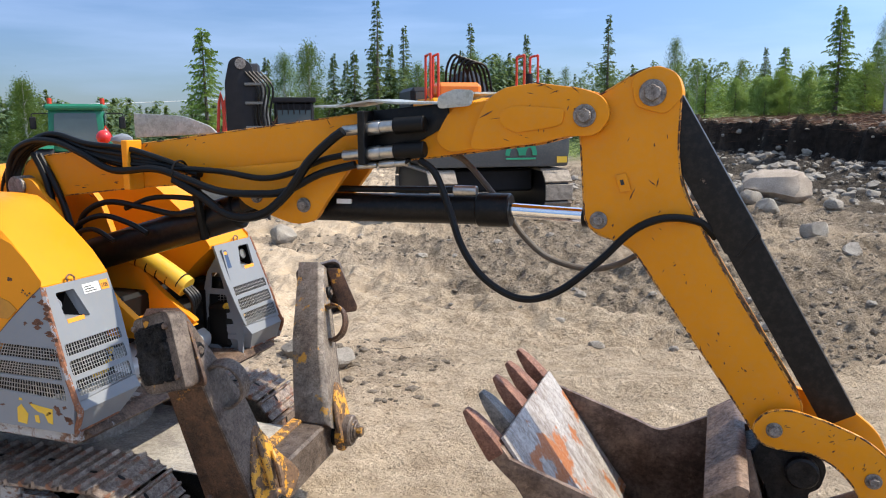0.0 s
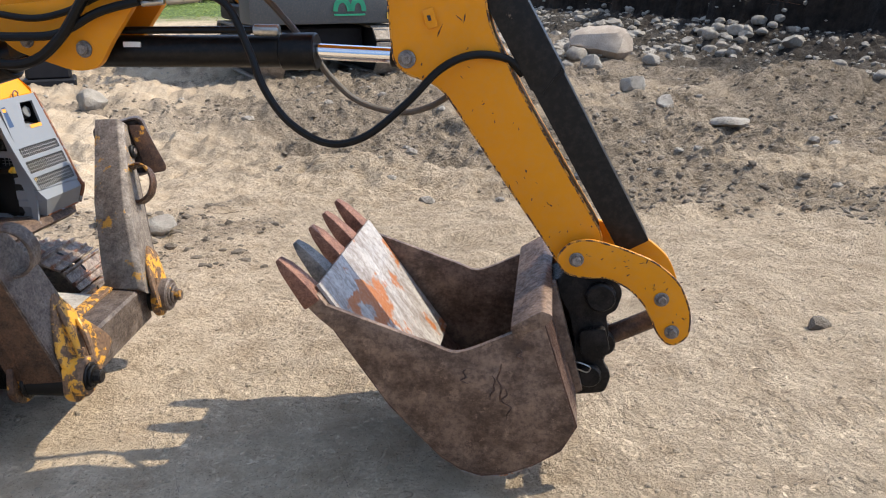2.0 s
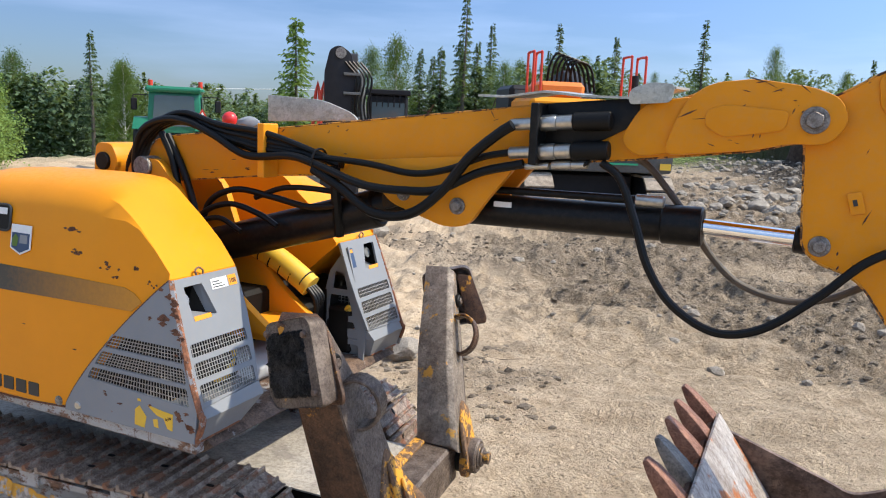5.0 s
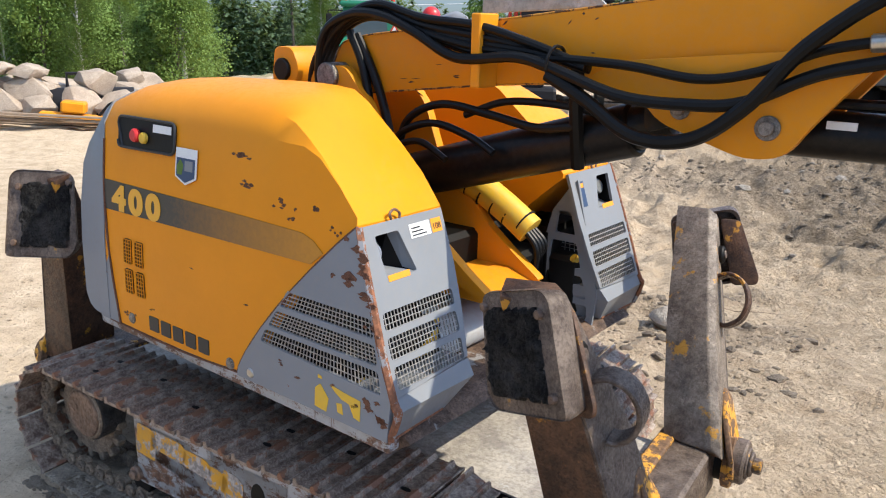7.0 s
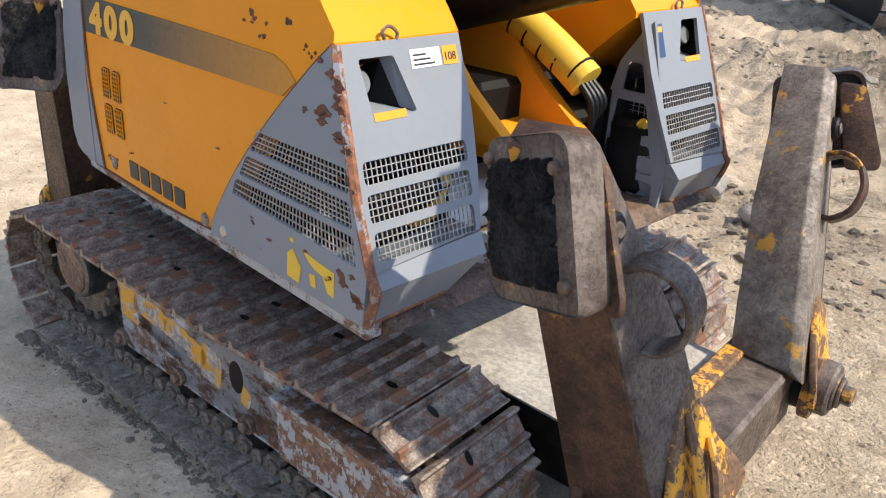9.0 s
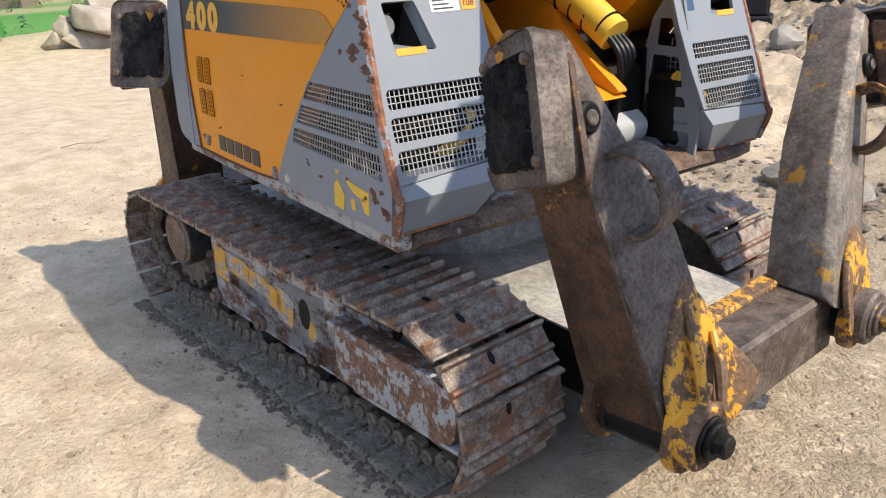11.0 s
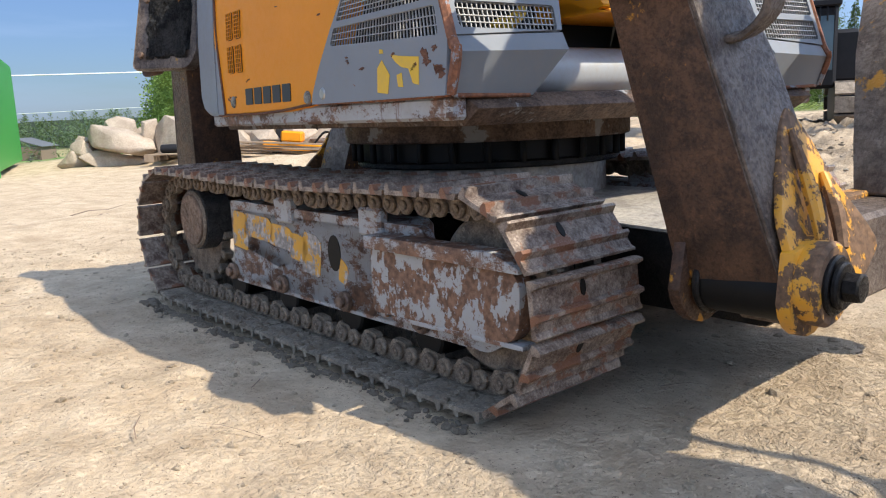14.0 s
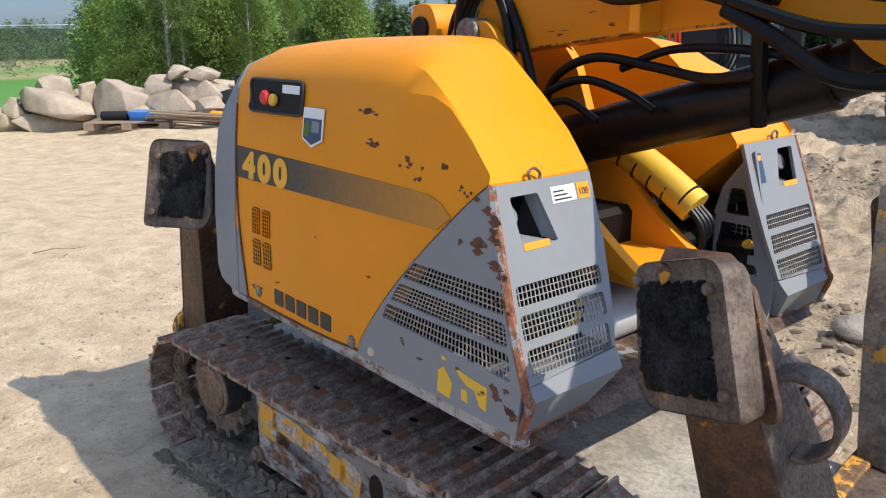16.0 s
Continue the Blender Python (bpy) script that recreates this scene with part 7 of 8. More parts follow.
scatter_mesh("rubble_stones", COBBLE, places, pebble, "grey and pale stones scattered below the earth bank", "stones")
places = []
for _ in range(16000):     # crumbs of dry soil
    x, y = rng.uniform(-5.5, 7), 1.0 + 8.5 * rng.random() ** 1.2
    places.append((x, y, H(x, y), rng.choice((0.006, 0.009, 0.012, 0.017, 0.028)) * rng.uniform(0.7, 1.4), rng.random()))
scatter_mesh("soil_crumbs", CLOD, places, pebble, "crumbs of dry pale soil on the sand", "soil")
places = []
for _ in range(16000):     # loose churned soil ahead
    y = 5.2 + 10 * rng.random() ** 1.3
    x = rng.uniform(-3, 9)
    if float(churned(x, y)) > rng.uniform(0.15, 0.9):
        places.append((x, y, H(x, y), rng.choice((0.012, 0.02, 0.02, 0.03, 0.05, 0.075)) * rng.uniform(0.6, 1.4), rng.random()))
scatter_mesh("soil_clods", DARK_CLOD, places, pebble, "dark clods of churned soil on the yard", "soil")


places = []
for _ in range(750):     # damp crumbs fallen along the near track
    u = Vector((-3.98 + 1.95 * rng.random() ** 1.5, -0.775 - abs(rng.gauss(0, 0.022)), 0))
    p = UNDER @ u
    places.append((p.x, p.y, H(p.x, p.y) + 0.004, rng.choice((0.006, 0.01, 0.016, 0.026)) * rng.uniform(0.6, 1.3), rng.random()))
for _ in range(700):     # mud lying on the lowest shoes
    u = Vector((-3.8 + 1.75 * rng.random(), -0.775 + 0.085 * rng.random(), 0))
    p = UNDER @ u
    places.append((p.x, p.y, 0.063, rng.choice((0.008, 0.012, 0.02, 0.03)) * rng.uniform(0.6, 1.3), rng.random()))
scatter_mesh("track_dirt", DARK_CLOD, places, pebble, "dark damp dirt fallen beside the track", "dirt")


def twig_shape(rng, s):
    a = rng.uniform(0, 6.28)
    p = [Vector((0, 0, 0))]
    for i in range(3):
        a += rng.uniform(-0.6, 0.6)
        p.append(p[-1] + Vector((math.cos(a), math.sin(a), rng.uniform(-0.12, 0.25))) * s / 3)
    v, f = [], []
    for i, q in enumerate(p):
        r = s * 0.012 * (1.2 - i / 3)
        v += [tuple(q + Vector(o) * r) for o in ((1, 0, 0), (-0.5, 0.8, 0.3), (-0.5, -0.4, 0.9))]
    for i in range(3):
        for j in range(3):
            f.append((3 * i + j, 3 * i + (j + 1) % 3, 3 * i + 3 + (j + 1) % 3, 3 * i + 3 + j))
    return v, f


places = [(x, y, H(x, y) + 0.006, s, rng.random()) for x, y, s in ((-3.9, 2.95, 0.35), (-3.7, 2.85, 0.22), (-2.9, 2.35, 0.22), (-2.3, 2.05, 0.16), (-2.25, 1.95, 0.1), (-4.4, 2.6, 0.2), (-6.6, 4.9, 0.5), (-6.3, 5.0, 0.4), (-1.6, 2.3, 0.12), (0.2, 3.9, 0.15), (-0.6, 6.9, 0.5), (1.4, 7.2, 0.4))]
for _ in range(900):
    x, y = rng.uniform(-8, 7), 0.8 + 11 * rng.random() ** 1.3
    places.append((x, y, H(x, y) + 0.008, rng.choice((0.03, 0.05, 0.07, 0.14)) * rng.uniform(0.6, 1.3), rng.random()))
scatter_mesh("dry_twigs", TWIG, places, twig_shape, "dry twigs and roots lying on the sand", "twigs")
places = []
for _ in range(5200):     # felling waste along the bank's edge
    y = rng.uniform(3, 40)
    x = float(bank_x(y)) + abs(rng.gauss(2.6, 3.6)) + 0.3
    places.append((x, y, H(x, y) + rng.uniform(0, 0.18), rng.uniform(0.25, 1.1), rng.random()))
scatter_mesh("felling_waste", plain("red_brown_brash", (0.22, 0.11, 0.07), 0.9, 0, var=0.5), places, twig_shape, "red-brown brash and roots on top of the bank", "brash")
places = []
for _ in range(420):      # roots hanging out of the bank
    y = rng.uniform(6, 36)
    x = float(bank_x(y)) + rng.uniform(0.6, 1.6)
    places.append((x, y, H(x, y) + 0.1, rng.uniform(0.4, 1.3), rng.random()))
scatter_mesh("bare_roots", PALE_TWIG, places, twig_shape, "pale bare roots at the bank's edge", "roots")
for x, y, s in ((14.9, 17.6, 0.22), (15.6, 15.6, 0.26), (14.4, 21.5, 0.2), (16.4, 19, 0.24), (15.1, 26, 0.25), (16.8, 14.6, 0.22)):
    bm = tube([(0, 0, -0.2), (0, 0, 0.1), (0.01, 0, 0.34)], [s * 1.5, s * 1.05, s], 12, 3)
    st = new("tree_stump", mesh_of(bm, "tree_stump", BARK, True))
    st.matrix_basis = Matrix.Translation((x, y, H(x, y)))
    tagged(st, "grey sawn tree stump on the bank", "tree stump", "stumps on the bank")


def blade(rng, s):
    a, l = rng.uniform(0, 6.28), rng.uniform(-0.4, 0.4)
    d = Vector((math.cos(a), math.sin(a), 0)) * s * 0.05
    t = Vector((l * s * math.cos(a + 1), l * s * math.sin(a + 1), s))
    return [tuple(-d), tuple(d), tuple(t)], [(0, 1, 2)]


def clump(rng, s):
    """A tuft of a plant: several bent leaves."""
    v, f = [], []
    for _ in range(7):
        a, b = rng.uniform(0, 6.28), rng.uniform(0.2, 1.0)
        o = Vector((rng.gauss(0, 0.3), rng.gauss(0, 0.3), rng.uniform(0, 0.8))) * s
        d = Vector((math.cos(a), math.sin(a), rng.uniform(-0.3, 0.5))) * s * 0.32
        e = d.cross(Vector((0, 0, 1))).normalized() * s * 0.10
        n = len(v)
        v += [tuple(o), tuple(o + d * 0.5 + e), tuple(o + d), tuple(o + d * 0.5 - e)]
        f.append((n, n + 1, n + 2, n + 3))
    return v, f


places = []
for _ in range(15000):
    y = 6 + 60 * rng.random() ** 1.3
    x = float(bank_x(y)) + 7.5 + rng.random() ** 1.4 * 36
    places.append((x, y, H(x, y) - 0.02, rng.uniform(0.15, 0.5), rng.random()))
for _ in range(5000):
    x, y = rng.uniform(-30, 16), rng.uniform(38, 62)
    places.append((x, y, H(x, y) - 0.02, rng.uniform(0.25, 0.6), rng.random()))
scatter_mesh("grass_tufts", GRASS, places, clump, "grass and weeds on the bank and the far edge of the yard", "grass")

# ---- trees ----


def conifer(h, seed, width=0.2, droop=0.35, bare=0.08, step=0.34, needle=0.20):
    """Spruce: a tapered trunk and whorls of drooping, needled branches."""
    rng = random.Random(seed)
    v, f = [], []
    z = h * bare
    while z < h * 0.985:
        reach = h * width * (1 - z / h) ** 0.85 * rng.uniform(0.75, 1.2) + 0.12
        for _ in range(rng.randint(5, 7)):
            a = rng.uniform(0, 6.28)
            d = Vector((math.cos(a), math.sin(a), 0))
            r = reach * rng.uniform(0.5, 1.15)
            z1 = z + step * rng.uniform(-1.0, 1.0)
            k = max(4, int(r / 0.10))
            for i in range(k):
                t = (i + rng.random()) / k
                p = d * r * t + Vector((0, 0, z1 - droop * r * t * t + 0.1 * r * t + rng.gauss(0, 0.03)))
                for sgn in (-1, 1):
                    side = Vector((-d.y, d.x, 0)) * sgn
                    tip = p + side * needle * rng.uniform(0.35, 1.1) * (1.15 - t) * (0.5 + 0.7 * r) + d * needle * rng.uniform(0.3, 0.9) + Vector((0, 0, rng.gauss(-0.10, 0.06)))
                    q = p + d * needle * rng.uniform(0.2, 0.42) + Vector((0, 0, 0.04))
                    n = len(v)
                    v += [tuple(p), tuple(tip), tuple(q)]
                    f.append((n, n + 1, n + 2))
        z += step * rng.uniform(0.7, 1.25) * (0.55 + 0.6 * (1 - z / h))
    return v, f


def leaf_crown(h, seed, start=0.22, spread=0.2, count=46, leaf=0.10, per=90):
    """Birch: many small leaves round thin rising limbs, with gaps."""
    rng = random.Random(seed)
    v, f, limbs = [], [], []
    for i in range(count):
        t = (i + rng.random()) / count
        z = h * (start + (0.97 - start) * t)
        a = rng.uniform(0, 6.28)
        r = h * spread * math.sin(math.pi * min(1, 0.22 + 0.78 * t)) ** 0.7 * rng.uniform(0.25, 1.1)
        c = Vector((math.cos(a) * r, math.sin(a) * r, z))
        limbs.append((Vector((0, 0, max(0.3, z - 0.9 * r))), c))
        sg = 0.026 * h + 0.06
        for _ in range(per):
            o = c + Vector((rng.gauss(0, sg), rng.gauss(0, sg), rng.gauss(0, sg * 1.1)))
            d = Vector((rng.gauss(0, 1), rng.gauss(0, 1), rng.gauss(-0.2, 0.8))).normalized() * leaf * rng.uniform(0.6, 1.3)
            e = d.orthogonal().normalized() * leaf * 0.42
            n = len(v)
            v += [tuple(o), tuple(o + d * 0.5 + e), tuple(o + d), tuple(o + d * 0.5 - e)]
            f.append((n, n + 1, n + 2, n + 3))
    return v, f, limbs


def data_mesh(name, v, f, mat):
    me = bpy.data.meshes.new(name)
    me.from_pydata(v, [], f)
    me.materials.append(mat)
    return me


def tree(kind, h, seed, label):
    root = thing("tree", label, "tree")
    rng = random.Random(seed)
    lean = rng.uniform(-0.015, 0.015) * h
    bm = tube([(0, 0, -0.3), (0, 0, h * 0.3), (lean, 0, h * 0.65), (lean * 1.5, 0, h * 0.97)], [h * 0.017 + 0.02, h * 0.013 + 0.01, h * 0.007 + 0.008, 0.01], 8, 4)
    limbs = []
    if kind == "spruce":
        v, f = conifer(h, seed, 0.17, 0.35, 0.04, 0.22, 0.26)
        mat = SPRUCE
    elif kind == "fir":
        v, f = conifer(h, seed, 0.25, 0.2, 0.04, 0.20, 0.30)
        mat = FIR
    elif kind == "pine":
        v, f = conifer(h, seed, 0.12, 0.12, 0.16, 0.30, 0.30)
        mat = PINE
    elif kind == "thin":
        v, f, limbs = leaf_crown(h, seed, 0.24, 0.15, 80, 0.085, 110)
        mat = BIRCH
    else:
        v, f, limbs = leaf_crown(h, seed, *((0.06, 0.34, 70, 0.058, 120) if kind == "shrub" else (0.12, 0.19, 90, 0.09, 150)))
        mat = SHRUB if kind == "shrub" else BIRCH
    for a, b in limbs[::2]:
        tube([a, a.lerp(b, 0.55) + Vector((0, 0, 0.03 * h)), b], [h * 0.004 + 0.008, 0.008, 0.004], 5, 2, bm)
    part("trunk", bm, BIRCH_BARK if kind in ("birch", "thin") else BARK, root)
    part("crown", data_mesh("crown", v, f, mat), mat, root)
    return root


def plant(proto, x, y, top, base_h, turn=0.0, group=""):
    z = H(x, y)
    k_ = max(0.5, (top - z)) / base_h
    ob = copy_thing(proto, Matrix.Translation((x, y, z)) @ pose(0, 0, 0, 0, 0, turn))
    ob.scale = (k_, k_, k_)
    if group:
        ob["group"] = group
    return ob


def far_tree(rng, s, dome=True, leaves=70, leaf=0.095):
    """A far tree: a ragged cone or dome of a few dozen leaf clumps."""
    v, f = [], []
    w = s * rng.uniform(0.25, 0.34) if dome else s * rng.uniform(0.13, 0.18)
    for _ in range(leaves):
        t = rng.random() ** 0.8
        r = w * (math.sin(math.pi * (0.12 + 0.83 * t)) if dome else (1.04 - t)) * rng.uniform(0.45, 1.1)
        a = rng.uniform(0, 6.28)
        o = Vector((math.cos(a) * r, math.sin(a) * r, s * (0.02 + 0.96 * t)))
        d = Vector((math.cos(a + rng.gauss(0, 0.8)), math.sin(a + rng.gauss(0, 0.8)), rng.uniform(-0.9, 0.5))) * s * leaf
        e = d.cross(Vector((0, 0, 1))).normalized() * s * leaf * 0.5
        n = len(v)
        v += [tuple(o - d * 0.5), tuple(o + e), tuple(o + d), tuple(o - e)]
        f.append((n, n + 1, n + 2, n + 3))
    return v, f


PROTO = {}
for kind, h, label in (("spruce", 9, "dark narrow spruce at the forest edge"), ("fir", 7, "light green young spruce behind the machines"), ("pine", 12, "tall thin-crowned pine at the forest edge"), ("birch", 8, "leafy birch at the forest edge"), ("thin", 8, "slender sparse birch with a white trunk"), ("shrub", 2.4, "bushy young birch on the bank")):
    PROTO[kind] = [(tree(kind, h, 7 * i + 3, label), h) for i in range(2)]
STANDS = (
    ("fir", ((-12.9, 43.1, 7.1), (17.0, 34.2, 6.8), (19.8, 46, 6.2))),
    ("spruce", ((-18.9, 77.7, 8.1), (-17.3, 78.1, 8.2), (-10.2, 74.3, 8.3), (-8.3, 74.5, 8.6), (-9.3, 76.5, 7.8), (-4.9, 74.8, 9.1), (-6.4, 73.5, 9.0), (23.5, 58, 7.2))),
    ("pine", ((-5.76, 69.8, 12.6), (13.2, 63.6, 10.3), (-35.1, 61.2, 7.7))),
    ("birch", ((-11.6, 69.0, 8.7), (-13.2, 66, 7.6), (-2.2, 70, 7.0), (0.2, 72, 6.2), (-35.5, 66.7, 5.6), (-28.1, 53, 4.9), (-42.6, 62.3, 5.9), (-27.8, 37.4, 5.2), (-30, 33, 5.0))),
    ("thin", ((3.1, 79.9, 8.8), (18.2, 62.4, 8.3), (16.7, 108, 9.2), (-25.9, 21.0, 5.9), (-25.3, 25.0, 5.2), (-28.6, 24.3, 4.6), (-24.8, 28.5, 4.4), (-27.0, 31.5, 4.8), (18.8, 33.6, 6.3), (21, 56, 6.2))),
)
rng = random.Random(21)
for kind, spots in STANDS:
    for i, (x, y, top) in enumerate(spots):
        proto, bh = PROTO[kind][i % 2]
        plant(proto, x, y, top, bh, rng.uniform(0, 360), "trees round the yard")
for i in range(120):       # young growth on the bank and before the forest
    y = rng.uniform(13, 62)
    x = float(bank_x(y)) + 6 + 26 * rng.random() ** 1.3
    proto, bh = PROTO["fir" if i % 9 == 0 else "thin" if i % 9 == 4 else "shrub"][i % 2]
    plant(proto, x, y, H(x, y) + rng.uniform(0.6, 1.7) * (1.6 if i % 9 in (0, 4) else 1.0) * (1 + 0.012 * y), bh, rng.uniform(0, 360), "young trees on the bank")
places = []
for _ in range(900):
    y = rng.uniform(12, 70)
    x = float(bank_x(y)) + 9 + 30 * rng.random() ** 1.2
    places.append((x, y, H(x, y) - 0.05, rng.uniform(0.6, 1.7) * (1 + 0.01 * y), rng.random()))
scatter_mesh("young_growth", SHRUB, places, lambda r_, s_: far_tree(r_, s_, True, 90, 0.07), "low light-green birch saplings on the bank", "saplings")
for i in range(105):       # thicket beyond the boulders
    ang, d = rng.uniform(-0.93, -0.64), rng.uniform(21, 46)
    x, y = math.sin(ang) * d - 0.8, math.cos(ang) * d + 1.4
    proto, bh = PROTO[("shrub", "thin", "shrub", "birch")[i % 4]][i % 2]
    plant(proto, x, y, rng.uniform(1.6, 3.2) * (1.0 if i % 4 in (0, 2) else 1.5) * (0.7 + 0.012 * d), bh, rng.uniform(0, 360), "thicket beyond the boulders")
for kind in PROTO:        # the first of each kind stands in the wood as well
    for i, (proto, bh) in enumerate(PROTO[kind]):
        x, y = -16 + 7 * i + 3 * len(kind), 84 + 2 * i
        proto.matrix_basis = Matrix.Translation((x, y, H(x, y)))
        proto["group"] = "trees round the yard"


valley_places, leafy_places, spruce_places = [], [], []
for i in range(2900):     # wooded rise beyond the valley
    a, d = rng.uniform(-2.7, -0.70), 190 + 260 * rng.random() ** 1.5
    x, y = math.sin(a) * d, math.cos(a) * d
    valley_places.append((x, y, H(x, y) - 0.3, rng.uniform(2.2, 6.5) * (0.7 if d < 225 else 1.0), rng.random()))
for i in range(2100):     # forest edge ahead
    a, d = rng.uniform(-0.74, 1.35), 74 + 120 * rng.random() ** 2.2
    x, y = math.sin(a) * d, math.cos(a) * d
    tall = rng.uniform(4.2, 7.4) * (1.0 + 0.12 * math.sin(9 * a)) - (2.3 if a > 0.1 else -0.5)
    (leafy_places if rng.random() < 0.68 else spruce_places).append((x, y, H(x, y) - 0.3, tall, rng.random()))
scatter_mesh("valley_forest", FARWOOD, valley_places, far_tree, "leafy forest on the rise beyond the valley", "forest")
scatter_mesh("far_forest", FARWOOD, leafy_places, lambda r_, s: far_tree(r_, s, True, 210, 0.045), "mixed leafy forest closing the horizon", "forest")
scatter_mesh("far_spruce_forest", SPRUCE, spruce_places, lambda r_, s: far_tree(r_, s, False, 190, 0.04), "dark spruces in the forest closing the horizon", "forest")
places = []
for i in range(420):      # bushes on the valley's field edges
    a = rng.uniform(-2.2, -0.75)
    d = rng.uniform(125, 190) if i % 5 else rng.uniform(50, 60)
    x, y = math.sin(a) * d, math.cos(a) * d
    places.append((x, y, H(x, y) - 0.3, rng.uniform(1.2, 3.4), rng.random()))
scatter_mesh("field_bushes", FARWOOD, places, far_tree, "bushes along the edge of the green field", "bushes")
barn = thing("barn", "small red-brown barn at the field's far edge", "barn", Matrix.Translation((-128, 66, H(-128, 66))) @ pose(0, 0, 0, 0, 0, 35))
part("wall", box(-4, 4, -2.5, 2.5, 0, 2.2, 0), TWIG, barn)
part("roof", prof([(-4.4, 2.1), (-4.4, 2.2), (0, 3.6), (4.4, 2.2), (4.4, 2.1), (0, 3.45)], -2.8, 2.8, 0), MACHINE_GREY, barn)

# power line over the valley
line = thing("power_line", "pale power cable sagging between poles beyond the yard", "power line")
part("cable", tube([(-75, -6, 4.6), (-62, 12, 4.15), (-52, 26, 4.1), (-46, 40, 4.4)], 0.045, 5, 8), WHITE, line)
part("cable", tube([(-120, 40, 2.5), (-80, 62, 2.9), (-40, 84, 4.0), (-10, 100, 5.6)], 0.035, 5, 8), WHITE, line)
for x, y, h in ((-120, 40, 7.2), (-10, 100, 6.5), (-46, 40, 8.2)):
    part("pole", cyl((x, y, H(x, y)), (x, y, H(x, y) + h), 0.14, 8, 0), WOOD, line)

# ---- machines in the yard ----


def crawler(parent, x, y0, y1, w=0.55, h=0.85, n=26, name="crawler_track"):
    """A simple track: a rounded loop with shoes, running along y."""
    r = h / 2
    o = rounded([(y0, 0.03), (y1, 0.03), (y1, h - 0.03), (y0, h - 0.03)], r * 0.9, 6)
    swap = Matrix(((0, 1, 0, 0), (1, 0, 0, 0), (0, 0, 1, 0), (0, 0, 0, 1)))
    bm = prof(o, x - w * 0.36, x + w * 0.36, 0.01)
    bmesh.ops.transform(bm, matrix=swap, verts=bm.verts)
    tr = part(name, bm, MACHINE_BLACK, parent)
    length = y1 - y0 - h
    total = 2 * length + math.pi * h
    me = mesh_of(box(-total / n * 0.46, total / n * 0.46, -w / 2, w / 2, -0.015, 0.03, 0.006), "shoe", TRACK_FAR)
    for i in range(n):
        u = i * total / n
        if u < length:
            p, a = (y0 + r + u, h), 0
        elif u < length + math.pi * r:
            a = (u - length) / r
            p = (y1 - r + r * math.sin(a), r + r * math.cos(a))
        elif u < 2 * length + math.pi * r:
            p, a = (y1 - r - (u - length - math.pi * r), 0), math.pi
        else:
            a = math.pi + (u - 2 * length - math.pi * r) / r
            p = (y0 + r + r * math.sin(a), r + r * math.cos(a))
        part("track_shoe", me, TRACK_FAR, tr, m=Matrix.Translation((x, p[0], p[1])) @ pose(0, 0, 0, 0, 0, 90) @ Matrix.Rotation(a, 4, "Y"))
    return tr


def rail(parent, pts, r, mat, name="handrail", label=""):
    return part(name, tube(pts, r, 8, 3), mat, parent, label)


exc = thing("crawler_excavator", "yellow and grey crawler excavator seen from its counterweight", "excavator", Matrix.Translation((1.1, 14.9, H(1.1, 15.5))) @ pose(0, 0, 0, 0, 0, 13))
crawler(exc, -1.15, -0.1, 3.7)
crawler(exc, 1.15, -0.1, 3.7)
part("car_body", box(-0.9, 0.9, 0.7, 3.0, 0.4, 0.85, 0.04), MACHINE_BLACK, exc)
cw = frustum((-1.42, 1.42, 0.1, 1.0), (-1.42, 1.42, 0.0, 1.0), 0.92, 1.58, 0.07)
cwp = part("counterweight", cw, MACHINE_GREY, exc, "dark grey cast counterweight with a green emblem")
part("counterweight_band", box(-1.30, 1.44, -0.008, 0.0, 1.47, 1.56, 0.002), WHITE, cwp, "pale band on the counterweight")
part("red_mark", prof([(1.05, 1.49), (1.40, 1.49), (1.42, 1.56), (1.25, 1.545)], -0.014, -0.009, 0), RED, cwp)
for x0, wd in ((0.10, 0.36), (0.42, 0.32)):
    o = [(x0 + wd / 2 * (1 + math.cos(a)), 1.15 + 0.26 * math.sin(a)) for a in (math.pi * i / 10 for i in range(11))]
    i_ = [(x0 + wd / 2 + (wd / 2 - 0.09) * math.cos(a), 1.15 + 0.15 * math.sin(a)) for a in (math.pi * (10 - i) / 10 for i in range(11))]
    part("emblem", prof(o + i_, 0.030, 0.040, 0), LOGO, cwp, "green arched emblem")
part("emblem_bar", box(0.12, 0.72, 0.035, 0.045, 1.07, 1.105, 0), LOGO, cwp)
part("yellow_mark", box(1.15, 1.36, 0.032, 0.042, 1.0, 1.12, 0), SLEEVE, cwp)
part("upper_frame", box(-1.35, 1.35, 0.9, 3.4, 0.92, 1.25, 0.04), MACHINE_BLACK, exc)
part("engine_hood", box(-1.30, 1.30, 0.35, 2.2, 1.25, 2.25, 0.08), ARM_YELLOW, exc, "yellow engine hood")
part("hood_top", box(-1.1, -0.2, 0.6, 1.6, 2.25, 2.55, 0.08), ORANGE, exc, "orange-yellow raised hood")
cab = part("cab", box(-1.35, -0.45, 2.0, 3.5, 1.25, 2.52, 0.08), MACHINE_BLACK, exc, "dark operator cab")
part("window", box(-1.25, -0.55, 1.985, 1.996, 1.75, 2.42, 0.0), GLASS, cab)
part("exhaust", cyl((0.9, 1.0, 2.2), (0.9, 1.0, 2.75), 0.07, 12), MACHINE_BLACK, exc)
for x in (-1.25, -1.10, 0.62, 0.90):
    rail(exc, [(x, 0.5, 2.1), (x, 0.5, 2.98), (x, 0.56, 3.06), (x, 0.9, 3.06), (x, 0.96, 2.98), (x, 0.96, 2.1)], 0.025, RED, label="red-orange handrail")
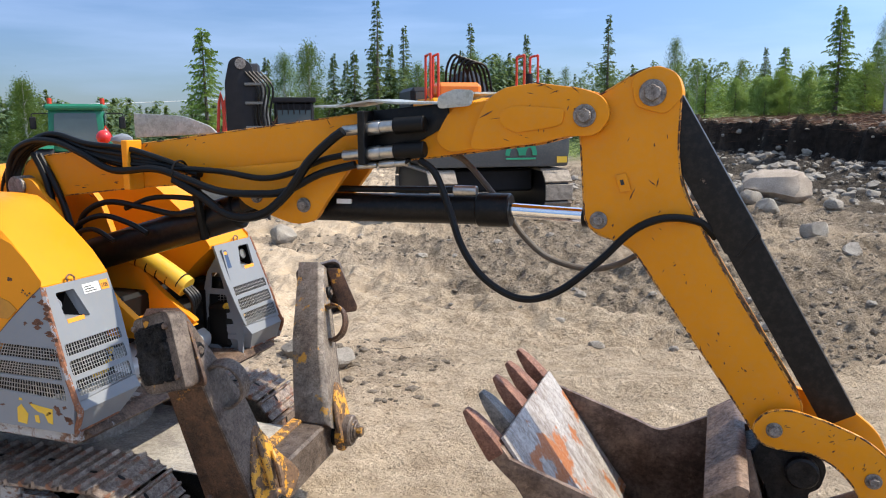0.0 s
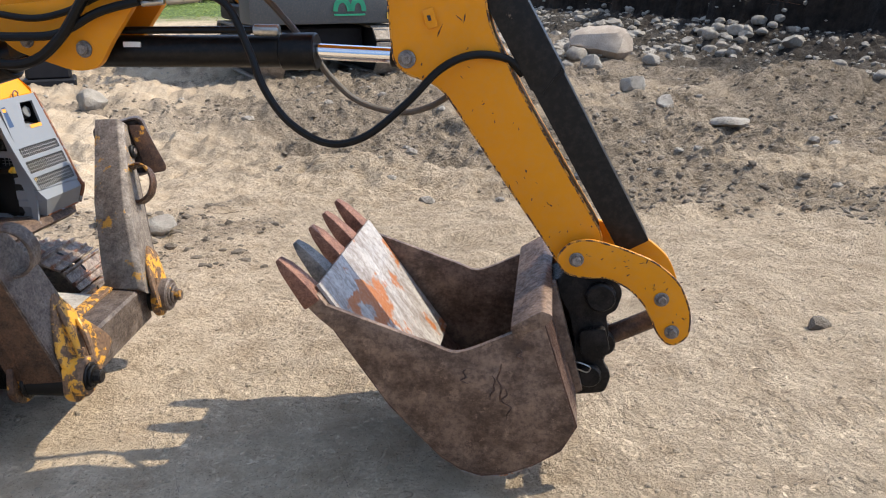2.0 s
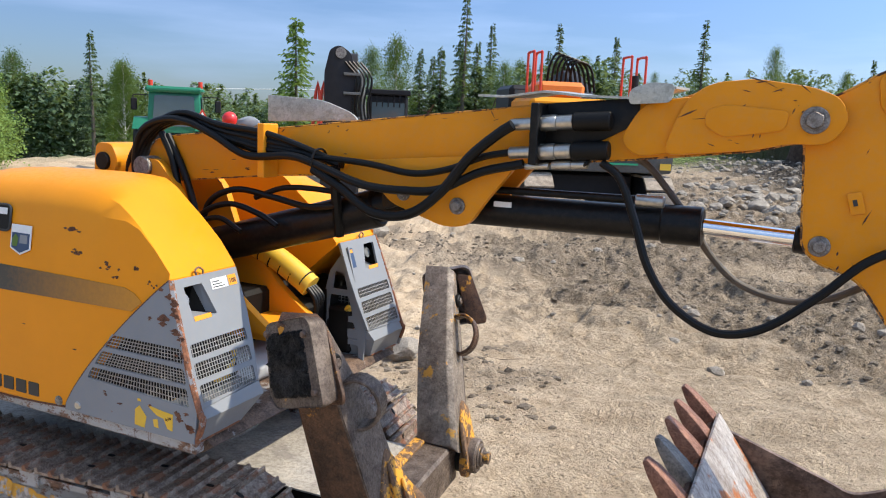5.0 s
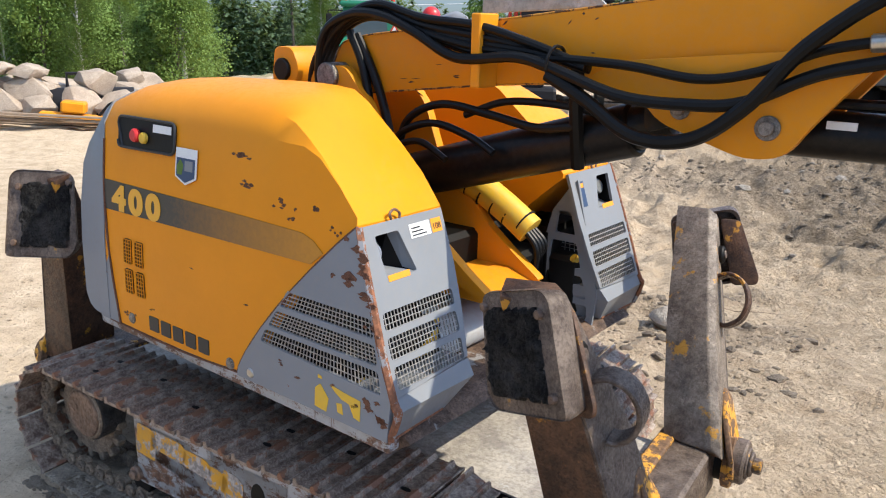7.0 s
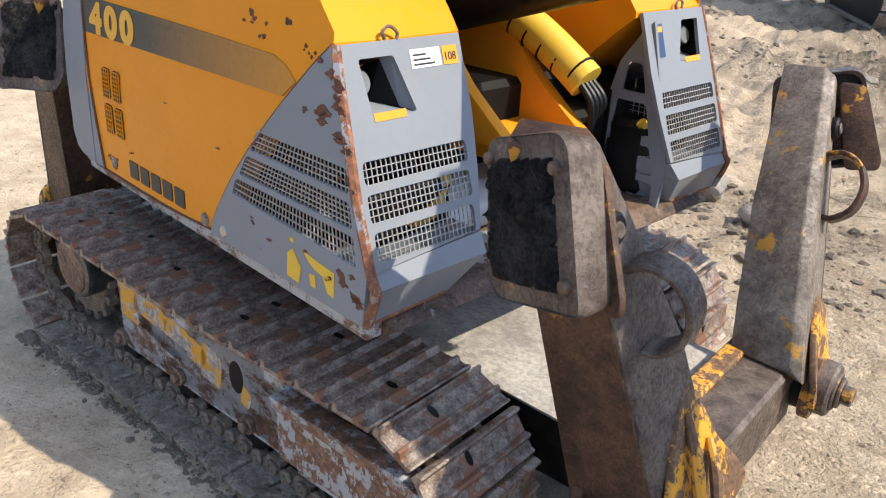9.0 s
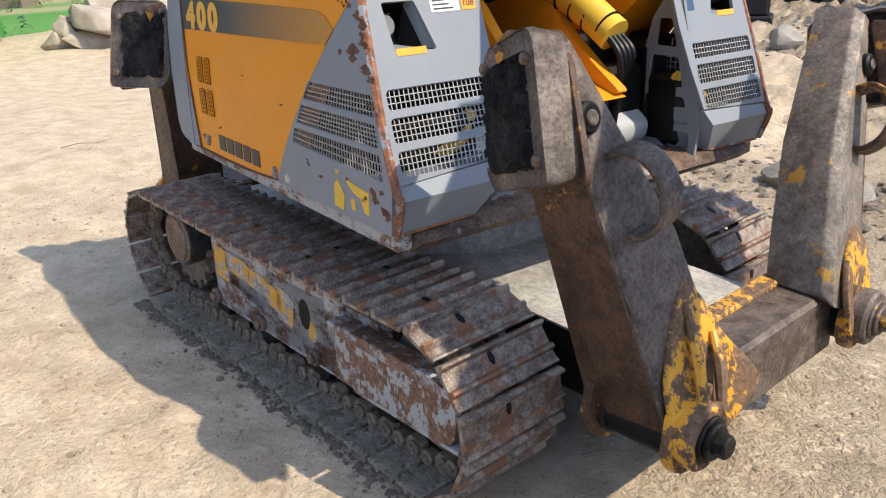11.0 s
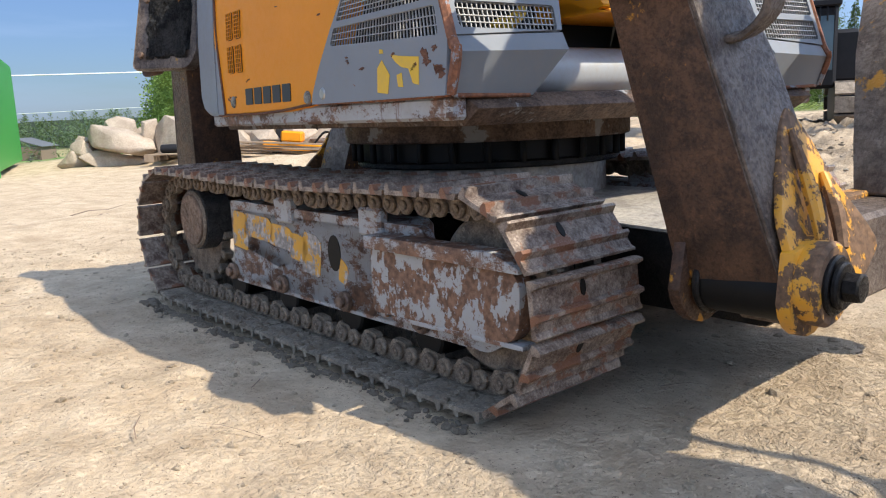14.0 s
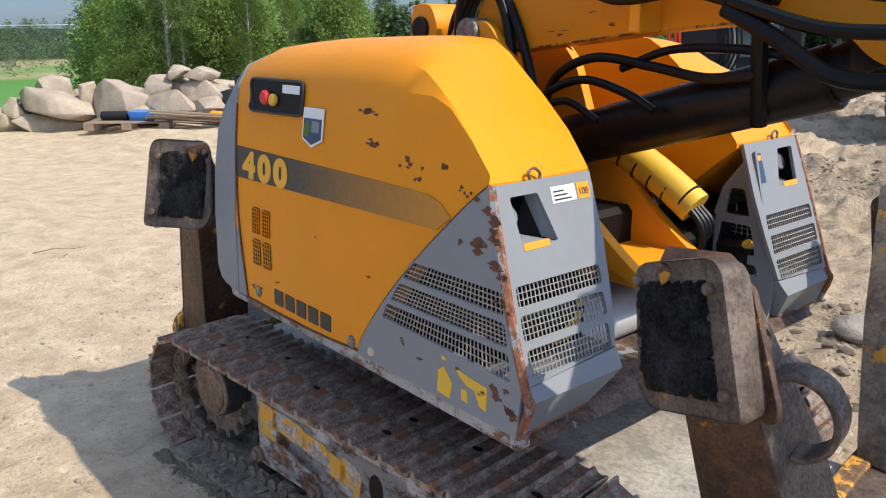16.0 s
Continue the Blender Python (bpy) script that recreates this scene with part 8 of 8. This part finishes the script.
bm_ = part("boom", prof(rounded([(0.6, 1.6), (1.2, 2.3), (2.6, 2.9), (4.2, 2.7), (4.2, 2.4), (2.6, 2.4), (1.4, 1.7)], 0.1, 3), -0.12, 0.22, 0.02, turn=Matrix(((0, 1, 0, 0), (1, 0, 0, 0), (0, 0, 1, 0), (0, 0, 0, 1)))), MACHINE_BLACK, exc, "dark boom of the excavator")
for i in range(6):
    x = -0.75 + 0.09 * i
    part("boom_hose", tube([(x, 1.4, 2.3), (x - 0.02, 1.2, 2.85), (x + 0.15, 1.2, 3.12 - 0.03 * i), (x + 0.38, 1.25, 2.85), (x + 0.5, 1.3, 2.4)], 0.025, 7, 4), HOSE, exc)

dig = thing("dark_excavator", "dark grey excavator with its stick standing upright", "excavator", Matrix.Translation((-3.85, 15.0, H(-3.85, 15.0))) @ pose(0, 0, 0, 0, 0, 12))
STICK_UP = rounded([(-0.24, 0.75), (0.20, 0.75), (0.32, 2.5), (0.24, 2.95), (0.02, 3.10), (-0.16, 3.02), (-0.26, 2.6)], 0.08, 4)
for w in (-0.17, 0.13):
    part("stick_plate", prof(STICK_UP, w, w + 0.07, 0.012), MACHINE_BLACK, dig, "dark upright stick plate")
part("stick_web", prof(rounded([(-0.20, 0.78), (0.16, 0.78), (0.24, 2.4), (-0.20, 2.5)], 0.05, 3), -0.10, 0.13, 0.01), MACHINE_GREY, dig, "grey web between the stick plates")
part("stick_head", cyl((0.04, -0.21, 2.95), (0.04, 0.24, 2.95), 0.10, 18), BOLT, dig)
# grey bars and cylinder added to stand for pale highlights on the stick
for z in (1.25, 1.75, 2.2, 2.55):
    part("hose_clamp", box(0.10, 0.42, -0.245, -0.17, z, z + 0.05, 0.006), MACHINE_GREY, dig, "grey bracket added as a pale highlight")
part("stick_cylinder", cyl((0.52, 0.1, 1.0), (0.40, 0.1, 2.6), 0.08, 14), MACHINE_GREY, dig, "stick cylinder coloured grey for a pale highlight")
for i in range(5):
    x = 0.22 + 0.07 * i
    part("stick_hose", tube([(x - 0.1, -0.18, 2.8), (x + 0.12, -0.22, 2.5), (x + 0.05, -0.2, 2.0), (x + 0.15, -0.2, 1.4), (x, -0.18, 0.9)], 0.02, 6, 4), HOSE, dig)
part("tool_head", box(-0.30, 0.42, -0.3, 0.35, 0.12, 0.75, 0.05), MACHINE_BLACK, dig, "black tool head on the ground")
part("tool_base", box(-0.36, 0.48, -0.36, 0.4, -0.03, 0.14, 0.03), MACHINE_BLACK, dig)
part("boom", prof(rounded([(0.0, 2.5), (0.4, 3.0), (2.6, 3.1), (4.6, 1.6), (4.3, 1.4), (2.5, 2.6)], 0.1, 3), 0.0, 0.35, 0.02, turn=Matrix(((0, 1, 0, 0), (1, 0, 0, 0), (0, 0, 1, 0), (0, 0, 0, 1)))), MACHINE_BLACK, dig)
cab = part("cab", box(0.62, 1.55, 3.6, 5.0, 0.75, 2.35, 0.06), MACHINE_BLACK, dig, "black caged operator cab")
part("windscreen", box(0.70, 1.47, 3.588, 3.598, 1.1, 2.15, 0), GLASS, cab)
part("roof_rack", box(0.58, 1.60, 3.5, 5.0, 2.33, 2.45, 0.02), MACHINE_BLACK, cab)
for i in range(7):
    part("cage_bar", box(0.66 + i * 0.135, 0.69 + i * 0.135, 3.52, 3.56, 2.05, 2.42, 0.004), MACHINE_BLACK, cab)
part("upper_frame", box(-0.5, 2.0, 3.9, 7.0, 0.85, 1.9, 0.08), MACHINE_BLACK, dig)
crawler(dig, -0.1, 3.3, 7.2)
crawler(dig, 1.8, 3.3, 7.2)
for x in (-0.48, -0.36):
    rail(dig, [(x - 0.12, 2.0, 1.3), (x, 2.0, 2.5), (x + 0.1, 2.0, 1.3)], 0.035, RED, "marker_rail", "orange-red rail beside the stick")

trac = thing("tractor", "green farm tractor with beacons and a warning triangle, seen from behind", "tractor", Matrix.Translation((-10.3, 22.2, H(-10.3, 22.2))) @ pose(0, 0, 0, 0, 0, 20) @ Matrix.Scale(0.87, 4))
cabin = part("cab", frustum((-0.85, 0.85, -0.75, 0.85), (-0.78, 0.78, -0.65, 0.75), 1.25, 2.62, 0.08), GREEN_BODY, trac, "green cab frame")
part("roof", box(-0.88, 0.88, -0.85, 0.9, 2.55, 2.74, 0.07), GREEN_BODY, cabin, "green cab roof")
part("rear_window", prof(rounded([(-0.66, 1.48), (0.66, 1.48), (0.60, 2.45), (-0.60, 2.45)], 0.08, 4), -0.77, -0.74, 0, turn=None), GLASS, cabin)
part("side_window", box(0.83, 0.85, -0.5, 0.6, 1.5, 2.45, 0), GLASS, cabin)
for x in (-0.72, 0.80):
    part("beacon", cyl((x, -0.6, 2.72), (x, -0.6, 2.92), 0.07, 12), RED, trac, "orange beacon")
part("warning_triangle", prof([(0.62, 1.62), (1.12, 1.62), (0.87, 2.08)], -0.99, -0.97, 0), RED, trac, "red-edged warning triangle")
part("triangle_field", prof([(0.70, 1.67), (1.04, 1.67), (0.87, 1.98)], -1.0, -0.992, 0), WHITE, trac)
for x in (-1.35, 1.32):
    part("mirror", box(x - 0.10, x + 0.10, 0.3, 0.36, 1.95, 2.35, 0.03), MACHINE_BLACK, trac)
    part("mirror_arm", tube([(x * 0.6, 0.4, 2.45), (x, 0.36, 2.45), (x, 0.34, 2.3)], 0.02, 6, 3), MACHINE_BLACK, trac)
for x in (-0.95, 0.95):
    wh = part("wheel", cyl((x - 0.28, -0.3, 0.85), (x + 0.28, -0.3, 0.85), 0.85, 32, 0.08), MACHINE_BLACK, trac)
    part("rim", cyl((x - 0.29, -0.3, 0.85), (x + 0.29, -0.3, 0.85), 0.45, 24, 0.02), GREY, wh)
    part("fender", prof(rounded([(-1.1, 1.35), (-0.6, 1.75), (0.4, 1.75), (0.7, 1.4), (0.5, 1.45), (0.3, 1.65), (-0.6, 1.65), (-0.95, 1.35)], 0.08, 3), x - 0.3, x + 0.3, 0.01, turn=Matrix(((0, 1, 0, 0), (1, 0, 0, 0), (0, 0, 1, 0), (0, 0, 0, 1)))), GREEN_BODY, trac)
    part("front_wheel", cyl((x - 0.2, 2.2, 0.6), (x + 0.2, 2.2, 0.6), 0.6, 28, 0.06), MACHINE_BLACK, trac)
part("engine_hood", box(-0.42, 0.42, 0.8, 3.0, 0.9, 1.75, 0.08), GREEN_BODY, trac)
part("axle_housing", box(-0.8, 0.8, -0.7, 0.6, 0.6, 1.3, 0.06), MACHINE_BLACK, trac)

# green container and the lumber beside the boulders
cdir = math.degrees(math.atan2(0.5, -0.85))
cont = thing("shipping_container", "green steel shipping container with ribbed doors", "container", Matrix.Translation((-14.26, 8.02, H(-14.26, 8.02) - 0.03)) @ pose(0, 0, 0, 0, 0, cdir) @ Matrix.Diagonal((1, 1, 0.90, 1)))
# local x runs away from the yard, y along the door end towards the camera's side
part("body", box(0.06, 6.0, 0.03, 2.41, 0.12, 2.55, 0.02), CONTAINER, cont)
for y in (0.0, 2.32):
    part("corner_post", box(0.0, 0.14, y, y + 0.12, 0.0, 2.59, 0.01), CONTAINER, cont)
for z in (0.0, 2.46):
    part("end_rail", box(0.0, 0.12, 0.12, 2.32, z, z + 0.13, 0.01), CONTAINER, cont)
for i in range(6):
    part("rib", box(0.02, 0.06, 0.18, 2.26, 0.32 + i * 0.36, 0.46 + i * 0.36, 0.015), CONTAINER, cont)
for y in (0.55, 0.95, 1.45, 1.85):
    part("lock_bar", cyl((0.0, y, 0.15), (0.0, y, 2.45), 0.02, 8, 0), CONTAINER, cont)
for z in (0.45, 1.2, 1.95):
    part("hinge", box(-0.02, 0.03, 0.02, 0.16, z, z + 0.12, 0.01), CONTAINER, cont)
part("marking", box(0.0, 0.018, 0.22, 0.42, 1.55, 1.95, 0), WHITE, cont)

pz = H(-13.2, 11.0)
pal = thing("pallet", "worn wooden pallet lying before the boulders", "pallet", Matrix.Translation((-13.05, 11.0, pz)) @ pose(0, 0, 0, 0, 0, 35))
for i in range(6):
    part("deck_board", box(-0.75, 0.75, -0.4 + i * 0.14, -0.30 + i * 0.14, 0.12, 0.142, 0.003), WOOD, pal)
for i in range(3):
    part("bearer", box(-0.75 + 0.66 * i, -0.57 + 0.66 * i, -0.4, 0.4, 0.0, 0.12, 0.003), WOOD, pal)
drum = new("plastic_pipe", mesh_of(cyl((-0.28, 0, 0.225), (0.22, 0, 0.225), 0.085, 18, 0.02), "plastic_pipe", MACHINE_BLACK, True))
drum.matrix_basis = Matrix.Translation((-13.28, 10.85, pz)) @ pose(0, 0, 0, 0, 0, 35)
tagged(drum, "black pipe lying on the pallet", "pipe")
tub = new("blue_tub", mesh_of(frustum((-0.21, 0.21, -0.15, 0.15), (-0.25, 0.25, -0.19, 0.19), 0.142, 0.31, 0.02), "blue_tub", BLUE, True))
tub.matrix_basis = Matrix.Translation((-12.90, 11.15, pz)) @ pose(0, 0, 0, 0, 0, 35)
tagged(tub, "blue plastic tub on the pallet", "tub")
for i in range(5):
    bd = new("plank", mesh_of(box(-1.3, 1.3, -0.06, 0.06, 0, 0.03, 0.003), "plank", WOOD))
    x, y = -11.75 + 0.10 * i, 11.85 - 0.06 * i
    bd.matrix_basis = Matrix.Translation((x, y, H(x, y) + 0.06 + 0.045 * i)) @ pose(0, 0, 0, 0, 4, 30 + 6 * (i % 3))
    tagged(bd, "weathered brown plank in a loose stack", "plank", "stacked planks")
skip = thing("loader_bucket", "black loader bucket parked by the boulders", "loader bucket", Matrix.Translation((-11.9, 13.1, H(-11.9, 13.1))) @ pose(0, 0, 0, 0, 0, 40) @ Matrix.Scale(0.68, 4))
part("shell", prof(rounded([(-0.5, 0.0), (0.6, 0.0), (0.7, 0.15), (0.5, 0.8), (0.3, 1.0), (-0.3, 0.95), (-0.55, 0.5)], 0.1, 4), -1.1, 1.1, 0.02, turn=Matrix(((0, 1, 0, 0), (-1, 0, 0, 0), (0, 0, 1, 0), (0, 0, 0, 1)))), MACHINE_BLACK, skip)
part("frame", tube([(-0.6, 0, 0.95), (-0.6, 0, 1.35), (0.2, 0, 1.35), (0.35, 0, 0.95)], 0.05, 6, 1), MACHINE_BLACK, skip)
part("side_plate", prof(rounded([(-0.5, 0.0), (0.7, 0.05), (0.45, 0.85), (-0.3, 1.0)], 0.1, 3), 1.1, 1.14, 0.004, turn=Matrix(((0, 1, 0, 0), (-1, 0, 0, 0), (0, 0, 1, 0), (0, 0, 0, 1)))), GREY, skip, "grey bucket end plate")
frm = thing("steel_attachment", "yellow steel attachment lying on planks", "attachment", Matrix.Translation((-11.3, 12.25, H(-11.3, 12.25) + 0.2)) @ pose(0, 0, 0, 0, 6, 35))
part("beam", box(-0.75, 0.6, -0.12, 0.12, 0.0, 0.16, 0.02), ARM_YELLOW, frm)
part("head", box(-0.4, 0.0, -0.18, 0.18, 0.18, 0.38, 0.03), ARM_YELLOW, frm)
part("hose", tube([(0.2, 0, 0.15), (0.4, 0.1, 0.4), (0.6, 0.1, 0.3), (0.65, 0, 0.05)], 0.025, 6, 4), HOSE, frm)
